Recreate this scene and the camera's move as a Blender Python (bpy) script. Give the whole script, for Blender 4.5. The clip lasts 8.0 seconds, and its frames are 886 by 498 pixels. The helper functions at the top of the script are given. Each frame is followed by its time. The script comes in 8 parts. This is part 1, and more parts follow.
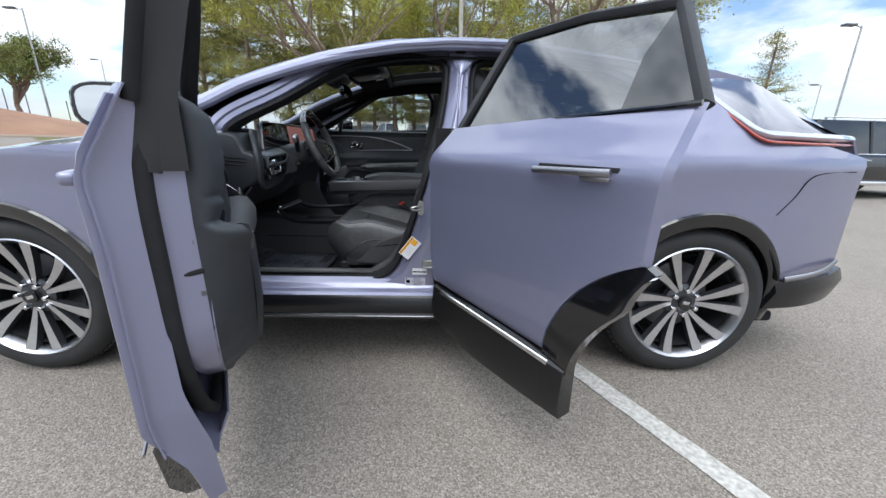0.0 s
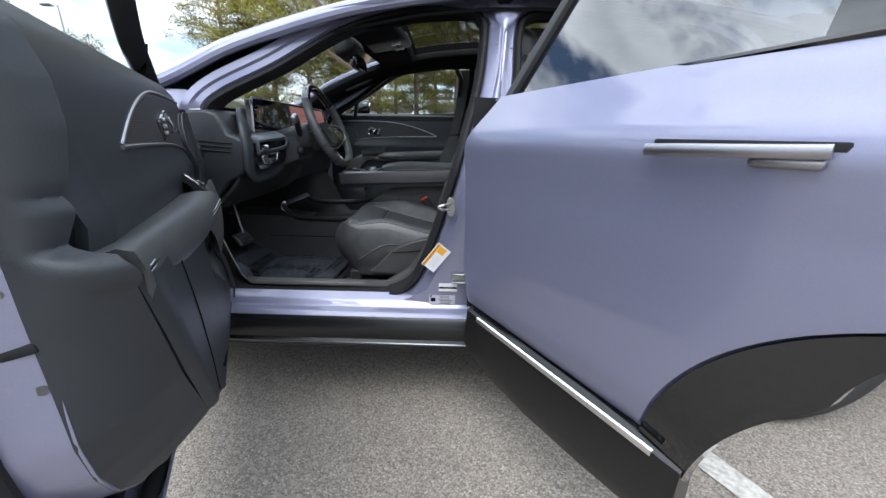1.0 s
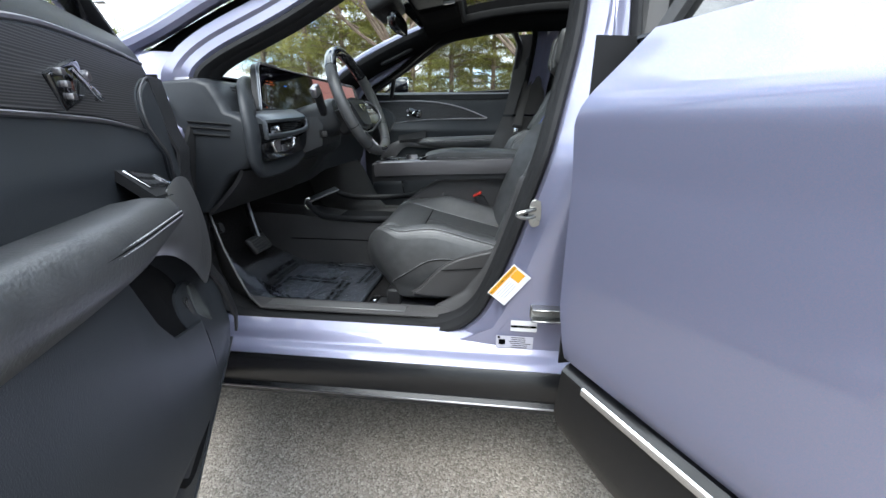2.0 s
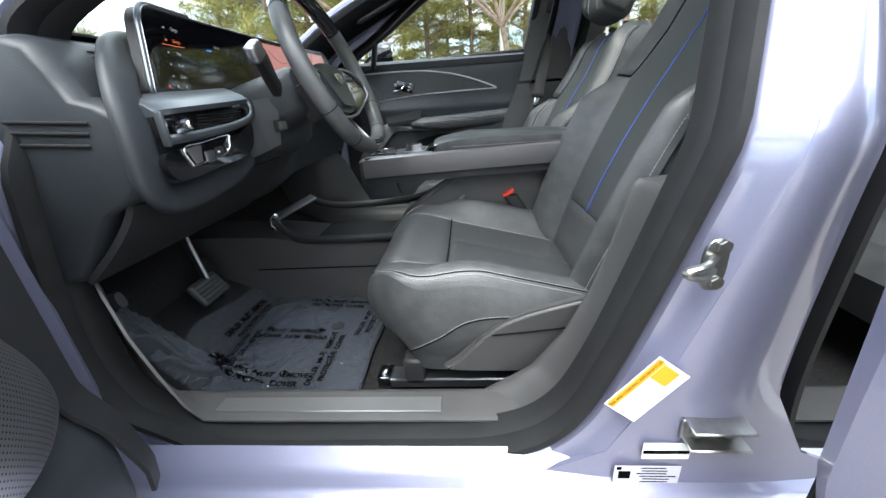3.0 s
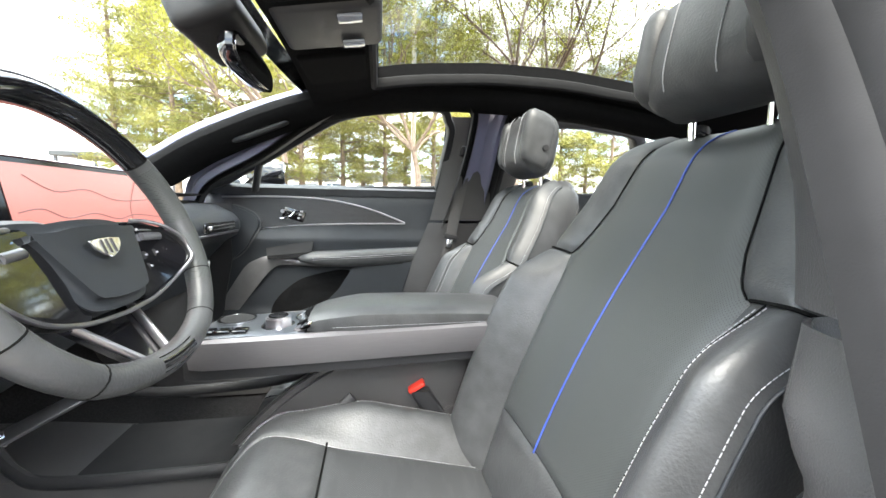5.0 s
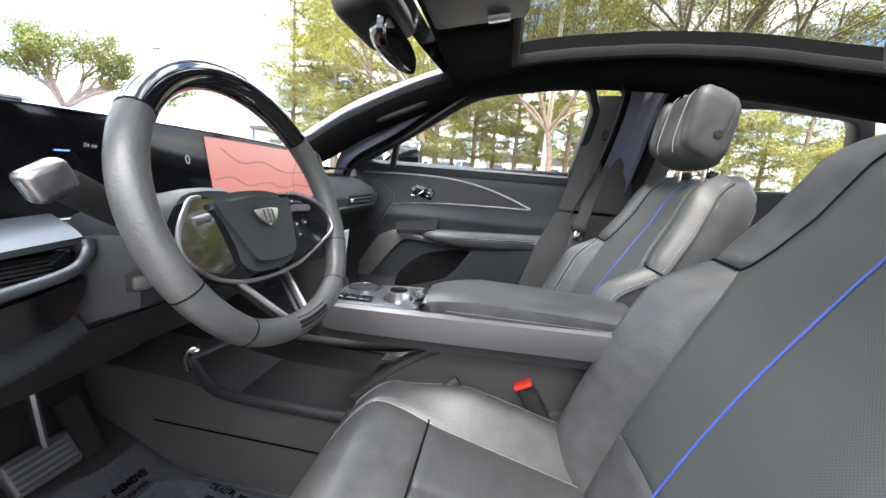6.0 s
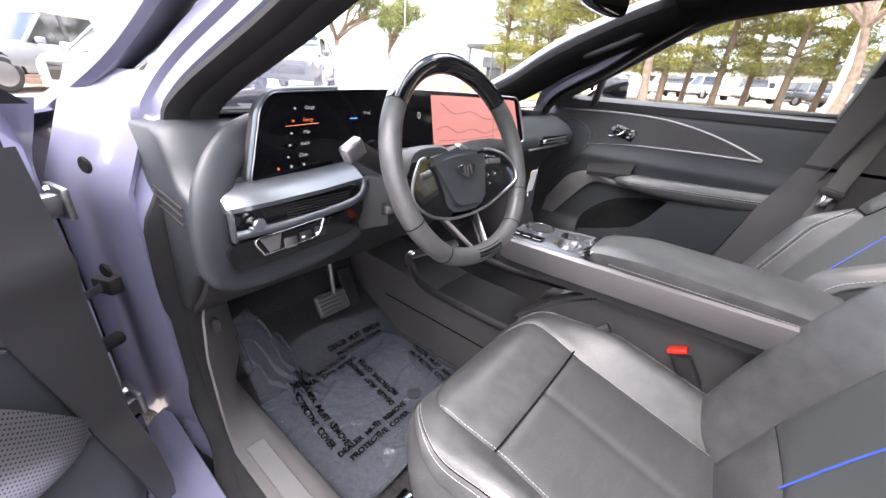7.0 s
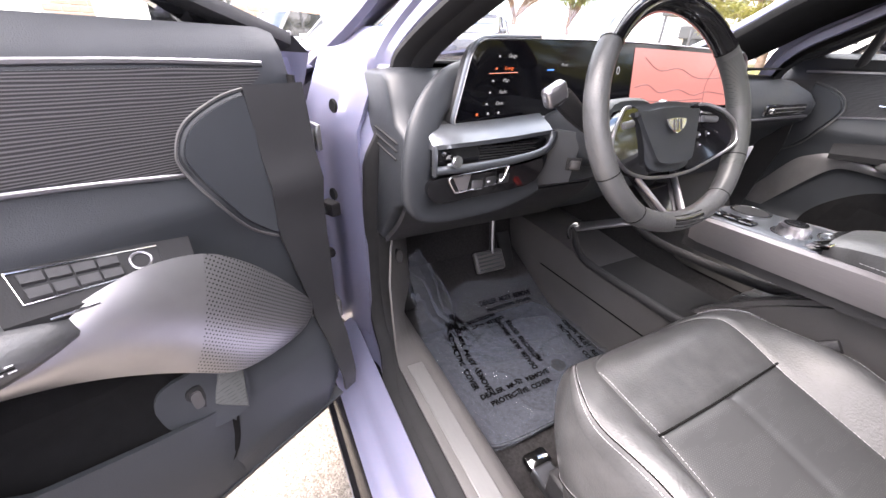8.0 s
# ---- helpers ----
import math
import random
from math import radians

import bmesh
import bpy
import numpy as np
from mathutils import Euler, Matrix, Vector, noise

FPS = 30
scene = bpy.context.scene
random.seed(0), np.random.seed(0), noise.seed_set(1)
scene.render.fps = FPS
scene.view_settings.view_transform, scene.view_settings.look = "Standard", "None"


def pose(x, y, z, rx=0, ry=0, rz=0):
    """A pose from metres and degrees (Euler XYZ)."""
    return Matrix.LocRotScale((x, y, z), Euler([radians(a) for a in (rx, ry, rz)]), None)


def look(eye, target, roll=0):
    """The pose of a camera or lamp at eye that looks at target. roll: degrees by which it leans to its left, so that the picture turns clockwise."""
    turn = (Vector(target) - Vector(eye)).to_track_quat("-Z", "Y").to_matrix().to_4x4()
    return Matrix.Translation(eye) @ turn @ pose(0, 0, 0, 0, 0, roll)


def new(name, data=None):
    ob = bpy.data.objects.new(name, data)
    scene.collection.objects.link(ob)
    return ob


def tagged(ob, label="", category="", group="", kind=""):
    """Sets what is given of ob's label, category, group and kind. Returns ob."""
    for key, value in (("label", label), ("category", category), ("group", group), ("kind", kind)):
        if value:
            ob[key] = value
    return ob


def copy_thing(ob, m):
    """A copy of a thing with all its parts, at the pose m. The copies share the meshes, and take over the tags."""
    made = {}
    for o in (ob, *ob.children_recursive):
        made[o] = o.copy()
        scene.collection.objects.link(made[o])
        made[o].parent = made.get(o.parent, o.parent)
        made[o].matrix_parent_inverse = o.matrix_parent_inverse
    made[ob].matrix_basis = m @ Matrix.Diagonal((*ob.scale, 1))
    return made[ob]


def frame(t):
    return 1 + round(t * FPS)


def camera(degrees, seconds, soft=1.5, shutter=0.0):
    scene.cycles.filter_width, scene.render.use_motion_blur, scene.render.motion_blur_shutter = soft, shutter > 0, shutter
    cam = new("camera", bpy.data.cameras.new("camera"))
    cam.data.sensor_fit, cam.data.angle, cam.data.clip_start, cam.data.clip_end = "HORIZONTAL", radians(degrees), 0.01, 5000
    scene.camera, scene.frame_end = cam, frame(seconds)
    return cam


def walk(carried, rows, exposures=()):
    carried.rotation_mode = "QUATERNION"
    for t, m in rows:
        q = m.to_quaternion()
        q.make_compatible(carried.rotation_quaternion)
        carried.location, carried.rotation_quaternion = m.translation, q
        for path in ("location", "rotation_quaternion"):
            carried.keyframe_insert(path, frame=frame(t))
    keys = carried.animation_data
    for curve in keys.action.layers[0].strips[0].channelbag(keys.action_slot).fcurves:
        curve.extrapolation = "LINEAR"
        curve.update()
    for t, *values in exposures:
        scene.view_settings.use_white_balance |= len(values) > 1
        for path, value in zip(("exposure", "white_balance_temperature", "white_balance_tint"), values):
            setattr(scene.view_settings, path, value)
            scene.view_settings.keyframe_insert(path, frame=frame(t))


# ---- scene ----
cam = camera(100.4, 8.0)
PATH = [
    (0, (0.019, 0.141, 1.105), (0.076, 2.061, 0.549), 1.2),
    (0.5, (-0.015, 0.318, 1.066), (0.153, 2.214, 0.453), 2.7),
    (1, (-0.028, 0.544, 1.057), (-0.08, 2.452, 0.459), 0.8),
    (1.5, (-0.049, 0.76, 1.041), (-0.297, 2.632, 0.38), 0.9),
    (1.7, (-0.091, 0.84, 1.02), (-0.341, 2.719, 0.379), 0.7),
    (2.8, (-0.293, 1.324, 1.02), (-0.423, 3.167, 0.256), -3.1),
    (3, (-0.324, 1.433, 1.014), (-0.484, 3.273, 0.246), -4.1),
    (3.5, (-0.37, 1.597, 1.002), (-0.58, 3.433, 0.238), -5.1),
    (4, (-0.405, 1.691, 1.011), (-0.414, 3.552, 0.278), -2.8),
    (4.5, (-0.342, 1.791, 1.066), (-0.085, 3.724, 0.621), 0.3),
    (4.7, (-0.3, 1.826, 1.096), (0.044, 3.779, 0.837), 1.1),
    (5.8, (-0.271, 1.859, 1.152), (-0.219, 3.844, 0.91), 5.3),
    (6, (-0.285, 1.879, 1.141), (-0.581, 3.82, 0.759), 4.8),
    (6.5, (-0.259, 1.866, 1.176), (-1.273, 3.446, 0.485), 4.0),
    (7, (-0.212, 1.783, 1.222), (-1.326, 3.217, 0.385), 4.3),
    (7.5, (-0.186, 1.768, 1.199), (-1.415, 3.08, 0.322), 5.1),
    (8, (-0.221, 1.716, 1.167), (-1.772, 2.538, 0.209), 2.2),
]
# stops by which the clip's camera opens up as it comes close to the dark cabin, with its drifting white balance
EXPOSURES = [(0, 0.60, 6050, 8), (1.0, 0.95, 6050, 8), (1.7, 1.45, 6100, 6), (2.8, 1.95, 6250, 5), (3.5, 2.75, 6450, 4), (4.7, 3.25, 6800, 6), (6.0, 2.75, 6650, 11), (7.0, 2.95, 6800, 19), (8.0, 3.05, 7000, 21)]
walk(cam, [(t, look(eye, target, roll)) for t, eye, target, roll in PATH], EXPOSURES)

# ---------------------------------------------------------------- daylight
world = bpy.data.worlds.new("sky")
scene.world = world
world.use_nodes = True
wn, wl = world.node_tree.nodes, world.node_tree.links
wn.clear()
SUN_EL, SUN_AZ = 61.0, 192.0     # elevation, and compass bearing from +y towards +x
w_out = wn.new("ShaderNodeOutputWorld")
w_bg = wn.new("ShaderNodeBackground")
w_sky = wn.new("ShaderNodeTexSky")
w_sky.sky_type, w_sky.sun_disc = "NISHITA", False
w_sky.sun_elevation, w_sky.sun_rotation = radians(SUN_EL), radians(SUN_AZ)
w_co = wn.new("ShaderNodeTexCoord")
w_map = wn.new("ShaderNodeMapping")
w_map.inputs["Scale"].default_value = (1.3, 1.3, 3.6)
w_n = wn.new("ShaderNodeTexNoise")
w_n.inputs["Scale"].default_value, w_n.inputs["Detail"].default_value = 2.1, 9.0
w_n.inputs["Roughness"].default_value = 0.55
w_r = wn.new("ShaderNodeValToRGB")
w_r.color_ramp.elements[0].position, w_r.color_ramp.elements[1].position = 0.40, 0.52
w_n2 = wn.new("ShaderNodeTexNoise")
w_n2.inputs["Scale"].default_value, w_n2.inputs["Detail"].default_value = 3.4, 8.0
w_r2 = wn.new("ShaderNodeValToRGB")
w_r2.color_ramp.elements[0].position, w_r2.color_ramp.elements[1].position = 0.3, 0.72
w_r2.color_ramp.elements[0].color, w_r2.color_ramp.elements[1].color = (5.2, 5.5, 6.0, 1), (10.6, 10.8, 11.0, 1)
w_mix = wn.new("ShaderNodeMix")
w_mix.data_type = "RGBA"
wl.new(w_co.outputs["Generated"], w_map.inputs["Vector"])
wl.new(w_map.outputs["Vector"], w_n.inputs["Vector"])
wl.new(w_map.outputs["Vector"], w_n2.inputs["Vector"])
wl.new(w_n.outputs["Fac"], w_r.inputs["Fac"])
wl.new(w_n2.outputs["Fac"], w_r2.inputs["Fac"])
wl.new(w_r.outputs["Color"], w_mix.inputs["Factor"])
wl.new(w_sky.outputs["Color"], w_mix.inputs["A"])
# the cloud is brighter overhead than along the horizon
w_sep = wn.new("ShaderNodeSeparateXYZ")
w_up = wn.new("ShaderNodeMapRange")
w_up.inputs["From Min"].default_value, w_up.inputs["From Max"].default_value = 0.0, 0.9
w_up.inputs["To Min"].default_value, w_up.inputs["To Max"].default_value = 0.55, 1.75
w_mul = wn.new("ShaderNodeMix")
w_mul.data_type, w_mul.blend_type = "RGBA", "MULTIPLY"
w_mul.inputs["Factor"].default_value = 1.0
wl.new(w_co.outputs["Generated"], w_sep.inputs["Vector"])
wl.new(w_sep.outputs["Z"], w_up.inputs["Value"])
wl.new(w_r2.outputs["Color"], w_mul.inputs["A"])
wl.new(w_up.outputs["Result"], w_mul.inputs["B"])
wl.new(w_mul.outputs["Result"], w_mix.inputs["B"])
wl.new(w_mix.outputs["Result"], w_bg.inputs["Color"])
wl.new(w_bg.outputs["Background"], w_out.inputs["Surface"])
w_bg.inputs["Strength"].default_value = 0.13
sun = new("sun", bpy.data.lights.new("sun", "SUN"))
sun.data.energy, sun.data.angle, sun.data.color = 1.1, radians(38), (1.0, 0.96, 0.90)
_az, _el = radians(SUN_AZ), radians(SUN_EL)
sun.matrix_world = look((0, 0, 0), (-math.sin(_az) * math.cos(_el), -math.cos(_az) * math.cos(_el), -math.sin(_el)))


# ---------------------------------------------------------------- materials
def node_mat(name, colour, rough=0.5, metal=0.0, vary=0.0, vscale=6.0, grain=0.0, gscale=900.0, coat=0.0, spec=0.5,
             colour2=None, stretch=None, rvary=0.0):
    """Base material: two scales of variation in colour and roughness, and a fine relief."""
    m = bpy.data.materials.new(name)
    m.use_nodes = True
    n, l = m.node_tree.nodes, m.node_tree.links
    b = n["Principled BSDF"]
    b.inputs["Roughness"].default_value, b.inputs["Metallic"].default_value = rough, metal
    b.inputs["Coat Weight"].default_value, b.inputs["Coat Roughness"].default_value = coat, 0.03
    b.inputs["Specular IOR Level"].default_value = spec
    b.inputs["Base Color"].default_value = (*colour, 1)
    co = n.new("ShaderNodeTexCoord")
    vec = co.outputs["Object"]
    if stretch:
        mp = n.new("ShaderNodeMapping")
        mp.inputs["Scale"].default_value = stretch
        l.new(vec, mp.inputs["Vector"])
        vec = mp.outputs["Vector"]
    if vary or colour2:
        t = n.new("ShaderNodeTexNoise")
        t.inputs["Scale"].default_value, t.inputs["Detail"].default_value = vscale, 6.0
        l.new(vec, t.inputs["Vector"])
        r = n.new("ShaderNodeValToRGB")
        r.color_ramp.elements[0].position, r.color_ramp.elements[1].position = 0.32, 0.68
        c2 = colour2 or tuple(c * (1 + vary) for c in colour)
        c1 = colour if colour2 else tuple(c * (1 - vary) for c in colour)
        r.color_ramp.elements[0].color, r.color_ramp.elements[1].color = (*c1, 1), (*c2, 1)
        l.new(t.outputs["Fac"], r.inputs["Fac"])
        l.new(r.outputs["Color"], b.inputs["Base Color"])
        if rvary:
            mr = n.new("ShaderNodeMapRange")
            mr.inputs["To Min"].default_value, mr.inputs["To Max"].default_value = rough - rvary, rough + rvary
            l.new(t.outputs["Fac"], mr.inputs["Value"])
            l.new(mr.outputs["Result"], b.inputs["Roughness"])
    if grain:
        g = n.new("ShaderNodeTexNoise")
        g.inputs["Scale"].default_value, g.inputs["Detail"].default_value = gscale, 2.0
        l.new(vec, g.inputs["Vector"])
        bp = n.new("ShaderNodeBump")
        bp.inputs["Strength"].default_value, bp.inputs["Distance"].default_value = grain, 0.001
        l.new(g.outputs["Fac"], bp.inputs["Height"])
        l.new(bp.outputs["Normal"], b.inputs["Normal"])
    return m


def metallic_paint(name, colour, flip):
    """Car paint: a flake base that shifts in hue under clear coat."""
    m = node_mat(name, colour, 0.34, 0.42, coat=1.0)
    m.node_tree.nodes["Principled BSDF"].inputs["Coat IOR"].default_value = 1.52
    n, l = m.node_tree.nodes, m.node_tree.links
    b = n["Principled BSDF"]
    co = n.new("ShaderNodeTexCoord")
    v = n.new("ShaderNodeTexVoronoi")
    v.inputs["Scale"].default_value = 2600
    l.new(co.outputs["Object"], v.inputs["Vector"])
    mx = n.new("ShaderNodeMix")
    mx.data_type = "RGBA"
    mx.inputs["A"].default_value, mx.inputs["B"].default_value = (*colour, 1), (*flip, 1)
    sep = n.new("ShaderNodeSeparateColor")
    l.new(v.outputs["Color"], sep.inputs["Color"])
    l.new(sep.outputs["Red"], mx.inputs["Factor"])
    l.new(mx.outputs["Result"], b.inputs["Base Color"])
    bp = n.new("ShaderNodeBump")
    bp.inputs["Strength"].default_value, bp.inputs["Distance"].default_value = 0.10, 0.0006
    l.new(sep.outputs["Green"], bp.inputs["Height"])
    l.new(bp.outputs["Normal"], b.inputs["Normal"])
    return m


def perforated(name, colour, rough, pitch, depth=0.6, stripes=False, coat=0.0, metal=0.0, hole=(0.004, 0.004, 0.004), axes="xy"):
    """Leather or metal with rows of small punched holes."""
    m = node_mat(name, colour, rough, metal, coat=coat)
    n, l = m.node_tree.nodes, m.node_tree.links
    b = n["Principled BSDF"]
    co = n.new("ShaderNodeTexCoord")
    sep = n.new("ShaderNodeSeparateXYZ")
    l.new(co.outputs["Object"], sep.inputs["Vector"])

    def op(kind, a, c=None):
        o = n.new("ShaderNodeMath")
        o.operation = kind
        for k, val in enumerate((a, c)):
            if val is None:
                continue
            if isinstance(val, (int, float)):
                o.inputs[k].default_value = val
            else:
                l.new(val, o.inputs[k])
        return o.outputs[0]
    q = 2 * math.pi / pitch
    pa = op("SINE", op("MULTIPLY", sep.outputs[axes[0].upper()], q))
    pb = op("SINE", op("MULTIPLY", sep.outputs[axes[1].upper()], q))
    dots = op("GREATER_THAN", op("MULTIPLY", pa, pb), 0.62)
    if stripes:
        t = n.new("ShaderNodeTexNoise")
        t.inputs["Scale"].default_value = 9
        mp = n.new("ShaderNodeMapping")
        mp.inputs["Scale"].default_value = (5.0, 1.2, 1.0)
        l.new(co.outputs["Object"], mp.inputs["Vector"])
        l.new(mp.outputs["Vector"], t.inputs["Vector"])
        dots = op("MULTIPLY", dots, op("GREATER_THAN", t.outputs["Fac"], 0.5))
    mx = n.new("ShaderNodeMix")
    mx.data_type = "RGBA"
    mx.inputs["A"].default_value, mx.inputs["B"].default_value = (*colour, 1), (*hole, 1)
    l.new(dots, mx.inputs["Factor"])
    l.new(mx.outputs["Result"], b.inputs["Base Color"])
    g = n.new("ShaderNodeTexNoise")
    g.inputs["Scale"].default_value = 700
    l.new(co.outputs["Object"], g.inputs["Vector"])
    bp = n.new("ShaderNodeBump")
    bp.inputs["Strength"].default_value, bp.inputs["Distance"].default_value = depth, 0.0008
    bp.invert = True
    l.new(op("ADD", dots, op("MULTIPLY", g.outputs["Fac"], -0.25)), bp.inputs["Height"])
    l.new(bp.outputs["Normal"], b.inputs["Normal"])
    return m


def clear_glass(name, tint, share, rough=0.0):
    """A thin pane: see-through in its tint, with a mirror share that grows towards grazing."""
    m = bpy.data.materials.new(name)
    m.use_nodes = True
    n, l = m.node_tree.nodes, m.node_tree.links
    n.clear()
    out = n.new("ShaderNodeOutputMaterial")
    tr, gl, mx = n.new("ShaderNodeBsdfTransparent"), n.new("ShaderNodeBsdfGlossy"), n.new("ShaderNodeMixShader")
    tr.inputs["Color"].default_value = (*tint, 1)
    gl.inputs["Roughness"].default_value = rough
    lw = n.new("ShaderNodeLayerWeight")
    lw.inputs["Blend"].default_value = 0.5
    pw = n.new("ShaderNodeMath")
    pw.operation = "POWER"
    pw.inputs[1].default_value = 5.0
    l.new(lw.outputs["Facing"], pw.inputs[0])
    mr = n.new("ShaderNodeMath")
    mr.operation = "MULTIPLY_ADD"
    mr.inputs[1].default_value, mr.inputs[2].default_value = 0.85, 0.042 * share
    mr.use_clamp = True
    l.new(pw.outputs[0], mr.inputs[0])
    l.new(mr.outputs[0], mx.inputs["Fac"])
    l.new(tr.outputs[0], mx.inputs[1])
    l.new(gl.outputs[0], mx.inputs[2])
    l.new(mx.outputs[0], out.inputs["Surface"])
    return m


def lit(name, colour, strength):
    m = bpy.data.materials.new(name)
    m.use_nodes = True
    b = m.node_tree.nodes["Principled BSDF"]
    b.inputs["Base Color"].default_value = (0.01, 0.01, 0.01, 1)
    b.inputs["Emission Color"].default_value, b.inputs["Emission Strength"].default_value = (*colour, 1), strength
    b.inputs["Roughness"].default_value = 0.15
    return m


def asphalt_mat():
    m = node_mat("asphalt", (0.16, 0.145, 0.13), 0.9)
    n, l = m.node_tree.nodes, m.node_tree.links
    b = n["Principled BSDF"]
    co = n.new("ShaderNodeTexCoord")
    v = n.new("ShaderNodeTexVoronoi")
    v.inputs["Scale"].default_value = 185
    v.inputs["Randomness"].default_value = 1.0
    l.new(co.outputs["Object"], v.inputs["Vector"])
    sep = n.new("ShaderNodeSeparateColor")
    l.new(v.outputs["Color"], sep.inputs["Color"])
    r = n.new("ShaderNodeValToRGB")
    e = r.color_ramp.elements
    e[0].position, e[0].color = 0.0, (0.190, 0.165, 0.137, 1)
    e[1].position, e[1].color = 1.0, (0.60, 0.54, 0.46, 1)
    for p, c in ((0.45, (0.335, 0.292, 0.246)), (0.80, (0.425, 0.370, 0.313)), (0.95, (0.49, 0.44, 0.375))):
        k = e.new(p)
        k.color = (*c, 1)
    l.new(sep.outputs["Red"], r.inputs["Fac"])
    t = n.new("ShaderNodeTexNoise")
    t.inputs["Scale"].default_value, t.inputs["Detail"].default_value = 0.7, 8
    l.new(co.outputs["Object"], t.inputs["Vector"])
    mr = n.new("ShaderNodeMapRange")
    mr.inputs["From Min"].default_value, mr.inputs["From Max"].default_value = 0.3, 0.7
    mr.inputs["To Min"].default_value, mr.inputs["To Max"].default_value = 0.92, 1.1
    l.new(t.outputs["Fac"], mr.inputs["Value"])
    edge = n.new("ShaderNodeMapRange")
    edge.inputs["From Max"].default_value, edge.inputs["To Min"].default_value, edge.inputs["To Max"].default_value = 0.006, 1.05, 0.7
    l.new(v.outputs["Distance"], edge.inputs["Value"])
    mu = n.new("ShaderNodeMath")
    mu.operation = "MULTIPLY"
    l.new(mr.outputs["Result"], mu.inputs[0])
    l.new(edge.outputs["Result"], mu.inputs[1])
    mx = n.new("ShaderNodeMix")
    mx.data_type, mx.blend_type = "RGBA", "MULTIPLY"
    mx.inputs["Factor"].default_value = 1.0
    l.new(r.outputs["Color"], mx.inputs["A"])
    l.new(mu.outputs[0], mx.inputs["B"])
    l.new(mx.outputs["Result"], b.inputs["Base Color"])
    bp = n.new("ShaderNodeBump")
    bp.inputs["Strength"].default_value, bp.inputs["Distance"].default_value = 0.8, 0.003
    bp.invert = True
    l.new(v.outputs["Distance"], bp.inputs["Height"])
    l.new(bp.outputs["Normal"], b.inputs["Normal"])
    return m


def ash_veneer():
    """Dark open-pore veneer with fine pale grain lines."""
    m = node_mat("veneer", (0.02, 0.02, 0.02), 0.45, spec=0.3)
    n, l = m.node_tree.nodes, m.node_tree.links
    b = n["Principled BSDF"]
    co = n.new("ShaderNodeTexCoord")
    mp = n.new("ShaderNodeMapping")
    mp.inputs["Scale"].default_value = (1.0, 1.0, 9.0)
    l.new(co.outputs["Object"], mp.inputs["Vector"])
    w = n.new("ShaderNodeTexWave")
    w.wave_type, w.bands_direction = "BANDS", "Z"
    w.inputs["Scale"].default_value, w.inputs["Distortion"].default_value = 9.5, 7.0
    w.inputs["Detail"].default_value, w.inputs["Detail Scale"].default_value = 1.5, 0.6
    l.new(mp.outputs["Vector"], w.inputs["Vector"])
    r = n.new("ShaderNodeValToRGB")
    r.color_ramp.elements[0].position, r.color_ramp.elements[1].position = 0.35, 0.95
    r.color_ramp.elements[0].color, r.color_ramp.elements[1].color = (0.010, 0.010, 0.011, 1), (0.075, 0.072, 0.075, 1)
    l.new(w.outputs["Fac"], r.inputs["Fac"])
    l.new(r.outputs["Color"], b.inputs["Base Color"])
    return m


PAINT = metallic_paint("lilac_paint", (0.170, 0.220, 0.330), (0.275, 0.228, 0.315))
ASPHALT = asphalt_mat()
LEATHER = node_mat("black_leather", (0.054, 0.055, 0.057), 0.40, spec=0.62, grain=0.55, gscale=260, vary=0.22, vscale=26, rvary=0.09)
PERF = perforated("perforated_leather", (0.060, 0.064, 0.064), 0.43, 0.0042, axes="yz", hole=(0.020, 0.021, 0.021))
PERF_SEAT = perforated("perforated_cushion", (0.047, 0.048, 0.050), 0.39, 0.0050, 0.35, stripes=True, axes="xy", hole=(0.075, 0.078, 0.080))
PLASTIC = node_mat("dark_plastic", (0.022, 0.022, 0.024), 0.50, spec=0.38, grain=0.5, gscale=1100, vary=0.10, vscale=9)
SOFT = node_mat("soft_trim", (0.028, 0.031, 0.0355), 0.42, spec=0.36, grain=0.4, gscale=700, vary=0.08, vscale=12)
SILL_TRIM = node_mat("sill_trim_plastic", (0.080, 0.077, 0.077), 0.46, grain=0.6, gscale=700, vary=0.10, vscale=8)
PLASTIC_GREY = node_mat("grey_trim_plastic", (0.056, 0.054, 0.055), 0.42, grain=0.6, gscale=700, vary=0.10, vscale=8)
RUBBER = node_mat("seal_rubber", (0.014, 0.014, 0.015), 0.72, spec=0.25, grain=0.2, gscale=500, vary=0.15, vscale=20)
GLOSS = node_mat("gloss_black", (0.006, 0.006, 0.007), 0.07, coat=0.6)
CLAD = node_mat("black_cladding", (0.008, 0.008, 0.009), 0.26, grain=0.25, gscale=700, vary=0.15, vscale=10)
CHROME = node_mat("chrome", (0.82, 0.82, 0.83), 0.12, 1.0)
SATIN = node_mat("satin_metal", (0.36, 0.35, 0.37), 0.36, 1.0, vary=0.05, vscale=40, stretch=(1, 30, 30))
SATIN_SOFT = node_mat("satin_trim", (0.30, 0.295, 0.30), 0.42, 0.7, vary=0.06, vscale=25)
DASH_METAL = node_mat("blue_grey_satin", (0.125, 0.135, 0.15), 0.34, 0.75, vary=0.05, vscale=30, stretch=(30, 1, 30))
BAND_METAL = node_mat("dark_satin", (0.17, 0.162, 0.168), 0.44, 0.55, vary=0.05, vscale=30, stretch=(1, 30, 30))
SILL_METAL = node_mat("brushed_sill_metal", (0.20, 0.198, 0.20), 0.45, 0.6, vary=0.05, vscale=40, stretch=(1, 30, 30))
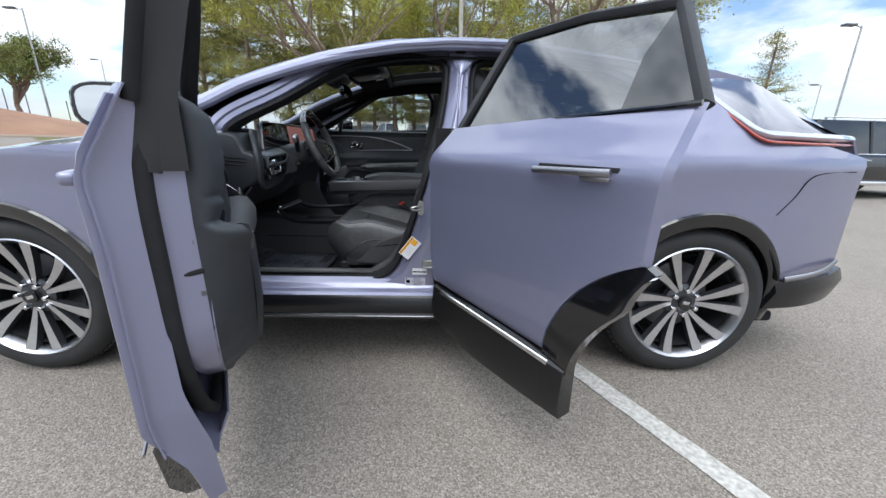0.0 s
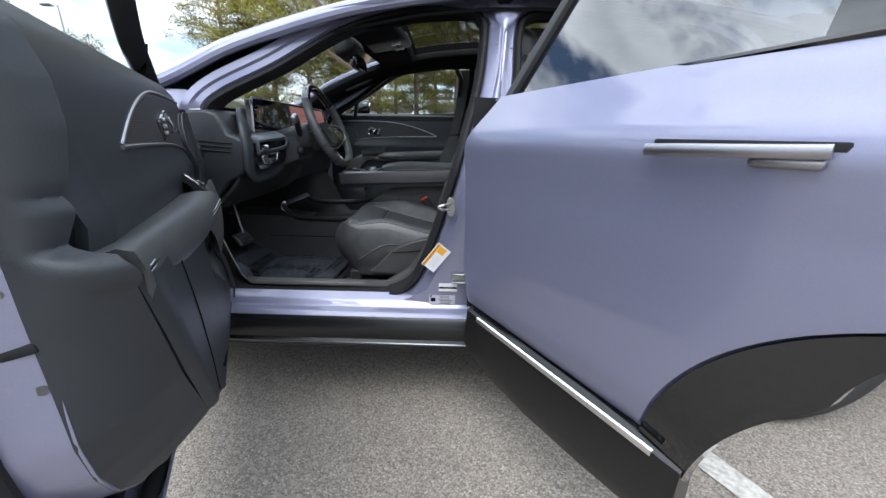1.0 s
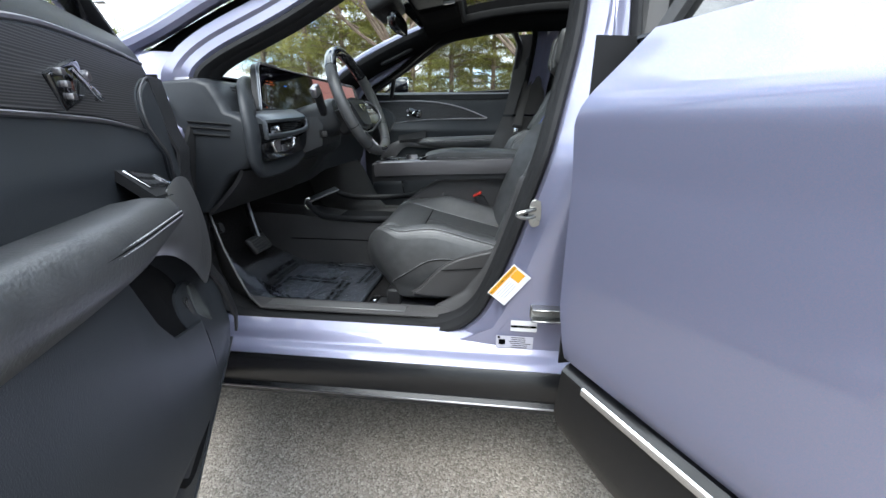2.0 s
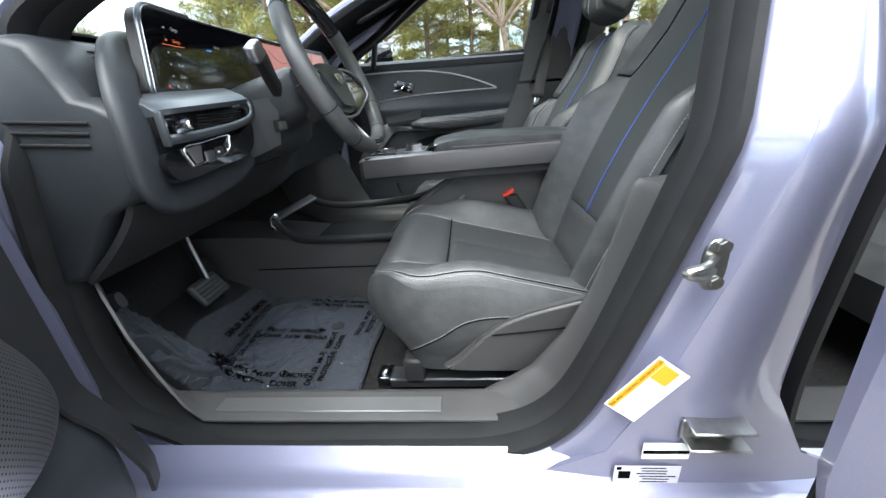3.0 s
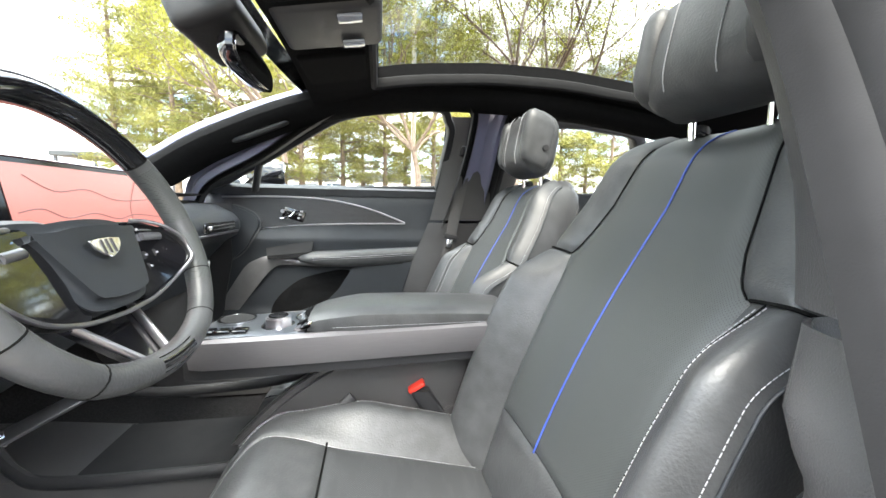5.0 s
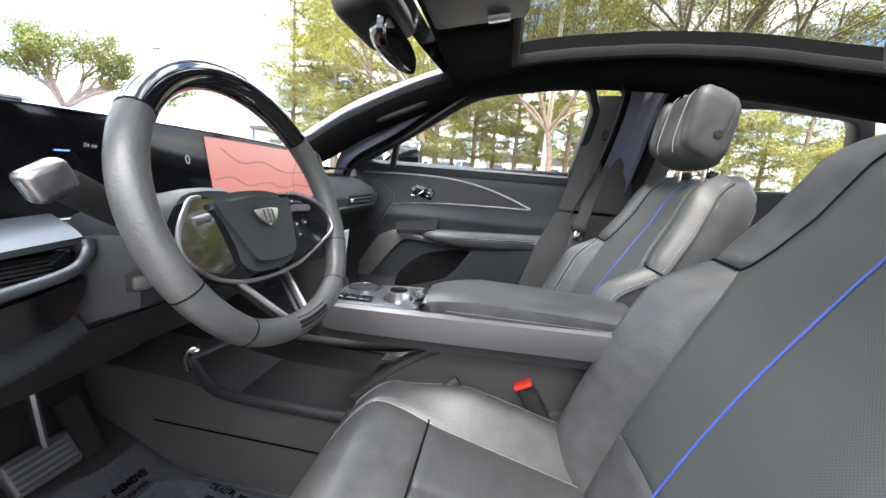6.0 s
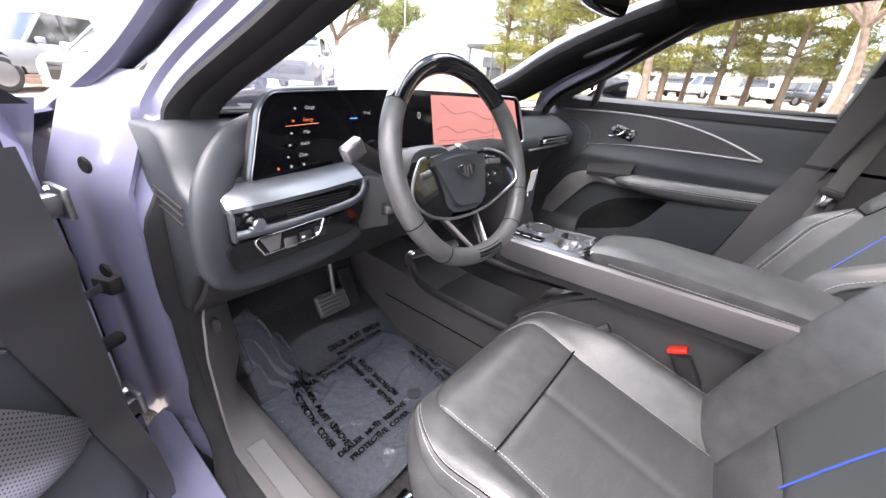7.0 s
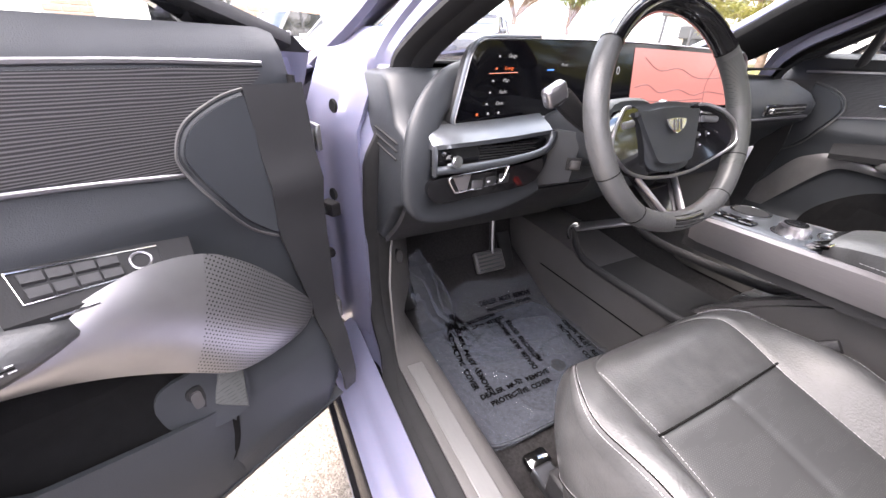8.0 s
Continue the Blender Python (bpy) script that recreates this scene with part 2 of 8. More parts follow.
DARK_METAL = node_mat("dark_metal", (0.16, 0.165, 0.18), 0.35, 0.9, vary=0.1, vscale=30)
RIM_CUT = node_mat("machined_alloy", (0.58, 0.58, 0.60), 0.30, 1.0, vary=0.06, vscale=60)
RIM_DARK = node_mat("dark_alloy_pocket", (0.055, 0.058, 0.065), 0.35, 0.6, coat=0.4)
TYRE = node_mat("tyre_rubber", (0.018, 0.018, 0.018), 0.72, grain=0.4, gscale=300, vary=0.25, vscale=7)
STEEL = node_mat("zinc_steel", (0.36, 0.36, 0.35), 0.35, 1.0, vary=0.12, vscale=50)
CARPET = node_mat("black_carpet", (0.024, 0.023, 0.024), 0.95, spec=0.12, grain=1.0, gscale=650, vary=0.3, vscale=160)
MAT_MAT = node_mat("floor_mat", (0.044, 0.048, 0.058), 0.9, spec=0.2, grain=1.0, gscale=700, vary=0.2, vscale=120)
# its near-black also paints the shade of the door recess
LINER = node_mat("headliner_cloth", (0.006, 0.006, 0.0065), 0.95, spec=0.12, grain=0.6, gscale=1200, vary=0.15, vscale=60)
STITCH = node_mat("white_thread", (0.42, 0.42, 0.44), 0.7)
STITCH_DARK = node_mat("dark_seam", (0.006, 0.006, 0.006), 0.9, spec=0.1)
BLUE = node_mat("blue_piping", (0.045, 0.09, 0.42), 0.45)
RED = node_mat("red_button", (0.62, 0.035, 0.02), 0.4)
WEBBING = node_mat("belt_webbing", (0.075, 0.072, 0.072), 0.7, grain=0.6, gscale=500)
WHITE_LABEL = node_mat("white_label", (0.74, 0.74, 0.76), 0.45, vary=0.03, vscale=30)
GREY_LABEL = node_mat("silver_label", (0.50, 0.49, 0.56), 0.4, vary=0.05, vscale=30)
AMBER_LABEL = node_mat("amber_label", (0.75, 0.36, 0.02), 0.45)
INK = node_mat("black_ink", (0.002, 0.002, 0.0025), 0.95, spec=0.03)
# hatch side glass: the reflected sky is painted in as a lilac-grey base
HATCH_SKY_TONE = node_mat("hatch_glass_sky_tone", (0.13, 0.13, 0.165), 0.10, 0.3, coat=1.0)
GLASS = clear_glass("clear_glass", (0.86, 0.90, 0.89), 1.2)
TINT = clear_glass("privacy_glass", (0.10, 0.11, 0.12), 4.5)
ROOF_GLASS = clear_glass("roof_glass", (0.27, 0.28, 0.27), 1.2)
FAR_GLASS = node_mat("dark_car_glass", (0.02, 0.024, 0.028), 0.05, coat=0.5)
MIRROR = node_mat("mirror_silver", (0.80, 0.82, 0.83), 0.02, 1.0)
SCREEN = node_mat("screen_glass", (0.003, 0.003, 0.004), 0.05, spec=0.30)
RED_LENS = node_mat("red_lens", (0.38, 0.035, 0.02), 0.12, coat=0.8)
CLEAR_LENS = node_mat("clear_lens", (0.42, 0.46, 0.52), 0.10, coat=1.0)
VENEER = ash_veneer()
DOOR_METAL = node_mat("silver_door_trim", (0.34, 0.337, 0.345), 0.36, 0.9, vary=0.04, vscale=30)
SPEAKER = perforated("speaker_metal", (0.34, 0.337, 0.345), 0.36, 0.0080, metal=0.9, hole=(0.02, 0.02, 0.02), axes="xz")


# ---------------------------------------------------------------- building helpers
def part(name, bm, material, parent, label="", smooth=40.0):
    """Links a bmesh (or a mesh) as one mesh object under a thing or a part."""
    if isinstance(bm, bmesh.types.BMesh):
        me = bpy.data.meshes.new(name)
        bm.normal_update()
        bm.to_mesh(me)
        bm.free()
    else:
        me = bm
    for mm in (material if isinstance(material, (list, tuple)) else [material]):
        me.materials.append(mm)
    if smooth:
        me.shade_smooth()
        me.set_sharp_from_angle(angle=radians(smooth))
    ob = new(name, me)
    if parent:
        ob.parent = parent
    if label:
        ob["label"] = label
    return ob


def thing(name, label, category, group="", kind="", at=(0, 0, 0)):
    ob = new(name)
    ob.empty_display_size = 0.1
    ob.location = at
    return tagged(ob, label, category, group, kind)


def group_part(name, parent, label=""):
    ob = new(name)
    ob.empty_display_size = 0.05
    ob.parent = parent
    if label:
        ob["label"] = label
    return ob


def from_faces(verts, faces):
    me = bpy.data.meshes.new("m")
    me.from_pydata([tuple(v) for v in verts], [], faces)
    me.validate()
    bm = bmesh.new()
    bm.from_mesh(me)
    bpy.data.meshes.remove(me)
    return bm


def add(bm, other):
    """Adds the geometry of other to bm and frees it."""
    me = bpy.data.meshes.new("m")
    other.to_mesh(me)
    other.free()
    bm.from_mesh(me)
    bpy.data.meshes.remove(me)
    return bm


def sheet(f, nu, nv, thick=0.0, closed_u=False):
    """A surface f(u, v) -> point on a grid; with thick, a shell that grows against the normal."""
    cu = nu if closed_u else nu + 1
    P = np.array([[tuple(f(i / nu, j / nv)) for j in range(nv + 1)] for i in range(cu)], float)
    verts = P.reshape(-1, 3).tolist()
    idx = lambda i, j: (i % cu) * (nv + 1) + j
    faces = [(idx(i, j), idx(i + 1, j), idx(i + 1, j + 1), idx(i, j + 1)) for i in range(nu) for j in range(nv)]
    if thick:
        du = np.roll(P, -1, 0) - np.roll(P, 1, 0) if closed_u else np.gradient(P, axis=0)
        N = np.cross(du, np.gradient(P, axis=1))
        N /= np.maximum(np.linalg.norm(N, axis=2, keepdims=True), 1e-9)
        Q = (P - N * thick).reshape(-1, 3).tolist()
        k = len(verts)
        verts += Q
        faces += [tuple(k + a for a in reversed(q)) for q in list(faces)]
        rim = []
        if not closed_u:
            rim += [[idx(0, j) for j in range(nv + 1)][::-1], [idx(nu, j) for j in range(nv + 1)]]
        rim += [[idx(i, 0) for i in range(nu + 1)], [idx(i, nv) for i in range(nu + 1)][::-1]]
        for row in rim:
            faces += [(a, a + k, b + k, b) for a, b in zip(row[:-1], row[1:])]
    return from_faces(verts, faces)


def loft(rings, cap=True, closed=False):
    n = len(rings[0])
    verts = [p for r in rings for p in r]
    faces = []
    m = len(rings)
    for i in range(m if closed else m - 1):
        for j in range(n):
            a, b = (i % m) * n, ((i + 1) % m) * n
            faces.append((a + j, a + (j + 1) % n, b + (j + 1) % n, b + j))
    if cap and not closed:
        faces += [tuple(range(n))[::-1], tuple(range((m - 1) * n, m * n))]
    bm = from_faces(verts, faces)
    bmesh.ops.recalc_face_normals(bm, faces=bm.faces)
    return bm


def curve(pts, n=8, closed=False):
    """Catmull-Rom through the points, n steps a span."""
    P = [Vector(p) for p in pts]
    out = []
    m = len(P)
    for i in range(m if closed else m - 1):
        if closed:
            a, b, c, d = P[i - 1], P[i], P[(i + 1) % m], P[(i + 2) % m]
        else:
            a, b, c, d = P[max(i - 1, 0)], P[i], P[i + 1], P[min(i + 2, m - 1)]
        for k in range(n):
            t = k / n
            out.append(0.5 * ((2 * b) + (c - a) * t + (2 * a - 5 * b + 4 * c - d) * t * t + (3 * b - a - 3 * c + d) * t ** 3))
    if not closed:
        out.append(P[-1].copy())
    return out


def oval(a, b, n=12, power=2.0):
    """A rounded section: half-width a, half-height b; a higher power is boxier."""
    out = []
    for k in range(n):
        t = 2 * math.pi * k / n
        c, s = math.cos(t), math.sin(t)
        out.append((a * math.copysign(abs(c) ** (2 / power), c), b * math.copysign(abs(s) ** (2 / power), s)))
    return out


def sweep(path, profile, ref=(0, 0, 1), closed=False, scale=None, cap=True):
    """A profile of (side, up) points along a path; up leans to ref."""
    path = [Vector(p) for p in path]
    ref = Vector(ref)
    n = len(path)
    rings = []
    for i, p in enumerate(path):
        a = path[i - 1] if (i or closed) else p
        b = path[(i + 1) % n] if (i < n - 1 or closed) else p
        d = (b - a).normalized()
        side = d.cross(ref).normalized()
        up = side.cross(d)
        k = scale[i] if scale else 1.0
        rings.append([p + side * (u * k) + up * (v * k) for u, v in profile])
    return loft(rings, cap, closed)


def tube(path, r, n=8, closed=False, ref=(0.13, 0.21, 0.97)):
    return sweep(path, oval(r, r, n), ref, closed)


def rbox(size, at=(0, 0, 0), bevel=0.01, segs=3, turn=(0, 0, 0), taper=None):
    """A box with rounded edges; taper scales its top face."""
    bm = bmesh.new()
    bmesh.ops.create_cube(bm, size=1.0)
    for v in bm.verts:
        if taper and v.co.z > 0:
            v.co.x *= taper[0]
            v.co.y *= taper[1]
        v.co = Vector((v.co.x * size[0], v.co.y * size[1], v.co.z * size[2]))
    if bevel:
        bmesh.ops.bevel(bm, geom=bm.edges[:], offset=min(bevel, 0.49 * min(size)), segments=segs, affect="EDGES", profile=0.5)
    bmesh.ops.transform(bm, matrix=pose(*at, *turn), verts=bm.verts)
    return bm


def cyl(r, h, at=(0, 0, 0), turn=(0, 0, 0), n=24, bevel=0.0, r2=None):
    bm = bmesh.new()
    bmesh.ops.create_cone(bm, cap_ends=True, segments=n, radius1=r, radius2=r if r2 is None else r2, depth=h)
    if bevel:
        rim = [e for e in bm.edges if abs(e.verts[0].co.z - e.verts[1].co.z) < 1e-6]
        bmesh.ops.bevel(bm, geom=rim, offset=bevel, segments=2, affect="EDGES")
    bmesh.ops.transform(bm, matrix=pose(*at, *turn), verts=bm.verts)
    return bm


def prism(outline, depth, place, bevel=0.0, segs=2):
    """A flat outline of (a, b) points extruded by depth; place(a, b, c) gives the point."""
    n = len(outline)
    verts = [(a, b, 0.0) for a, b in outline] + [(a, b, depth) for a, b in outline]
    faces = [tuple(range(n))[::-1], tuple(range(n, 2 * n))] + [(i, (i + 1) % n, n + (i + 1) % n, n + i) for i in range(n)]
    bm = from_faces(verts, faces)
    if bevel:
        rim = [e for e in bm.edges if abs(e.verts[0].co.z - e.verts[1].co.z) < 1e-9 and e.verts[0].co.z > depth / 2]
        bmesh.ops.bevel(bm, geom=rim, offset=bevel, segments=segs, affect="EDGES")
    for v in bm.verts:
        v.co = Vector(place(*v.co))
    bmesh.ops.recalc_face_normals(bm, faces=bm.faces)
    return bm


def lerp_table(table, x):
    xs = [a for a, _ in table]
    return float(np.interp(x, xs, [b for _, b in table]))


def ease(t):
    t = min(1.0, max(0.0, t))
    return t * t * (3 - 2 * t)


def dashes(path, on, off, r, lift=Vector((0, 0, 0))):
    """Short thread stitches along a path."""
    P = [Vector(p) + lift for p in path]
    L = np.concatenate([[0], np.cumsum([(b - a).length for a, b in zip(P[:-1], P[1:])])])
    A = np.array([tuple(p) for p in P])
    at = lambda s: Vector([float(np.interp(s, L, A[:, k])) for k in range(3)])
    verts, faces = [], []
    s = 0.0
    while s + on < L[-1]:
        a, b = at(s), at(s + on)
        d = (b - a).normalized()
        side = d.cross(Vector((0.31, 0.17, 0.93))).normalized() * r
        up = d.cross(side).normalized() * r
        k = len(verts)
        verts += [p + q for p in (a, b) for q in (side, up, -side, -up)]
        faces += [(k + j, k + (j + 1) % 4, k + 4 + (j + 1) % 4, k + 4 + j) for j in range(4)]
        faces += [(k, k + 1, k + 2, k + 3), (k + 7, k + 6, k + 5, k + 4)]
        s += on + off
    return from_faces(verts, faces)


def words(text, size, m, material, parent, name="lettering", depth=0.0004, align="CENTER", bold=0.0):
    """Flat raised lettering in the built-in font as a mesh, at the pose m."""
    cu = bpy.data.curves.new(name, "FONT")
    cu.body, cu.size, cu.extrude, cu.align_x, cu.align_y = text, size, depth, align, "CENTER"
    cu.offset = bold
    tmp = bpy.data.objects.new("tmp", cu)
    scene.collection.objects.link(tmp)
    bpy.context.view_layer.update()
    me = bpy.data.meshes.new_from_object(tmp.evaluated_get(bpy.context.evaluated_depsgraph_get()))
    bpy.data.objects.remove(tmp)
    bpy.data.curves.remove(cu)
    me.transform(m)
    me.materials.clear()
    return part(name, me, material, parent, smooth=0)


# ---------------------------------------------------------------- the car's body lines
# x runs from the nose (minus) to the tail (plus), y across, z up
MID = 2.71                                   # the car's centre line
HUB_F, HUB_R, HUB_Z, ARCH = -1.834, 1.252, 0.378, 0.435
far = lambda y: 2 * MID - y
SIDE = [(0.10, 1.800), (0.20, 1.775), (0.30, 1.750), (0.42, 1.728), (0.55, 1.708), (0.75, 1.708), (0.92, 1.708), (1.03, 1.700),
        (1.06, 1.706), (1.11, 1.735), (1.17, 1.765), (1.30, 1.845), (1.45, 1.945), (1.53, 2.010), (1.58, 2.080), (1.62, 2.20)]


def side_y(x, z):
    """y of the near flank."""
    y = lerp_table(SIDE, z)
    if x < -1.55:
        y += ((-1.55 - x) / 1.15) ** 2 * 0.34
    if x > 1.15:
        y += ((x - 1.15) / 1.0) ** 2 * 0.20
    return y


ROOF = [(-1.45, 1.075), (-1.124, 1.247), (-0.859, 1.382), (-0.496, 1.503), (-0.17, 1.560), (0.10, 1.582), (0.37, 1.580), (0.70, 1.545),
        (1.00, 1.520), (1.20, 1.485), (1.34, 1.455)]
roof_z = lambda x: lerp_table(ROOF, x)


# ---------------------------------------------------------------- the car: outside
car = thing("car", "lilac-grey electric crossover with both near doors open, parked on asphalt", "car")


def flank(x0, x1, zlo, zhi, nu=40, nv=14, thick=0.004, mirror=False):
    """A panel of the flank between x0 and x1 and the lines zlo(x), zhi(x)."""
    def f(u, v):
        x = x0 + (x1 - x0) * u
        a, b = zlo(x), zhi(x)
        z = a + (b - a) * v
        y = side_y(x, z)
        return (x, far(y) if mirror else y, z)
    bm = sheet(f, nu, nv, thick if not mirror else -thick)
    bmesh.ops.recalc_face_normals(bm, faces=bm.faces)
    return bm


def arch_z(x, hub, r, low):
    d = r * r - (x - hub) ** 2
    return max(low, HUB_Z + math.sqrt(d)) if d > 0 else low


fender_top = lambda x: lerp_table([(-2.62, 0.86), (-2.3, 0.96), (-1.9, 1.025), (-1.5, 1.065), (-1.12, 1.10)], x)
fender_lo = lambda x: arch_z(x, HUB_F, ARCH, 0.30)
for m in (False, True):
    part("front_fender", flank(-2.62, -1.125, fender_lo, fender_top, 60, 16, mirror=m), PAINT, car)
    quarter_top = lambda x: lerp_table([(0.83, 1.10), (1.05, 1.19), (1.14, 1.40), (1.22, 1.33), (1.42, 1.15), (1.80, 1.12), (2.05, 1.07)], x)
    part("quarter_panel", flank(0.86 if not m else 0.1, 2.05, lambda x: arch_z(x, HUB_R, ARCH, 0.42), quarter_top, 60, 18, mirror=m), PAINT, car)


def arch_lip(hub, mirror, a0, a1):
    """The gloss black moulding round a wheel arch."""
    path, n = [], 28
    rings = []
    for k in range(n + 1):
        a = radians(a0 + (a1 - a0) * k / n)
        ring = []
        for r, o in ((ARCH - 0.045, 0.035), (ARCH - 0.045, -0.004), (ARCH - 0.03, -0.012), (ARCH + 0.012, -0.012), (ARCH + 0.020, -0.003), (ARCH + 0.015, 0.02)):
            x, z = hub + r * math.cos(a), HUB_Z + r * math.sin(a)
            y = side_y(x, max(z, 0.2)) + o
            ring.append((x, far(y) if mirror else y, z))
        rings.append(ring)
    return loft(rings)


for m in (False, True):
    part("arch_moulding", arch_lip(HUB_F, m, -14, 194), GLOSS, car, "gloss black wheel arch moulding")
    part("arch_moulding", arch_lip(HUB_R, m, -14, 128 if not m else 194), GLOSS, car, "gloss black wheel arch moulding")


def arch_well(hub, mirror):
    """The dark liner inside a wheel arch."""
    def f(u, v):
        a = radians(18 + 144 * u)
        r = ARCH - 0.02
        y = 1.73 + 0.36 * v
        return (hub + r * math.cos(a), far(y) if mirror else y, HUB_Z + r * math.sin(a))
    return sheet(f, 24, 4, 0.01)


for m in (False, True):
    for hub in (HUB_F, HUB_R):
        part("wheel_liner", arch_well(hub, m), RUBBER, car)
        # inner wall of the wheel well
        y = far(2.09) if m else 2.09
        part("wheel_liner", prism([(hub + (ARCH - 0.02) * math.cos(radians(a)), HUB_Z + (ARCH - 0.02) * math.sin(radians(a))) for a in range(0, 181, 12)],
                                  0.012, lambda a, b, c, y=y: (a, y + c, b)), RUBBER, car)


def hood_pt(u, v):
    x = -2.60 + 1.28 * u
    edge = side_y(x, fender_top(x))
    y = edge + (far(edge) - edge) * v
    k = 1 - abs(2 * v - 1) ** 2.4
    z = fender_top(x) + 0.085 * k * (0.45 + 0.55 * u) + 0.01 * math.sin(math.pi * v * 4) ** 2 * k
    return (x, y, z)


part("hood", sheet(hood_pt, 26, 36, 0.006), PAINT, car)
part("front_bumper", sheet(lambda u, v: (-2.63 - 0.10 * math.sin(math.pi * u) - 0.05 * math.sin(math.pi * v), 2.02 + 1.38 * u, 0.24 + 0.66 * v), 24, 14, 0.006), PAINT, car)
part("grille_panel", sheet(lambda u, v: (-2.70 - 0.10 * math.sin(math.pi * u) - 0.05 * math.sin(math.pi * v), 2.16 + 1.10 * u, 0.44 + 0.36 * v), 20, 10, 0.01), GLOSS, car)


# roof skin with its opening for the panoramic glass
def roof_pt(x, w):
    """w from -1 (near rail) to 1 (far rail)."""
    half = 0.64 - 0.10 * max(0.0, (x - 0.5)) ** 1.2
    return (x, MID + half * w, roof_z(x) + 0.045 * (1 - w * w) - 0.018 * abs(w) ** 6)


GLASS_X0, GLASS_X1, GLASS_W = -0.30, 0.86, 0.66
for w0, w1 in ((-1.0, -GLASS_W), (GLASS_W, 1.0)):
    part("roof_skin", sheet(lambda u, v: roof_pt(-0.52 + 1.86 * u, w0 + (w1 - w0) * v), 40, 6, 0.012), PAINT, car)
part("roof_skin", sheet(lambda u, v: roof_pt(-0.52 + (GLASS_X0 + 0.52) * u, -GLASS_W + 2 * GLASS_W * v), 8, 16, 0.012), PAINT, car)
part("roof_skin", sheet(lambda u, v: roof_pt(GLASS_X1 + (1.34 - GLASS_X1) * u, -GLASS_W + 2 * GLASS_W * v), 14, 16, 0.012), PAINT, car)
roof_pane = part("roof_glass", sheet(lambda u, v: roof_pt(GLASS_X0 + (GLASS_X1 - GLASS_X0) * u, -GLASS_W + 2 * GLASS_W * v), 20, 16), ROOF_GLASS, car, "tinted panoramic roof glass")
roof_pane.visible_shadow = False


# windscreen
def screen_pt(u, v):
    zb, xb = 1.085, -1.40
    bow = 1 - (2 * u - 1) ** 2
    lo = Vector((xb - 0.20 * bow, 2.00 + 1.42 * u, zb + 0.02 * bow))
    hi = Vector((-0.50 - 0.06 * bow, 2.15 + 1.12 * u, 1.502 + 0.035 * bow))
    p = lo.lerp(hi, v)
    p.z += 0.03 * math.sin(math.pi * v)
    return p


wind = part("windscreen", sheet(screen_pt, 20, 16), GLASS, car)
wind.visible_shadow = False
part("windscreen_band", sheet(lambda u, v: Vector(screen_pt(u, 0.955 + 0.05 * v)) + Vector((0.006, 0, 0.004)), 20, 2, 0.004), GLOSS, car)
part("cowl", sheet(lambda u, v: (-1.40 - 0.10 * v - 0.18 * (1 - (2 * u - 1) ** 2), 1.98 + 1.46 * u, 1.095 - 0.012 * v), 20, 4, 0.01), CLAD, car)
for s in (-1, 1):
    wiper = curve([(-1.36, MID + s * 0.05 - 0.3, 1.118), (-1.42, MID + s * 0.05, 1.122), (-1.40, MID + s * 0.05 + 0.32, 1.12)], 6)
    part("wiper", sweep(wiper, oval(0.010, 0.006, 6)), RUBBER, car)


# A-pillars and roof rails, painted outside
def rail(mirror):
    pts = [(-1.50, 1.905, 1.085), (-1.124, 2.005, 1.235), (-0.859, 2.065, 1.368), (-0.496, 2.125, 1.488), (-0.17, 2.145, 1.545), (0.10, 2.15, 1.566),
           (0.40, 2.15, 1.562), (0.75, 2.16, 1.530), (1.00, 2.175, 1.500), (1.26, 2.18, 1.455)]
    if mirror:
        pts = [(x, far(y), z) for x, y, z in pts]
    return sweep(curve(pts, 8), oval(0.068, 0.026, 14, 2.6), (0, 0.45 if mirror else -0.45, 1))


for m in (False, True):
    part("roof_rail", rail(m), PAINT, car)

# the front door opening, as (x, z), counter-clockwise from the sill's front
OPEN_F = [(-0.80, 0.428), (-0.45, 0.432), (-0.30, 0.440), (-0.20, 0.487), (-0.135, 0.600), (-0.050, 0.860), (0.010, 1.08), (0.050, 1.25), (0.070, 1.43), (0.055, 1.475),
          (0.015, 1.494), (-0.18, 1.503), (-0.45, 1.433), (-0.71, 1.280), (-0.91, 1.175), (-0.965, 1.10), (-0.985, 0.96), (-1.020, 0.80), (-1.045, 0.66), (-1.030, 0.53), (-0.97, 0.45)]
OPEN_R = [(0.35, 0.43), (0.58, 0.44), (0.70, 0.52), (0.78, 0.66), (0.90, 0.82), (1.02, 0.98), (1.07, 1.15), (1.02, 1.33), (0.88, 1.42), (0.62, 1.47), (0.36, 1.492),
          (0.245, 1.48), (0.215, 1.42), (0.205, 1.25), (0.185, 1.05), (0.165, 0.85), (0.155, 0.60), (0.175, 0.47), (0.23, 0.432)]
open_y = lambda z: 1.90 + max(0.0, z - 0.95) * 0.50


def grow(path, d):
    """Moves a closed (x, z) outline outward by d."""
    n, out = len(path), []
    for i in range(n):
        (x0, z0), (x1, z1) = path[i - 1], path[(i + 1) % n]
        tx, tz = x1 - x0, z1 - z0
        L = math.hypot(tx, tz)
        out.append((path[i][0] + tz / L * d, path[i][1] - tx / L * d))
    return out


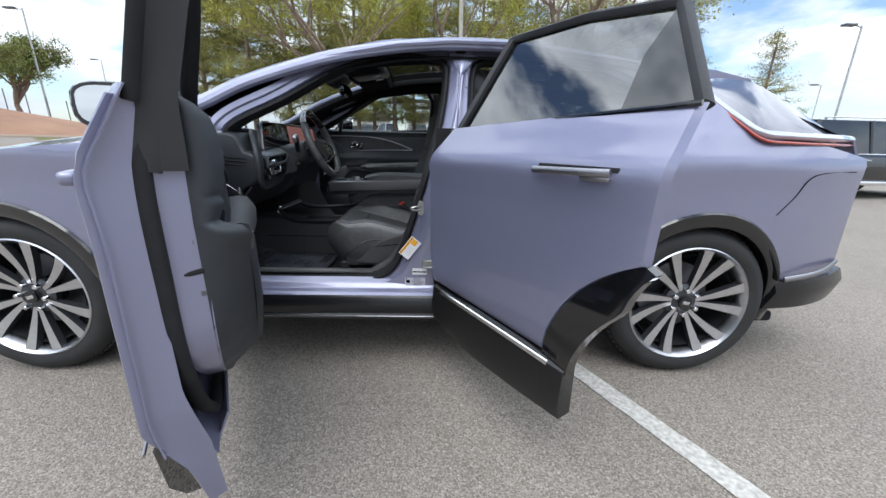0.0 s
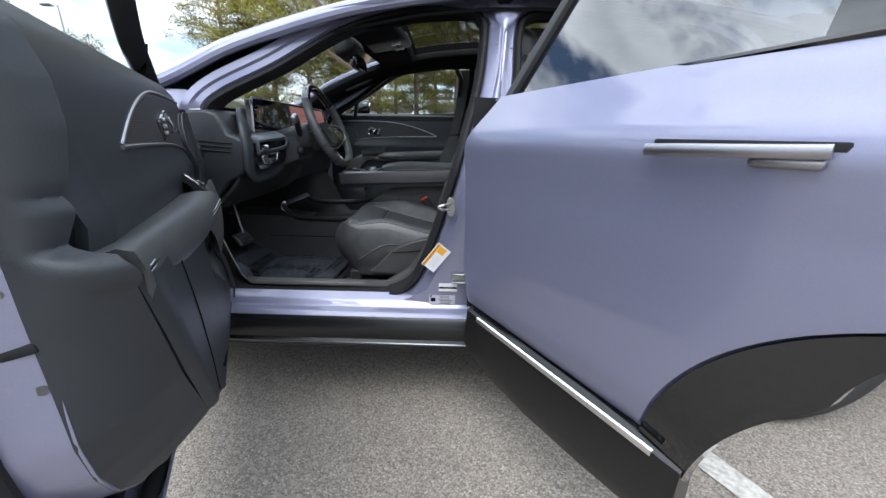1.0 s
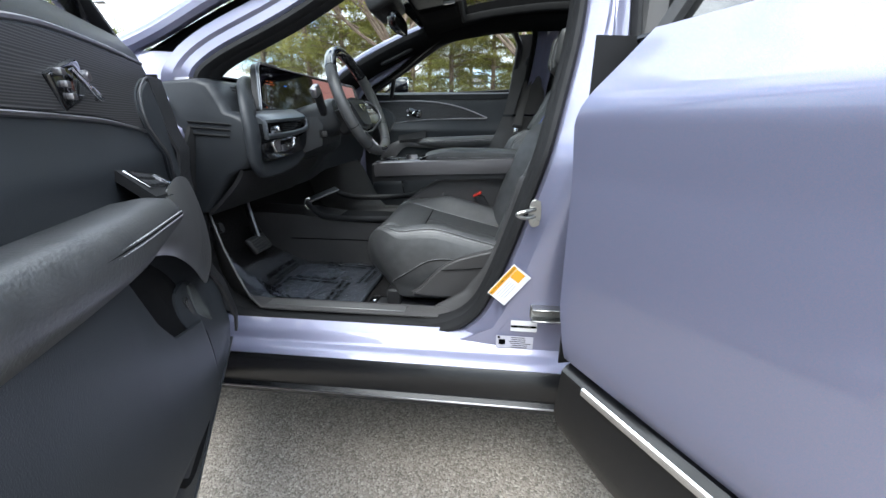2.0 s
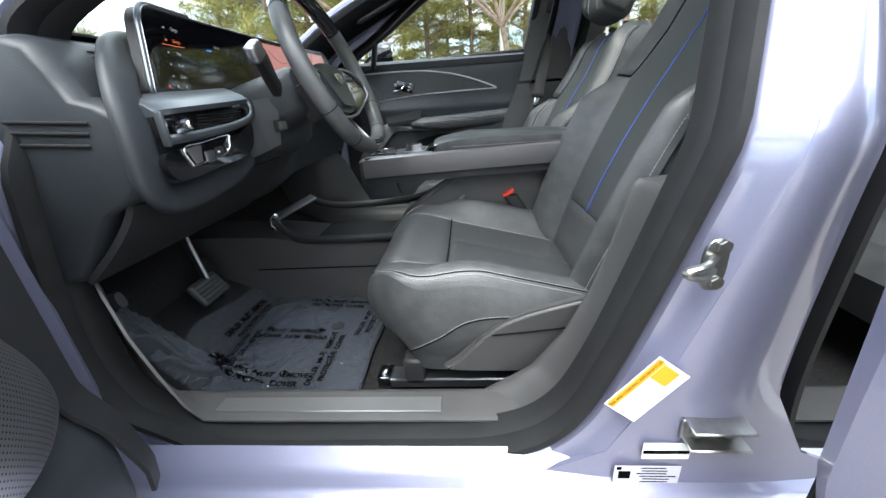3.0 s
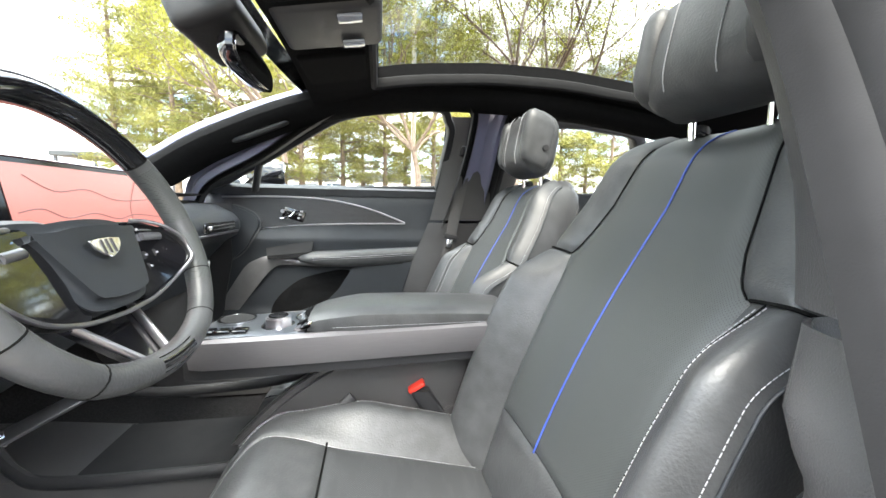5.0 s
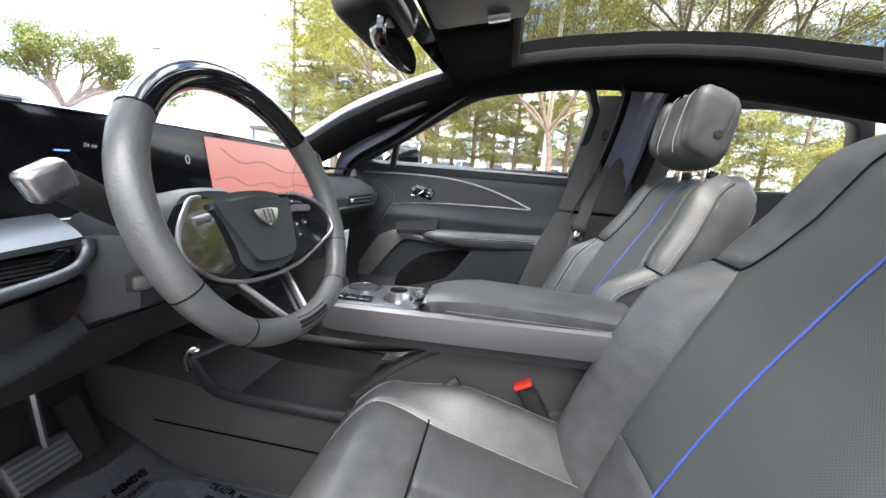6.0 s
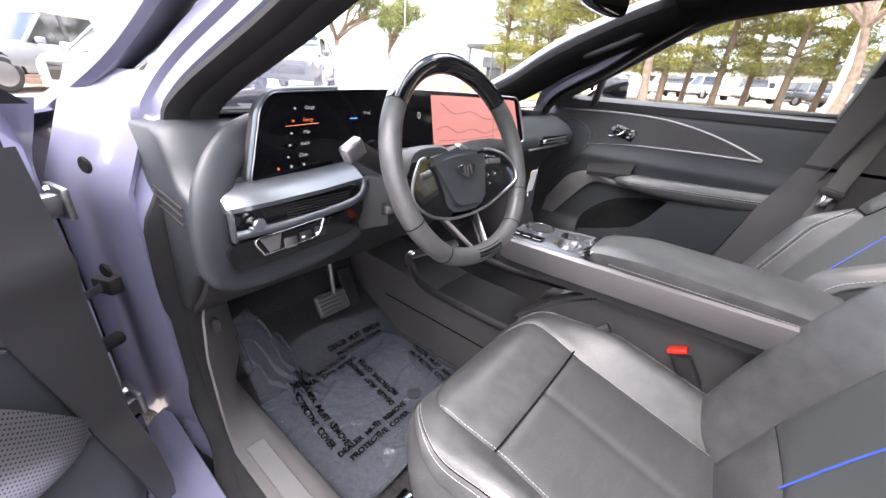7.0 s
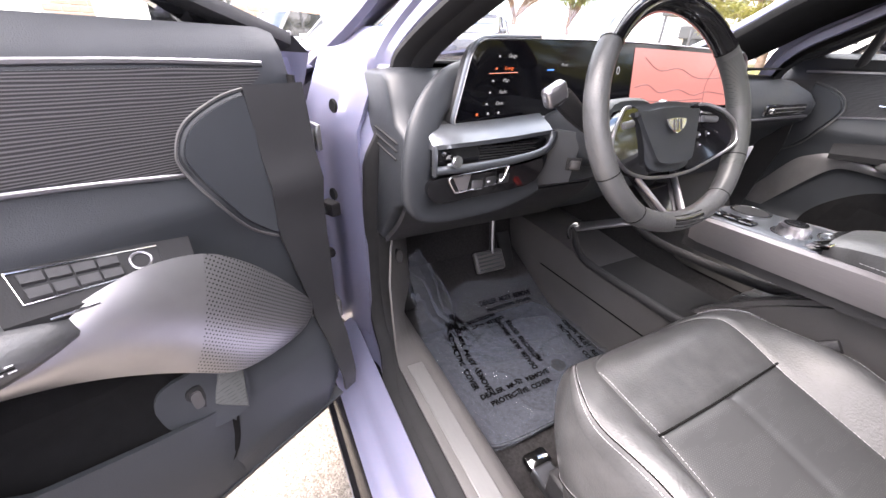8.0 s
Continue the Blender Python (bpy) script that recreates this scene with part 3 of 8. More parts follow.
def ring_band(outline, steps, mirror=False):
    """A closed band round an opening: steps are (outward move, depth y offset from the opening's plane)."""
    base = [(p.x, p.z) for p in curve([(x, 0, z) for x, z in outline], 6, True)]
    rings = []
    for d, o in steps:
        ring = []
        for x, z in grow(base, d):
            y = open_y(z) + o + 0.042 * ease((-0.78 - x) / 0.20) * ease((1.16 - z) / 0.10)
            ring.append((x, far(y) if mirror else y, z))
        rings.append(ring)
    n = len(base)
    verts = [p for r in rings for p in r]
    faces = [(i * n + j, i * n + (j + 1) % n, (i + 1) * n + (j + 1) % n, (i + 1) * n + j) for i in range(len(rings) - 1) for j in range(n)]
    bm = from_faces(verts, faces)
    bmesh.ops.recalc_face_normals(bm, faces=bm.faces)
    return bm


for m in (False, True):
    for outline in (OPEN_F, OPEN_R):
        # painted flange with a soft step, then the rubber bulb, then the trim lip that turns inside
        part("door_frame", ring_band(outline, [(0.020, 0.006), (0.030, -0.012), (0.052, -0.020), (0.060, -0.032), (0.085, -0.040)], m), PAINT, car)
        part("door_seal", ring_band(outline, [(-0.004, 0.020), (-0.006, 0.0), (0.002, -0.016), (0.012, -0.018), (0.021, -0.006), (0.022, 0.008)], m), RUBBER, car)
        part("frame_trim", ring_band(outline, [(-0.004, 0.018), (-0.008, 0.024), (-0.010, 0.040), (-0.011, 0.060)], m), RUBBER, car)


def pillar_fill(mirror):
    """The painted face of the B-pillar between the two openings, hollowed down its middle."""
    def f(u, v):
        z = 0.40 + 1.12 * v
        xa = lerp_table([(0.40, -0.30), (0.46, -0.12), (0.60, -0.05), (0.86, 0.035), (1.08, 0.09), (1.25, 0.13), (1.43, 0.15), (1.52, 0.10)], z)
        xb = lerp_table([(0.40, 0.36), (0.46, 0.16), (0.60, 0.085), (0.85, 0.09), (1.05, 0.11), (1.25, 0.125), (1.42, 0.135), (1.52, 0.22)], z)
        xa, xb = xa - 0.012, xb + 0.012
        x = xa + (xb - xa) * u
        y = open_y(z) - 0.036 - 0.012 * math.sin(math.pi * u)
        return (x, far(y) if mirror else y, z)
    return sheet(f, 10, 30, 0.01)


def sill_pt(u, v, mirror=False):
    x = -1.12 + 2.02 * u
    zy = [(0.445, 1.895), (0.425, 1.862), (0.405, 1.842), (0.395, 1.815), (0.385, 1.800)]
    k = v * (len(zy) - 1)
    i = min(int(k), len(zy) - 2)
    t = k - i
    z = zy[i][0] * (1 - t) + zy[i + 1][0] * t
    y = zy[i][1] * (1 - t) + zy[i + 1][1] * t
    return (x, far(y) if mirror else y, z)


for m in (False, True):
    part("pillar_skin", pillar_fill(m), PAINT, car)
    part("sill", sheet(lambda u, v: sill_pt(u, v, m), 20, 16, 0.004), PAINT, car)
    prof = [(0.0, 0.0), (-0.012, -0.012), (-0.02, -0.06), (-0.018, -0.088), (-0.030, -0.095), (-0.032, -0.110), (0.02, -0.125), (0.12, -0.125), (0.12, 0.0)]
    rings = [[(x, far(1.802 + a) if m else 1.802 + a, 0.388 + b) for a, b in prof] for x in np.linspace(-1.14, 0.92, 8)]
    part("rocker_cladding", loft(rings), CLAD, car, "black rocker cladding")
    part("rocker_strip", rbox((2.0, 0.006, 0.006), (-0.11, far(1.772) if m else 1.772, 0.290), 0.002, 1), SATIN, car, "thin bright rocker strip")

# hinge pillar face ahead of the front opening
part("hinge_pillar", sheet(lambda u, v: (-1.235 + 0.205 * u, 1.842 + 0.082 * u + 0.008 * math.sin(2 * math.pi * u) + max(0, 0.40 + 0.80 * v - 1.0) * 0.40, 0.40 + 0.80 * v), 14, 20, 0.01), PAINT, car)
# dark well inside the fender, behind the open door's front edge
part("fender_well", rbox((0.12, 0.02, 0.74), (-1.275, 1.825, 0.74), 0.005, 1), RUBBER, car)

# tail
def tail_pt(u, v):
    z = 0.40 + 0.72 * v
    bow = math.sin(math.pi * u)
    y = 1.96 + 1.50 * u
    x = 2.02 + 0.20 * bow ** 0.6 + 0.08 * math.sin(math.pi * min(1, v * 1.2)) - 0.05 * v
    return (x, y, z)


part("rear_bumper", sheet(tail_pt, 30, 16, 0.006), PAINT, car)
part("lower_bumper", loft([[(1.66 + 0.55 * s + dx * (1 - s * 0.3), 1.765 + 0.20 * s ** 2 + dy, z) for dx, dy, z in
      ((0, 0, 0.50), (0.02, -0.012, 0.44), (-0.02, 0.0, 0.35), (-0.06, 0.05, 0.33), (-0.05, 0.2, 0.34), (0, 0.2, 0.50))] for s in np.linspace(0, 1, 10)]), CLAD, car, "black lower bumper")
part("bumper_trim", sweep(curve([(1.70, 1.755, 0.505), (1.88, 1.775, 0.535), (2.05, 1.86, 0.57)], 6), oval(0.006, 0.014, 8)), SATIN, car)
part("lower_bumper", rbox((0.12, 1.44, 0.16), (2.17, MID, 0.42), 0.03), CLAD, car)
# hatch with raked glass and spoiler
def hatch_pt(u, v):
    bow = 1 - (2 * u - 1) ** 2
    lo = Vector((2.04 + 0.12 * bow, 1.95 + 1.52 * u, 1.150))
    hi = Vector((1.40 + 0.04 * bow, 2.05 + 1.32 * u, 1.415 + 0.04 * bow))
    return lo.lerp(hi, v)


part("hatch_glass", sheet(hatch_pt, 16, 10), FAR_GLASS, car)
for m in (False, True):
    side_top = curve([(1.30, 2.06, 1.432), (1.58, 2.08, 1.418), (1.80, 2.06, 1.310), (2.06, 2.05, 1.172)], 8)
    side_low = curve([(1.215, 1.93, 1.372), (1.37, 1.83, 1.225), (1.52, 1.82, 1.165), (2.06, 1.99, 1.145)], 8)
    part("hatch_side", sheet(lambda u, v: (lambda p: (p.x, far(p.y) if m else p.y, p.z))(side_low[int(round(u * 24))].lerp(side_top[int(round(u * 24))], v) + Vector((0, -0.02 * math.sin(math.pi * v), 0))), 24, 8), HATCH_SKY_TONE, car, "glossy side of the hatch glass, the sky's reflection put into its lilac-grey colour")
part("hatch", sheet(lambda u, v: Vector(hatch_pt(u, 0)) + Vector((0.05 * v, 0, -0.09 * v)), 16, 4, 0.01), PAINT, car)
part("spoiler", loft([[(1.22 + a, y, 1.490 + b - 0.02 * abs(y - MID) / 0.6) for a, b in ((0, -0.06), (0.0, 0.022), (0.20, 0.006), (0.385, -0.032), (0.39, -0.042), (0.20, -0.065))]
                      for y in np.linspace(2.12, far(2.12), 14)]), PAINT, car)
lamp_path = [(1.205, 1.905, 1.355), (1.255, 1.865, 1.300), (1.35, 1.79, 1.200), (1.43, 1.755, 1.142), (1.56, 1.770, 1.132), (1.84, 1.845, 1.128), (2.05, 1.96, 1.128)]
for m in (False, True):
    P = [(x, far(y) if m else y, z) for x, y, z in lamp_path]
    lamp = group_part("tail_lamp", car, "slim swept tail lamp")
    part("red_strip", sweep(curve(P, 8), oval(0.010, 0.007, 8)), RED_LENS, lamp)
    part("lens", sweep(curve([(x, y + (-0.03 if m else 0.03), z + 0.028) for x, y, z in P], 8), oval(0.028, 0.016, 10), scale=[0.6 + 0.6 * min(1, k / 20) for k in range(49)]), CLEAR_LENS, lamp, "clear smoky lens")
# quarter shut line and charge flap line
part("shut_line", sweep(curve([(side and 1.565, side_y(1.565, 0.82) - 0.001, 0.82) for side in (1,)] + [(1.64, side_y(1.64, 0.90) - 0.001, 0.90), (1.72, side_y(1.72, 0.995) - 0.001, 0.995), (1.98, side_y(1.98, 1.01) - 0.001, 1.01)], 5), oval(0.0022, 0.0022, 6)), INK, car)
part("underbody", rbox((4.2, 1.62, 0.06), (-0.25, MID, 0.24), 0.02), RUBBER, car)


# wheels
def wheel(hub, mirror):
    w = group_part("wheel", car, "alloy wheel with thin split spokes")
    R = 0.378

    def lathe(profile, n=64):
        rings = [[(r * math.cos(2 * math.pi * k / n), y, r * math.sin(2 * math.pi * k / n)) for r, y in profile] for k in range(n)]
        return loft(rings, closed=True)
    tyre = lathe([(0.272, 0.02), (0.280, 0.002), (0.292, -0.004), (0.318, -0.012), (0.345, -0.006), (0.365, 0.012), (0.376, 0.035), (R, 0.08), (R, 0.20), (0.372, 0.245), (0.345, 0.27), (0.27, 0.26), (0.255, 0.14)])
    obs = [part("tyre", tyre, TYRE, w)]
    tread = bmesh.new()
    for k in range(72):
        for y0, tilt in ((0.065, 18), (0.115, -10), (0.165, 10), (0.215, -18)):
            a = 2 * math.pi * (k + 0.3 * (tilt > 0)) / 72
            b = rbox((0.008, 0.040, 0.022), (0, 0, 0), 0, 1, (0, 0, tilt))
            bmesh.ops.transform(b, matrix=Matrix.Rotation(-a, 4, "Y") @ Matrix.Translation((R - 0.001, y0, 0)), verts=b.verts)
            add(tread, b)
    obs.append(part("tread", tread, TYRE, w, smooth=0))
    obs.append(part("rim", lathe([(0.283, 0.004), (0.287, -0.004), (0.281, -0.008), (0.274, 0.002), (0.262, 0.02), (0.238, 0.20), (0.25, 0.23), (0.262, 0.02)]), RIM_CUT, w))
    obs.append(part("barrel", lathe([(0.236, 0.03), (0.236, 0.22), (0.05, 0.215), (0.05, 0.20), (0.22, 0.20)]), RUBBER, w))
    obs.append(part("brake_disc", lathe([(0.175, 0.13), (0.175, 0.155), (0.07, 0.155), (0.07, 0.13)]), DARK_METAL, w))
    for k in range(6):
        for s in (-1, 1):
            base = 2 * math.pi * k / 6 + 0.18
            a0, a1 = base + s * 0.15, base + s * 0.235 + 0.10
            rings = []
            for t in np.linspace(0, 1, 7):
                r = 0.060 + (0.274 - 0.060) * t
                a = a0 + (a1 - a0) * t ** 0.8
                half = 0.0085 + 0.0150 * t
                y = 0.034 - 0.034 * t ** 1.5 + 0.004
                c, sn = math.cos(a), math.sin(a)
                rings.append([(r * c - h * sn, y + d, r * sn + h * c) for h, d in ((-half, 0.0), (half, 0.0), (half * 1.25, 0.028), (-half * 1.25, 0.028))])
            obs.append(part("spoke", loft(rings), [RIM_CUT, RIM_DARK], w, smooth=0))
            me = obs[-1].data
            for q in me.polygons:
                q.material_index = 0 if q.normal.y < -0.7 else 1
        a = 2 * math.pi * k / 6 + 0.18 + math.pi / 6
        obs.append(part("lug_nut", cyl(0.0105, 0.03, (0.062 * math.cos(a), 0.028, 0.062 * math.sin(a)), (90, 0, 0), 12, 0.002), CHROME, w))
    obs.append(part("hub", lathe([(0.0, 0.034), (0.0, 0.075), (0.088, 0.075), (0.088, 0.048), (0.07, 0.040)][1:] + [(0.002, 0.036)], 36), RIM_DARK, w))
    obs.append(part("centre_cap", cyl(0.031, 0.012, (0, 0.024, 0), (90, 0, 0), 28, 0.003), GLOSS, w))
    obs.append(part("emblem", rbox((0.034, 0.003, 0.016), (0, 0.0165, 0), 0.006, 2), CHROME, w))
    w.matrix_basis = Matrix.Translation((hub, far(1.742) if mirror else 1.742, HUB_Z)) @ (Matrix.Rotation(math.pi, 4, "Z") if mirror else Matrix.Identity(4)) @ Matrix.Rotation(radians(8 * hub), 4, "Y")


for hub in (HUB_F, HUB_R):
    for m in (False, True):
        wheel(hub, m)


# ---------------------------------------------------------------- doors
def panel(pts, place, n=10):
    """A filled outline through smooth points, laid on a surface by place(a, b)."""
    P = [(p.x, p.y) for p in curve([(a, b, 0) for a, b in pts], n, True)]
    return P


CARD = [(0.34, 1.885), (0.38, 1.930), (0.50, 1.945), (0.60, 1.930), (0.66, 1.905), (0.90, 1.905), (0.955, 1.915), (1.00, 1.902), (1.06, 1.895), (1.12, 1.888), (1.155, 1.878), (1.185, 1.855), (1.19, 1.84)]
card_y = lambda z: lerp_table(CARD, z)
FRONT_GLASS = [(-1.02, 1.165), (0.085, 1.195), (0.105, 1.42), (0.04, 1.478), (-0.18, 1.487), (-0.45, 1.417), (-0.71, 1.262)]


def edge_ease(x):
    q = max(0.0, (x + 0.64) / 0.66 - 0.35) / 0.65
    return q * q * (3 - 2 * q)


# rear edge of the front doors' lower trim, by height
DOOR_END = [(0.54, -0.173), (0.60, -0.124), (0.72, -0.034), (0.88, 0.053), (0.925, 0.074), (0.94, 0.060), (1.0, 0.055), (1.175, 0.056)]


def door_inner(door, mirror, x0, x1, cx):
    """Trim card, veneer, strips, armrest, pocket and switches of a front door."""
    Y = (lambda y: far(y)) if mirror else (lambda y: y)
    sg = -1 if mirror else 1

    def card(u, v):
        z = 0.42 + 0.765 * v
        a = x0 + 0.05 * max(0, 1 - v * 5) + (0.02 if mirror else 0.045)
        b = lerp_table([(0.42, x1 - 0.50), (0.52, x1 - 0.28), (0.60, x1 - 0.19), (0.72, x1 - 0.10), (0.9, x1 - 0.02), (1.19, x1)], z)
        x = a + (b - a) * u
        edge = (0.03 if mirror else 0.012) * (max(0, 0.04 - u) / 0.04 + max(0, u - 0.96) / 0.04)
        return (x, Y(card_y(z) - edge), z)
    part("trim_card", sheet(card, 50, 60, 0.012 * -sg), SOFT, door)
    lay = lambda lift: (lambda a, b, c: (a, Y(card_y(b) + lift + c), b))
    ven = panel([(-0.925, 1.128), (-0.75, 1.133), (-0.55, 1.128), (-0.40, 1.106), (-0.28, 1.072), (-0.19, 1.036), (-0.40, 1.033), (-0.62, 1.026), (-0.79, 1.008), (-0.81, 1.045), (-0.86, 1.083)], None)
    part("veneer_panel", prism(ven, 0.004, lay(-0.002)), VENEER, door, "dark open-pore wood veneer")
    top = curve([(x, Y(card_y(z) + 0.002), z) for x, z in ((-0.935, 1.136), (-0.75, 1.141), (-0.55, 1.136), (-0.40, 1.113), (-0.28, 1.078), (-0.17, 1.034))], 8)
    part("bright_strip", sweep(top, oval(0.004, 0.003, 6), (0, 1, 0)), SATIN, door)
    low = curve([(x, Y(card_y(z) + 0.002), z) for x, z in ((-0.795, 1.001), (-0.62, 1.020), (-0.40, 1.028), (-0.17, 1.031))], 8)
    part("bright_strip", sweep(low, oval(0.0035, 0.003, 6), (0, 1, 0)), SATIN, door)
    # padded end piece and the dark strip along the hinge edge
    endp = panel([(-0.905, 1.106), (-0.850, 1.093), (-0.803, 1.068), (-0.783, 1.038), (-0.784, 1.010), (-0.813, 0.955), (-0.850, 0.906), (-0.905, 0.868), (-0.945, 0.90), (-0.950, 1.0), (-0.940, 1.09)], None, 6)
    part("end_pad", prism(endp, 0.016, lay(-0.004), 0.007, 3), SOFT, door)
    part("pad_piping", sweep(curve([(x, Y(card_y(z) + 0.012), z) for x, z in ((-0.890, 1.106), (-0.850, 1.096), (-0.800, 1.070), (-0.779, 1.038), (-0.780, 1.009), (-0.810, 0.952), (-0.848, 0.903), (-0.890, 0.874))], 6), oval(0.0022, 0.0022, 6), (0, 1, 0)), PLASTIC_GREY, door)
    part("hinge_strip", sheet(lambda u, v: (-0.990 + (lerp_table([(0.45, -0.960), (0.70, -0.930), (0.88, -0.892), (1.11, -0.888)], 0.45 + 0.66 * v) + 0.990) * u, Y(card_y(0.45 + 0.66 * v) + 0.014), 0.45 + 0.66 * v), 6, 30, 0.006 * -sg), PLASTIC, door)
    # armrest: a padded ledge with thread
    arm = []
    for t in np.linspace(0, 1, 30):
        x = -0.640 + (0.66 if mirror else 0.714) * t
        q = max(0.0, t - 0.35) / 0.65
        reach = (0.080 - 0.036 * q * q * (3 - 2 * q)) * (1 - (1 - min(1, t / 0.12)) ** 2) ** 0.5
        z = 0.898 + 0.026 * t
        tuck = 0.02 * (1 - min(1, t / 0.12))
        sec = [(1.890, z + 0.004 - tuck), (1.905 + reach * 0.5, z + 0.012 - tuck), (1.905 + reach * 0.85, z + 0.008 - tuck), (1.905 + reach, z - 0.012 - tuck * 0.5), (1.905 + reach * 0.985, z - 0.024 - 0.016 * ease(t * 3)), (1.905 + reach * 0.8, z - 0.036 - 0.024 * ease(t * 3) + tuck * 0.5), (1.890, z - 0.040 - 0.026 * ease(t * 3) + tuck * 0.5)]
        arm.append([(x if mirror else min(x, lerp_table(DOOR_END, zz) - 0.005), Y(y), zz) for y, zz in sec])
    part("armrest", loft(arm), LEATHER, door, smooth=60)
    for dz in (0.0, -0.007):
        part("stitching", dashes([(x, Y(1.9055 + 0.080 - 0.036 * edge_ease(x)), 0.884 + dz + 0.026 * (x + 0.64) / 0.66) for x in np.linspace(-0.56, -0.02 if mirror else 0.055, 40)], 0.006, 0.003, 0.0010), STITCH, door)
    part("seam", sweep([(x, Y(1.9062 + 0.080 - 0.036 * edge_ease(x)), 0.8805 + 0.026 * (x + 0.64) / 0.66) for x in np.linspace(-0.56, -0.02 if mirror else 0.055, 28)], oval(0.001, 0.001, 4)), STITCH_DARK, door)
    # satin sweep that grows from under the armrest into the speaker
    if mirror:
        TOP = [(-0.26, 0.866), (-0.36, 0.861), (-0.45, 0.859), (-0.54, 0.862), (-0.62, 0.872), (-0.70, 0.888), (-0.755, 0.889), (-0.800, 0.873), (-0.843, 0.845), (-0.905, 0.755), (-0.974, 0.650)]
        LOW = [(-0.258, 0.853), (-0.36, 0.846), (-0.45, 0.843), (-0.54, 0.845), (-0.62, 0.850), (-0.68, 0.853), (-0.715, 0.848), (-0.745, 0.826), (-0.780, 0.785), (-0.830, 0.720), (-0.884, 0.650)]
    else:
        TOP = [(-0.40, 0.842), (-0.50, 0.850), (-0.575, 0.872), (-0.625, 0.905), (-0.690, 0.922), (-0.755, 0.912), (-0.800, 0.880), (-0.845, 0.832), (-0.890, 0.770), (-0.925, 0.715), (-0.938, 0.676)]
        LOW = [(-0.40, 0.836), (-0.50, 0.832), (-0.56, 0.820), (-0.61, 0.800), (-0.66, 0.768), (-0.70, 0.735), (-0.745, 0.695), (-0.790, 0.676), (-0.850, 0.668), (-0.900, 0.664), (-0.938, 0.664)]
    tc, lc = curve([(a, b, 0) for a, b in TOP], 4), curve([(a, b, 0) for a, b in LOW], 4)

    def metal(k0, k1):
        def f(u, v):
            k = k0 + (k1 - k0) * u
            i = min(int(k), len(tc) - 2)
            p = tc[i].lerp(tc[i + 1], k - i).lerp(lc[i].lerp(lc[i + 1], k - i), v)
            t = k / (len(tc) - 1)
            out = (0.020 if mirror else 0.052) * math.sin(math.pi * min(1, t * 1.05)) ** 0.6 * (0.35 + 0.9 * math.sin(math.pi * (0.25 + 0.55 * v)))
            return (p.x, Y(1.905 + out), p.y)
        return sheet(f, 26, 14, 0.003 * sg)
    part("satin_sweep", metal(0, 20), SATIN_SOFT if mirror else DOOR_METAL, door, "satin metal sweep below the armrest")
    part("speaker_grille", metal(20, 40), SATIN_SOFT if mirror else SPEAKER, door, "satin metal with punched speaker holes")
    # window switches ahead of the armrest
    # (a: 0 rear to 1 front, b: 0 upper to 1 lower edge)
    plate = lambda a, b, c=0.0: (-0.583 - 0.172 * a + 0.014 * a * b, Y(1.912 + 0.042 * b + 0.4 * c), 0.950 - 0.030 * a - 0.042 * b + 0.016 * a * b + c)
    part("switch_plate", loft([[plate(a, b, c) for b, c in ((-0.15, -0.012), (-0.05, 0.002), (1.02, 0.002), (1.12, -0.012))] for a in (-0.10, 0.0, 0.5, 0.95, 1.03)]), RUBBER, door, "black window switch plate")
    if not mirror:
        part("switch_frame", sweep([Vector(plate(a, b, 0.0035)) for a, b in ((0.03, 0.10), (0.40, 0.10), (0.80, 0.10), (0.81, 0.74), (0.40, 0.74), (0.03, 0.74))], oval(0.0014, 0.0014, 6), closed=True), CHROME, door)
    if not mirror:
        part("plate_edge", sweep([Vector(plate(a, 1.10, 0.001)) for a in np.linspace(0.1, 1.02, 10)], oval(0.0018, 0.0018, 6)), CHROME, door)
    for k in range(0 if mirror else 4):
        a0 = 0.07 + 0.125 * k
        for b0 in (0.16, 0.46):
            part("window_switch", loft([[plate(a, b, c) for b, c in ((b0, 0.002), (b0 + 0.03, 0.006), (b0 + 0.22, 0.006), (b0 + 0.24, 0.002))] for a in (a0, a0 + 0.01, a0 + 0.10, a0 + 0.11)]), PLASTIC, door)
    if not mirror:
        part("mirror_dial", sweep([Vector(plate(0.68 + 0.065 * math.cos(q), 0.42 + 0.22 * math.sin(q), 0.004)) for q in np.linspace(0, 2 * math.pi, 25)[:-1]], oval(0.0016, 0.0016, 6), closed=True), SATIN, door)
    if not mirror:
        part("side_grille", prism([(-0.776, 0.684), (-0.742, 0.692), (-0.712, 0.636), (-0.756, 0.598)], 0.010, lay(0.008), 0.002, 1), PERF, door, "dark perforated lower speaker panel")
    # door release and seat buttons on the veneer
    part("switch_bezel", rbox((0.090, 0.012, 0.046), (cx + 0.010, Y(card_y(1.062) + 0.002), 1.066), 0.004, 2, (0, 18, 0)), GLOSS, door)
    part("door_release", sweep(curve([(cx - 0.045, Y(card_y(1.05) + 0.010), 1.050), (cx - 0.020, Y(card_y(1.05) + 0.022), 1.051), (cx + 0.002, Y(card_y(1.05) + 0.020), 1.064), (cx + 0.016, Y(card_y(1.05) + 0.012), 1.084)], 6), oval(0.0042, 0.0034, 8)), CHROME, door, "chrome inside door release")
    part("lock_button", cyl(0.008, 0.014, (cx - 0.036, Y(card_y(1.08) + 0.008), 1.080), (90, 0, 0), 16, 0.002), SATIN, door)
    for k in range(3):
        part("memory_button", rbox((0.012, 0.010, 0.008), (cx + 0.030 + 0.006 * k, Y(card_y(1.06) + 0.010), 1.050 + 0.014 * k), 0.002, 2), SATIN, door)
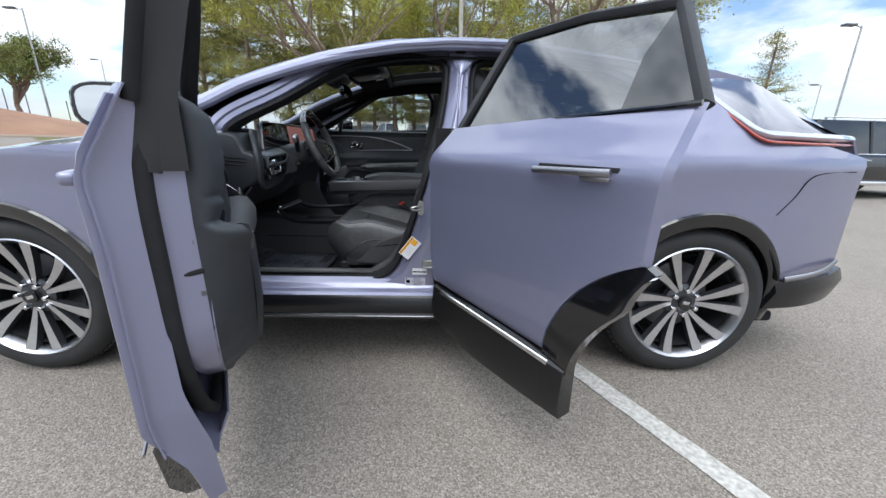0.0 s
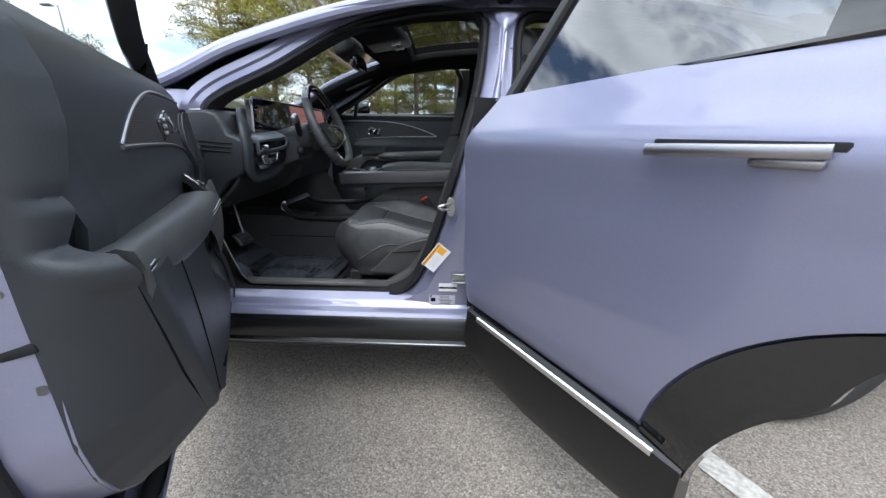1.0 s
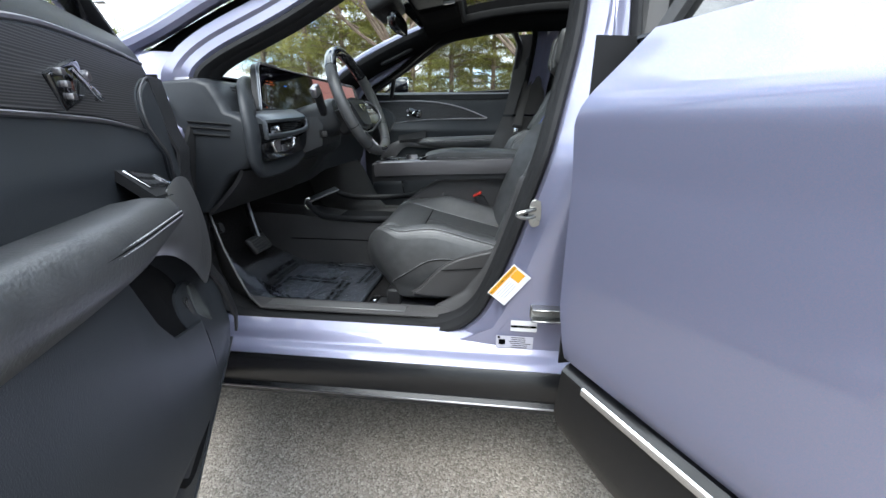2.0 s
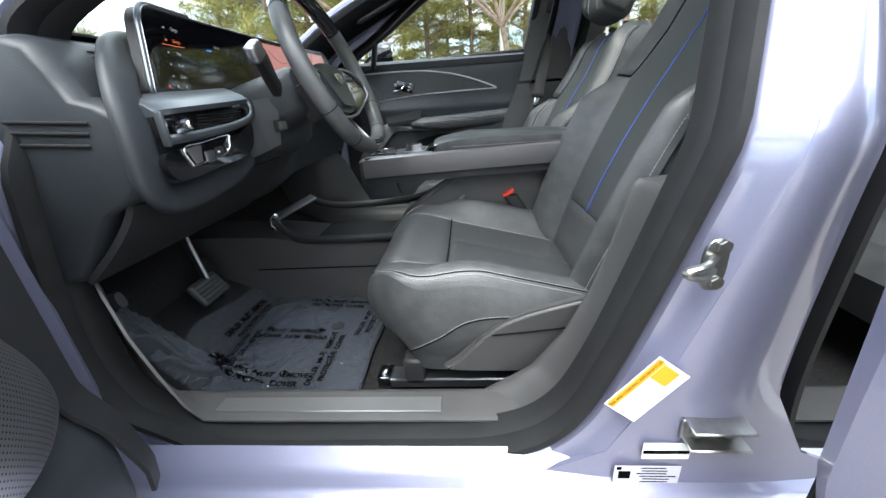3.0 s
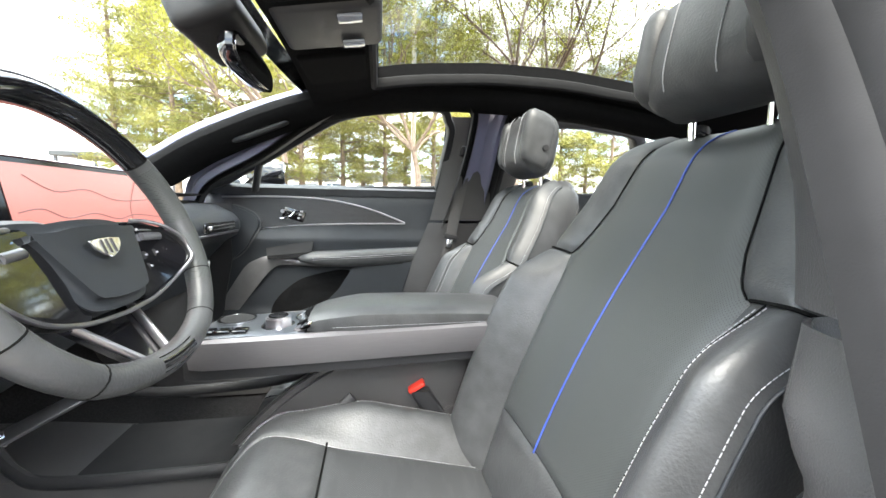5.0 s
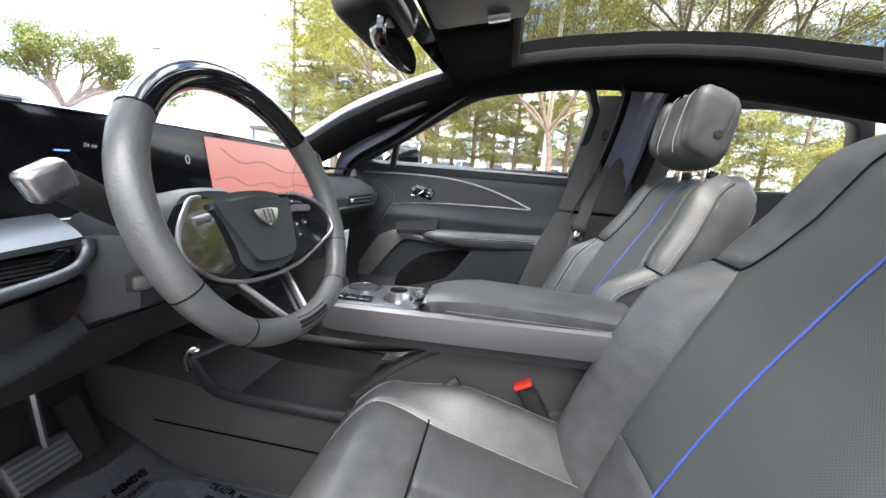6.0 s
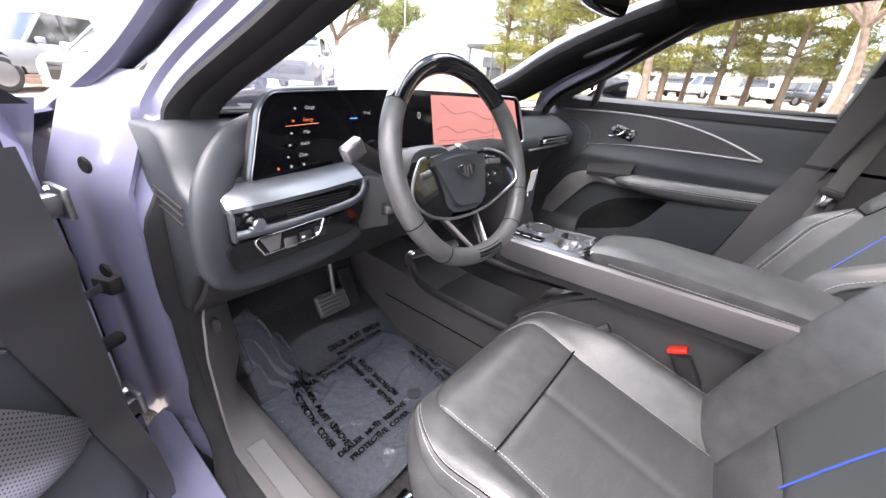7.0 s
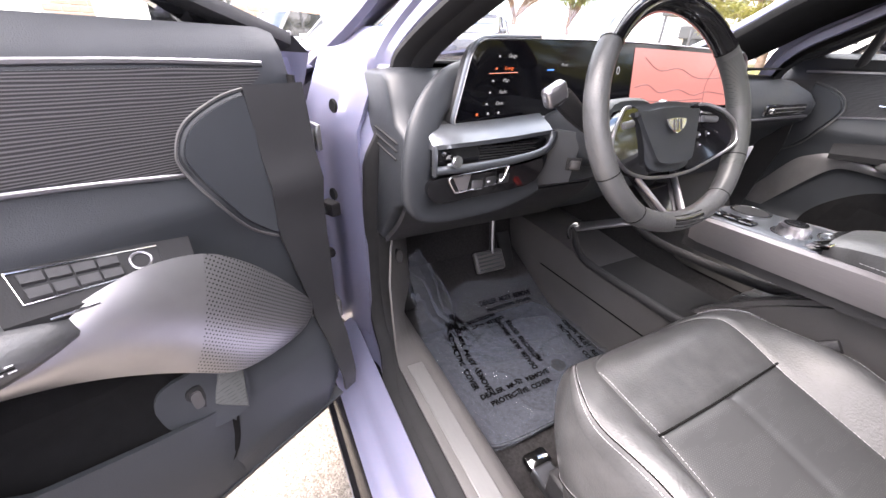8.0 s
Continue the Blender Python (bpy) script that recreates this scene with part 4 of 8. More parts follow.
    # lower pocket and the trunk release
    # thin proud sheet: the recess's shade is put into its near-black colour
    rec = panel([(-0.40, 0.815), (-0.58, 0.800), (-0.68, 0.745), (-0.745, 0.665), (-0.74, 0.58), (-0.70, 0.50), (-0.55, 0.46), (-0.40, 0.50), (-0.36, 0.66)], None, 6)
    part("recess_shade", prism(rec, 0.004, lay(-0.001), 0.002, 1), LINER, door, "near-black sheet on the door card, painted as the shade of its lower recess")

    def pocket(u, v):
        xb = lerp_table(DOOR_END, 0.54 + 0.362 * v) - (0.05 if mirror else 0.0)
        x = -0.760 + (xb + 0.760) * u
        top = lerp_table([(-0.76, 0.606), (-0.745, 0.614), (-0.62, 0.653), (-0.515, 0.690), (-0.46, 0.745), (-0.40, 0.840), (-0.36, 0.885), (0.0, 0.900), (0.08, 0.905)], x)
        foot = 0.435 + 0.105 * ease((x + 0.80) / 0.58)
        z = foot + (top - foot) * v
        y = 1.953 - 0.016 * (max(0, u - 0.96) / 0.04) ** 2 - 0.05 * (max(0, 0.05 - v) / 0.05) ** 2 - 0.035 * (max(0, 0.10 - u) / 0.10) ** 2
        y += 0.006 * math.sin(math.pi * v) - 0.012 * max(0, 1 - u * 2)
        return (x, Y(y), z)
    part("pocket_wall", sheet(pocket, 60, 40, 0.010 * -sg), SOFT, door, "smooth black door pocket front", smooth=60)
    part("pocket_seam", sweep([Vector(pocket(0.84 + 0.10 * (1 - v) ** 2 - 0.02, v)) + Vector((0, 0.0008 * sg, 0)) for v in np.linspace(0.06, 0.99, 24)], oval(0.0012, 0.0012, 6), (1, 0, 0)), STITCH_DARK, door)
    if not mirror:
        part("button_plate", prism(panel([(-0.770, 0.690), (-0.765, 0.610), (-0.72, 0.595), (-0.655, 0.630), (-0.645, 0.685), (-0.675, 0.710)], None, 4), 0.010, lay(0.004)), SOFT, door)
    if not mirror:
        part("button_ring", prism([(-0.695 + a, 0.662 + b) for a, b in oval(0.013, 0.022, 24, 3.5)], 0.005, lay(0.014)), RUBBER, door)
    if not mirror:
        part("hatch_button", prism([(-0.695 + a, 0.662 + b) for a, b in oval(0.008, 0.015, 24, 3.5)], 0.005, lay(0.017)), PLASTIC_GREY, door, "grey hatch release button")


def door_window(door, mirror, outline, glass, name="window_frame", wide=0.030, deep=0.034, sharp=False, lean=0.52, base=1.815, foot=None, lift=0.02):
    Y = (lambda y: far(y)) if mirror else (lambda y: y)
    gy = lambda z: base + (z - 1.17) * lean
    corner = [(x, Y(gy(z)), z) for x, z in ([foot] if foot else []) + outline[1:] + outline[:1]]
    path = [Vector(corner[0])]
    for p, q in zip(corner[:-1], corner[1:]):
        path += [Vector(p).lerp(Vector(q), t) for t in ((0.03, 0.25, 0.5, 0.75, 0.97) if sharp else (0.12, 0.5, 0.88))]
    path.append(Vector(corner[-1]))
    if not sharp:
        path = curve(path, 4)
    part(name, sweep(path, oval(wide, deep, 12, 4.0), (0, 1, 0.3)), PLASTIC, door)
    part("window_seal", sweep([p + Vector((0, (lift if not mirror else -lift), 0)) for p in path], oval(wide * 0.7, 0.012, 8, 3.0), (0, 1, 0.3)), RUBBER, door)
    P = [(p.x, p.y) for p in curve([(x, z, 0) for x, z in outline], 1, True)]
    bm = from_faces([(a, Y(gy(b)), b) for a, b in P], [tuple(range(len(P)))])
    bmesh.ops.triangulate(bm, faces=bm.faces)
    g = part("window_glass", bm, glass, door)
    g.visible_shadow = False
    part("belt_seal", sweep([(x, Y(gy(outline[0][1]) - 0.006), outline[0][1] + (outline[1][1] - outline[0][1]) * t) for t, x in ((t, outline[0][0] + (outline[1][0] - outline[0][0]) * t) for t in np.linspace(0, 1, 10))], oval(0.012, 0.010, 8)), RUBBER, door)


def outer_skin(x0, x1, zlo, belt, mirror=False, nu=44, nv=26, front=False):
    """Flank skin with rolled edges."""
    def f(u, v):
        x = x0(v) + (x1(v) - x0(v)) * u if callable(x0) else x0 + (x1 - x0) * u
        a, b = zlo(x), belt(x)
        z = a + (b - a) * v
        y = side_y(x, z)
        roll = max(0, 0.015 - u) / 0.015 + max(0, u - 0.985) / 0.015 + max(0, 0.02 - v) / 0.02
        y += 0.016 * min(1, roll)
        return (x, far(y) if mirror else y, z)
    bm = sheet(f, nu, nv, 0.003 if not mirror else -0.003)
    bmesh.ops.recalc_face_normals(bm, faces=bm.faces)
    return bm


def swing(door, hinge, degrees):
    """Turns a finished door about its upright hinge line."""
    for ob in door.children:
        ob.data.transform(Matrix.Translation((-hinge[0], -hinge[1], 0)))
    door.matrix_basis = Matrix.Translation((hinge[0], hinge[1], 0)) @ Matrix.Rotation(radians(-degrees), 4, "Z")


FRONT_HINGE, FRONT_TURN = (-1.03, 1.79), 61.0
REAR_HINGE, REAR_TURN = (0.07, 1.83), 55.0

# front door, open
fd = group_part("front_door", car, "open front door, lilac paint outside, black trim inside")
belt_f = lambda x: 1.155 + 0.03 * (x + 1.1) / 1.2
part("outer_skin", outer_skin(-1.115, 0.125, lambda x: 0.475, belt_f), PAINT, fd)
part("door_cladding", loft([[(x - 0.10 * (0.5 - b) / 0.24 * max(0, x) / 0.09, 1.722 + a, b) for a, b in ((0.0, 0.50), (-0.012, 0.47), (-0.016, 0.30), (0.010, 0.242), (0.05, 0.242), (0.05, 0.49))] for x in np.linspace(-1.10, 0.095, 8)]), GLOSS, fd, "black lower door cladding")
part("cladding_strip", rbox((1.19, 0.006, 0.010), (-0.49, 1.700, 0.484), 0.003, 2), SATIN, fd)


def shut_flange(u, v):
    """The painted outer return of the door, from the skin's edge in to the seal; it runs forward under the door."""
    z = 0.27 + 0.90 * v
    low = max(0.0, 0.56 - z) / 0.29
    y0 = lerp_table([(0.27, 1.790), (0.40, 1.765), (0.50, 1.722), (0.53, 1.706), (0.56, 1.706), (0.90, 1.706), (1.03, 1.702), (1.08, 1.715), (1.17, 1.765)], z)
    y1 = lerp_table([(0.27, 1.822), (0.45, 1.812), (0.60, 1.782), (1.05, 1.774), (1.17, 1.800)], z)
    x = 0.118 - 0.024 * u - 0.004 * math.sin(math.pi * u) - 0.05 * low
    return (x, y0 + (y1 - y0) * u, z)


LATCH_X = [(0.46, -0.235), (0.505, -0.118), (0.55, -0.040), (0.60, 0.020), (0.66, 0.056), (0.72, 0.072), (1.2, 0.072)]


def latch_face(u, v):
    """The painted inner shut face that carries the latch, curving forward to a point below."""
    z = 0.500 + 0.547 * v
    low = max(0.0, 0.68 - z) / 0.18
    return (lerp_table(LATCH_X, z) + 0.008 * (1 - u) * (1 - low), 1.796 + 0.06 * u + 0.052 * low ** 2 * (1 - u), z)


part("door_shell", sheet(shut_flange, 14, 40, -0.004), PAINT, fd, "painted shut face")
part("latch_face", sheet(latch_face, 10, 36, -0.004), PAINT, fd, "painted latch face")
part("shell_edge", sheet(lambda u, v: (-0.98 + 0.90 * u, 1.80 + 0.04 * v, 0.30 + 0.10 * v), 16, 6, 0.006), PAINT, fd)
part("card_floor", sheet(lambda u, v: (-0.96 + 0.72 * u, 1.84 + 0.10 * v, 0.455 + 0.10 * max(0, u - 0.75) / 0.25 - 0.02 * v), 16, 6, 0.006), SOFT, fd)
part("shell_web", sheet(lambda u, v: (-1.06 + 1.05 * u, 1.745 + 0.07 * v, 0.42 - 0.08 * v), 16, 6, 0.004), PAINT, fd)
part("shell_front", sheet(lambda u, v: (-1.10 + 0.10 * v, 1.735 + 0.075 * v, 0.44 + 0.70 * u), 14, 6, 0.004), PAINT, fd)
part("inner_edge", sheet(lambda u, v: (-1.0 + 0.02 * v, 1.81 + 0.09 * v, 0.44 + 0.68 * u), 14, 4, 0.004), RUBBER, fd)
part("latch", rbox((0.010, 0.052, 0.012), (0.076, 1.828, 0.845), 0.004, 2, (8, 0, 0)), RUBBER, fd, "dark latch slot")
for y, z in ((1.812, 0.900), (1.838, 0.908), (1.845, 0.800)):
    part("latch_screw", cyl(0.008, 0.010, (0.073, y, z), (0, 90, 0), 12, 0.002), DARK_METAL, fd)
seal = curve([(0.078, 1.802, 1.17), (0.088, 1.786, 1.04), (0.090, 1.786, 0.85), (0.082, 1.788, 0.68), (0.040, 1.795, 0.56), (-0.04, 1.805, 0.46), (-0.20, 1.815, 0.385), (-0.8, 1.82, 0.365), (-0.98, 1.81, 0.42), (-1.01, 1.80, 0.60), (-1.01, 1.80, 1.10)], 8)
part("door_seal", sweep(seal, oval(0.013, 0.016, 10, 2.4), (0, 1, 0)), RUBBER, fd)
door_inner(fd, False, -1.03, 0.055, -0.56)
door_window(fd, False, FRONT_GLASS, GLASS, wide=0.014, deep=0.027, lean=0.25, base=1.820, foot=(0.084, 1.047), lift=0.008)
part("frame_foot", sheet(lambda u, v: (0.082 + 0.06 * v * 0.36, 1.797 + 0.25 * max(0, 0.36 * v - 0.12) + 0.060 * u, 1.046 + 0.36 * v), 6, 20, -0.012), PLASTIC, fd)
part("frame_lip", sweep([(0.108 + 0.06 * t, 1.793 + 0.075 * t, 1.16 + 0.30 * t) for t in np.linspace(0, 0.85, 8)], oval(0.006, 0.012, 8), (0, 1, 0)), RUBBER, fd)
part("pillar_applique", prism([(-1.06, 1.16), (-0.90, 1.168), (-0.72, 1.262), (-0.79, 1.235), (-0.97, 1.18)], 0.02, lambda a, b, c: (a, 1.80 + (b - 1.17) * 0.6 + c, b)), GLOSS, fd)
part("mirror_sail", prism([(-1.07, 1.15), (-0.86, 1.158), (-0.88, 1.185), (-1.03, 1.175)], 0.06, lambda a, b, c: (a, 1.78 + (b - 1.17) * 0.6 + c, b)), PLASTIC, fd)
# door mirror
part("mirror_stalk", rbox((0.10, 0.16, 0.035), (-0.93, 1.70, 1.155), 0.012), GLOSS, fd)
part("mirror_cap", loft([[(x, 1.615 + a * k, 1.205 + b * k) for a, b in oval(0.125, 0.082, 20, 3.2)] for x, k in ((-1.03, 0.45), (-1.015, 0.72), (-0.98, 0.92), (-0.93, 1.0), (-0.885, 1.0), (-0.875, 0.95))]), GLOSS, fd, "gloss black door mirror cap")
part("mirror_glass", prism([(1.615 + a, 1.205 + b) for a, b in oval(0.108, 0.066, 24, 3.4)], 0.004, lambda a, b, c: (-0.874 + c, a, b)), MIRROR, fd)
# outside handle
part("door_handle", rbox((0.22, 0.028, 0.024), (-0.02, side_y(0, 1.03) - 0.012, 1.035), 0.009, 3), PAINT, fd)
# closed end of the card between the latch face and the trim
def end_cap(u, v):
    low = 0.470 + 0.070 * u
    z = low + (1.175 - low) * v
    xa = lerp_table(LATCH_X, z) + 0.002
    yb = lerp_table([(0.54, 1.888), (0.549, 1.925), (0.56, 1.937), (0.895, 1.936), (0.905, 1.944), (0.918, 1.944), (0.930, 1.930), (0.936, 1.898), (0.945, 1.888), (0.980, 1.902), (0.994, 1.893), (1.008, 1.902), (1.06, 1.912), (1.10, 1.910), (1.14, 1.898), (1.162, 1.876), (1.175, 1.850)], z)
    bow = 0.014 * math.sin(math.pi * u)
    return (xa + (lerp_table(DOOR_END, z) - xa) * u + bow, 1.850 + (yb - 1.850) * u, z)


part("end_cap", sheet(end_cap, 14, 140, -0.004), SOFT, fd, smooth=35)
for zz in (0.900, 0.994):
    part("cap_seam", sweep([Vector(end_cap(u, (zz - 0.470 - 0.070 * u) / (0.705 - 0.070 * u))) + Vector((0.0012, 0.0006, 0)) for u in np.linspace(0.05, 0.98, 12)], oval(0.0013, 0.0013, 6)), STITCH_DARK, fd)
swing(fd, FRONT_HINGE, FRONT_TURN)

# rear door, open
rd = group_part("rear_door", car, "open rear door with dark privacy glass")
rear_edge = lambda z: HUB_R - math.sqrt(max(0.0, 0.490 ** 2 - (z - HUB_Z) ** 2)) - 0.03 * max(0, z - 0.5) if z < 0.832 else lerp_table([(0.832, 1.048), (0.90, 1.050), (1.20, 1.072)], z)


def rear_skin(u, v):
    z = 0.455 + 0.745 * v
    x0, x1 = lerp_table([(0.45, 0.165), (0.60, 0.135), (1.02, 0.122), (1.06, 0.135), (1.20, 0.215)], z), rear_edge(z)
    x = x0 + (x1 - x0) * u
    zz = z - 0.045 * (1 - u) * v ** 3 + 0.05 * (1 - u) * (1 - v)
    y = side_y(x, zz) if x < 1.15 else side_y(1.15, zz)
    roll = max(0, 0.015 - u) / 0.015 + max(0, u - 0.985) / 0.015 + max(0, 0.015 - v) / 0.015
    return (x, y + 0.018 * min(1, roll), zz)


part("outer_skin", sheet(rear_skin, 60, 40, -0.003), PAINT, rd)
part("door_cladding", loft([[(x, 1.718 + a, lo + b * (hi - lo)) for a, b in ((0.004, 1.0), (-0.012, 0.93), (-0.022, 0.25), (-0.008, 0.0), (0.05, 0.0), (0.05, 1.0))]
     for x, lo, hi in [(0.17, 0.335, 0.50), (0.30, 0.295, 0.49), (0.45, 0.27, 0.48), (0.65, 0.262, 0.465), (0.80, 0.262, 0.45), (0.862, 0.262, 0.445)]]), CLAD, rd, "black lower door cladding")
part("cladding_strip", sweep(curve([(0.24, 1.694, 0.487), (0.45, 1.694, 0.472), (0.65, 1.694, 0.458), (0.81, 1.694, 0.446)], 5), oval(0.006, 0.010, 8)), CHROME, rd)
lip = []
for k in range(20):
    z = 0.445 + (0.828 - 0.445) * k / 19
    x = rear_edge(z)
    k_lip = min(1, (0.86 - z) / 0.12)
    lip.append([(x - 0.002, side_y(x, z) - 0.004, z), (x + 0.092 * k_lip, side_y(x, z) - 0.006, z - 0.052 * k_lip), (x + 0.097 * k_lip, side_y(x, z) + 0.03, z - 0.055 * k_lip), (x, side_y(x, z) + 0.03, z)])
part("arch_moulding", loft(lip), GLOSS, rd, "gloss black wheel arch moulding")
part("door_shell", sheet(lambda u, v: (rear_edge(0.45 + 0.74 * u) - 0.004 - 0.07 * v, side_y(0.9, 0.45 + 0.74 * u) + 0.012 + 0.14 * v, 0.45 + 0.74 * u), 40, 6, 0.004), PAINT, rd)
part("door_shell", sheet(lambda u, v: (0.135 + 0.05 * v, 1.73 + 0.13 * v, 0.48 + 0.68 * u), 20, 6, 0.004), RUBBER, rd)
part("trim_card", sheet(lambda u, v: (0.19 + (min(0.97, rear_edge(0.47 + 0.70 * v) - 0.075) - 0.19) * u, 1.885 + 0.03 * math.sin(math.pi * v) - 0.03 * u ** 8, 0.47 + 0.70 * v), 20, 30, 0.012), SOFT, rd)
REAR_GLASS = [(0.21, 1.150), (1.055, 1.198), (0.905, 1.47), (0.62, 1.500), (0.30, 1.490)]
door_window(rd, False, REAR_GLASS, TINT, wide=0.014, deep=0.02, sharp=True)
part("quarter_applique", prism([(0.86, 1.19), (1.052, 1.20), (0.905, 1.468), (0.862, 1.34)], 0.006, lambda a, b, c: (a, 1.807 + (b - 1.17) * 0.52 + c, b)), GLOSS, rd, "gloss black quarter applique")
part("belt_strip", sweep([(0.19 + 0.88 * t, side_y(0.5, 1.17) + 0.008, 1.148 + 0.050 * t) for t in np.linspace(0, 1, 12)], oval(0.007, 0.007, 8)), GLOSS, rd)
hz = 1.035
part("handle_recess", rbox((0.25, 0.012, 0.030), (0.825, side_y(0.8, hz) + 0.004, hz + 0.004), 0.005, 2), RUBBER, rd)
part("door_handle", sweep(curve([(0.700, side_y(0.7, hz) - 0.020, hz), (0.76, side_y(0.7, hz) - 0.026, hz + 0.002), (0.86, side_y(0.7, hz) - 0.026, hz + 0.004), (0.935, side_y(0.7, hz) - 0.018, hz + 0.006)], 6), oval(0.010, 0.008, 12, 3.0), (0, 1, 0)), SATIN, rd, "satin flush door handle, popped out")
part("handle_pad", rbox((0.085, 0.018, 0.018), (0.890, side_y(0.85, hz) - 0.010, hz - 0.010), 0.008, 3), SATIN, rd)
swing(rd, REAR_HINGE, REAR_TURN)

# passenger front door and rear door, shut
pd = group_part("passenger_door", car, "closed passenger door with dark veneer trim")
door_inner(pd, True, -1.03, 0.055, -0.655)
part("outer_skin", outer_skin(-1.115, 0.12, lambda x: 0.30, belt_f, True), PAINT, pd)
PASS_GLASS = [(-1.02, 1.165), (-0.020, 1.195), (0.005, 1.42), (-0.035, 1.488), (-0.20, 1.502), (-0.45, 1.438), (-0.71, 1.300), (-0.90, 1.205)]
door_window(pd, True, PASS_GLASS, GLASS, wide=0.016, deep=0.03, lean=0.74, base=1.875)
part("belt_pad", loft([[(x, far(y), z) for y, z in ((1.845, 1.195), (1.872, 1.192), (1.888, 1.178), (1.884, 1.15), (1.84, 1.15))] for x in np.linspace(-1.02, 0.06, 10)]), SOFT, pd)
part("mirror_sail", prism([(-1.02, 1.165), (-0.875, 1.17), (-0.80, 1.225), (-0.815, 1.225), (-0.865, 1.19)], 0.03, lambda a, b, c: (a, far(1.80 + (b - 1.17) * 0.6 + c), b)), PLASTIC, pd)
part("sail_post", sweep([(-0.797, far(1.90), 1.165), (-0.745, far(1.99), 1.300)], oval(0.012, 0.018, 10, 3.0), (0, 1, 0)), PLASTIC, pd)
part("mirror_cap", loft([[(x, far(1.625) + a * k, 1.240 + b * k) for a, b in oval(0.115, 0.070, 20, 3.2)] for x, k in ((-0.87, 0.45), (-0.855, 0.72), (-0.82, 0.92), (-0.77, 1.0), (-0.735, 1.0), (-0.725, 0.95))]), GLOSS, pd, "gloss black door mirror cap")
part("mirror_glass", prism([(far(1.625) + a, 1.240 + b) for a, b in oval(0.10, 0.057, 24, 3.4)], 0.004, lambda a, b, c: (-0.724 + c, a, b)), MIRROR, pd)
prd = group_part("passenger_rear_door", car, "closed rear passenger door")
part("outer_skin", outer_skin(0.13, 1.06, lambda x: 0.45 if x < 0.85 else 0.82, lambda x: 1.15 + 0.05 * x, True), PAINT, prd)
part("trim_card", sheet(lambda u, v: (0.13 + 0.90 * u, far(1.90 + 0.02 * math.sin(math.pi * v)), 0.36 + 0.82 * v), 16, 16, 0.012), SOFT, prd)
door_window(prd, True, REAR_GLASS, GLASS, wide=0.03)


# ---------------------------------------------------------------- the cabin shell
part("floor_pan", sheet(lambda u, v: (-1.35 + 2.55 * u, 1.96 + (far(1.96) - 1.96) * v, 0.335 + (0.18 * max(0, 0.14 - u) / 0.14) ** 1.0 * 0.9 + 0.05 * max(0, u - 0.62)), 40, 30, 0.02), CARPET, car)
part("firewall", sheet(lambda u, v: (-1.42 + 0.20 * (1 - v) ** 2, 1.93 + (far(1.93) - 1.93) * u, 0.34 + 0.76 * v), 20, 16, 0.02), CARPET, car)
for m in (False, True):
    Y = far if m else (lambda y: y)
    # side trims low in the footwell and the sill step
    SEC = [(1.972, 0.80), (1.976, 0.72), (1.984, 0.62), (1.990, 0.54), (2.000, 0.485), (2.018, 0.455), (2.040, 0.432), (2.052, 0.395), (2.056, 0.345)]
    FLAT = [(1.945, 0.448), (1.952, 0.4485), (1.965, 0.448), (1.985, 0.446), (2.005, 0.444), (2.025, 0.441), (2.042, 0.430), (2.052, 0.395), (2.056, 0.345)]

    def sill_cover(u, v):
        x = -1.36 + 2.30 * u
        k = v * 8
        i = min(int(k), 7)
        q = k - i
        a = Vector(SEC[i]).lerp(Vector(SEC[i + 1]), q)
        b = Vector(FLAT[i]).lerp(Vector(FLAT[i + 1]), q)
        a.x += 0.62 * max(0.0, min(0.14, -0.975 - x)) * max(0.0, min(1.0, (a.y - 0.43) / 0.10))
        p = a.lerp(b, ease((x + 1.06) / 0.20))
        return (x, Y(p.x), p.y)
    part("sill_trim", sheet(sill_cover, 70, 24, 0.005 if m else -0.005), SILL_TRIM, car, "grey moulded sill and kick trim", smooth=60)
    part("trim_gap", sweep([Vector(sill_cover(0.435, v)) + Vector((0, -0.0008 if m else 0.0008, 0.0008)) for v in np.linspace(0.02, 0.86, 14)], oval(0.0016, 0.0016, 6), (1, 0, 0)), INK, car)
    edge_f = [(p.x, p.z) for p in curve([(x, 0, z) for x, z in ((-0.60, 0.434), (-0.80, 0.434), (-0.97, 0.456), (-1.030, 0.53), (-1.045, 0.66), (-1.020, 0.80), (-0.985, 0.96), (-0.965, 1.10))], 6)]
    part("kick_flange", sheet(lambda u, v: (edge_f[int(round(u * 42))][0] - 0.05 * v, Y(1.945 + 0.042 * ease((-0.78 - edge_f[int(round(u * 42))][0]) / 0.20) + 0.030 * v), edge_f[int(round(u * 42))][1] + 0.004 * (1 - v)), 42, 4, 0.003 if m else -0.003), RUBBER, car)
    part("sill_plate", rbox((0.462, 0.040, 0.004), (-0.627, Y(1.984), 0.4530), 0.0015, 1, (3 if m else -3, 0, 0)), SILL_METAL, car, "brushed metal sill plate")

    FREE = [(0.425, -0.345), (0.450, -0.305), (0.466, -0.280), (0.504, -0.220), (0.588, -0.158), (0.676, -0.118), (0.761, -0.092), (0.845, -0.072), (0.866, -0.066), (0.872, -0.058), (0.8745, -0.030), (0.877, -0.002),
            (0.885, 0.008), (0.905, 0.015), (0.935, 0.014), (0.960, 0.004), (0.985, 0.008), (1.040, 0.055), (1.15, 0.125), (1.30, 0.165), (1.50, 0.190)]
    SEAL = [(0.42, -0.300), (0.46, -0.215), (0.509, -0.165), (0.602, -0.122), (0.741, -0.082), (0.888, -0.040), (0.99, 0.002), (1.06, 0.030), (1.25, 0.070), (1.5, 0.085)]

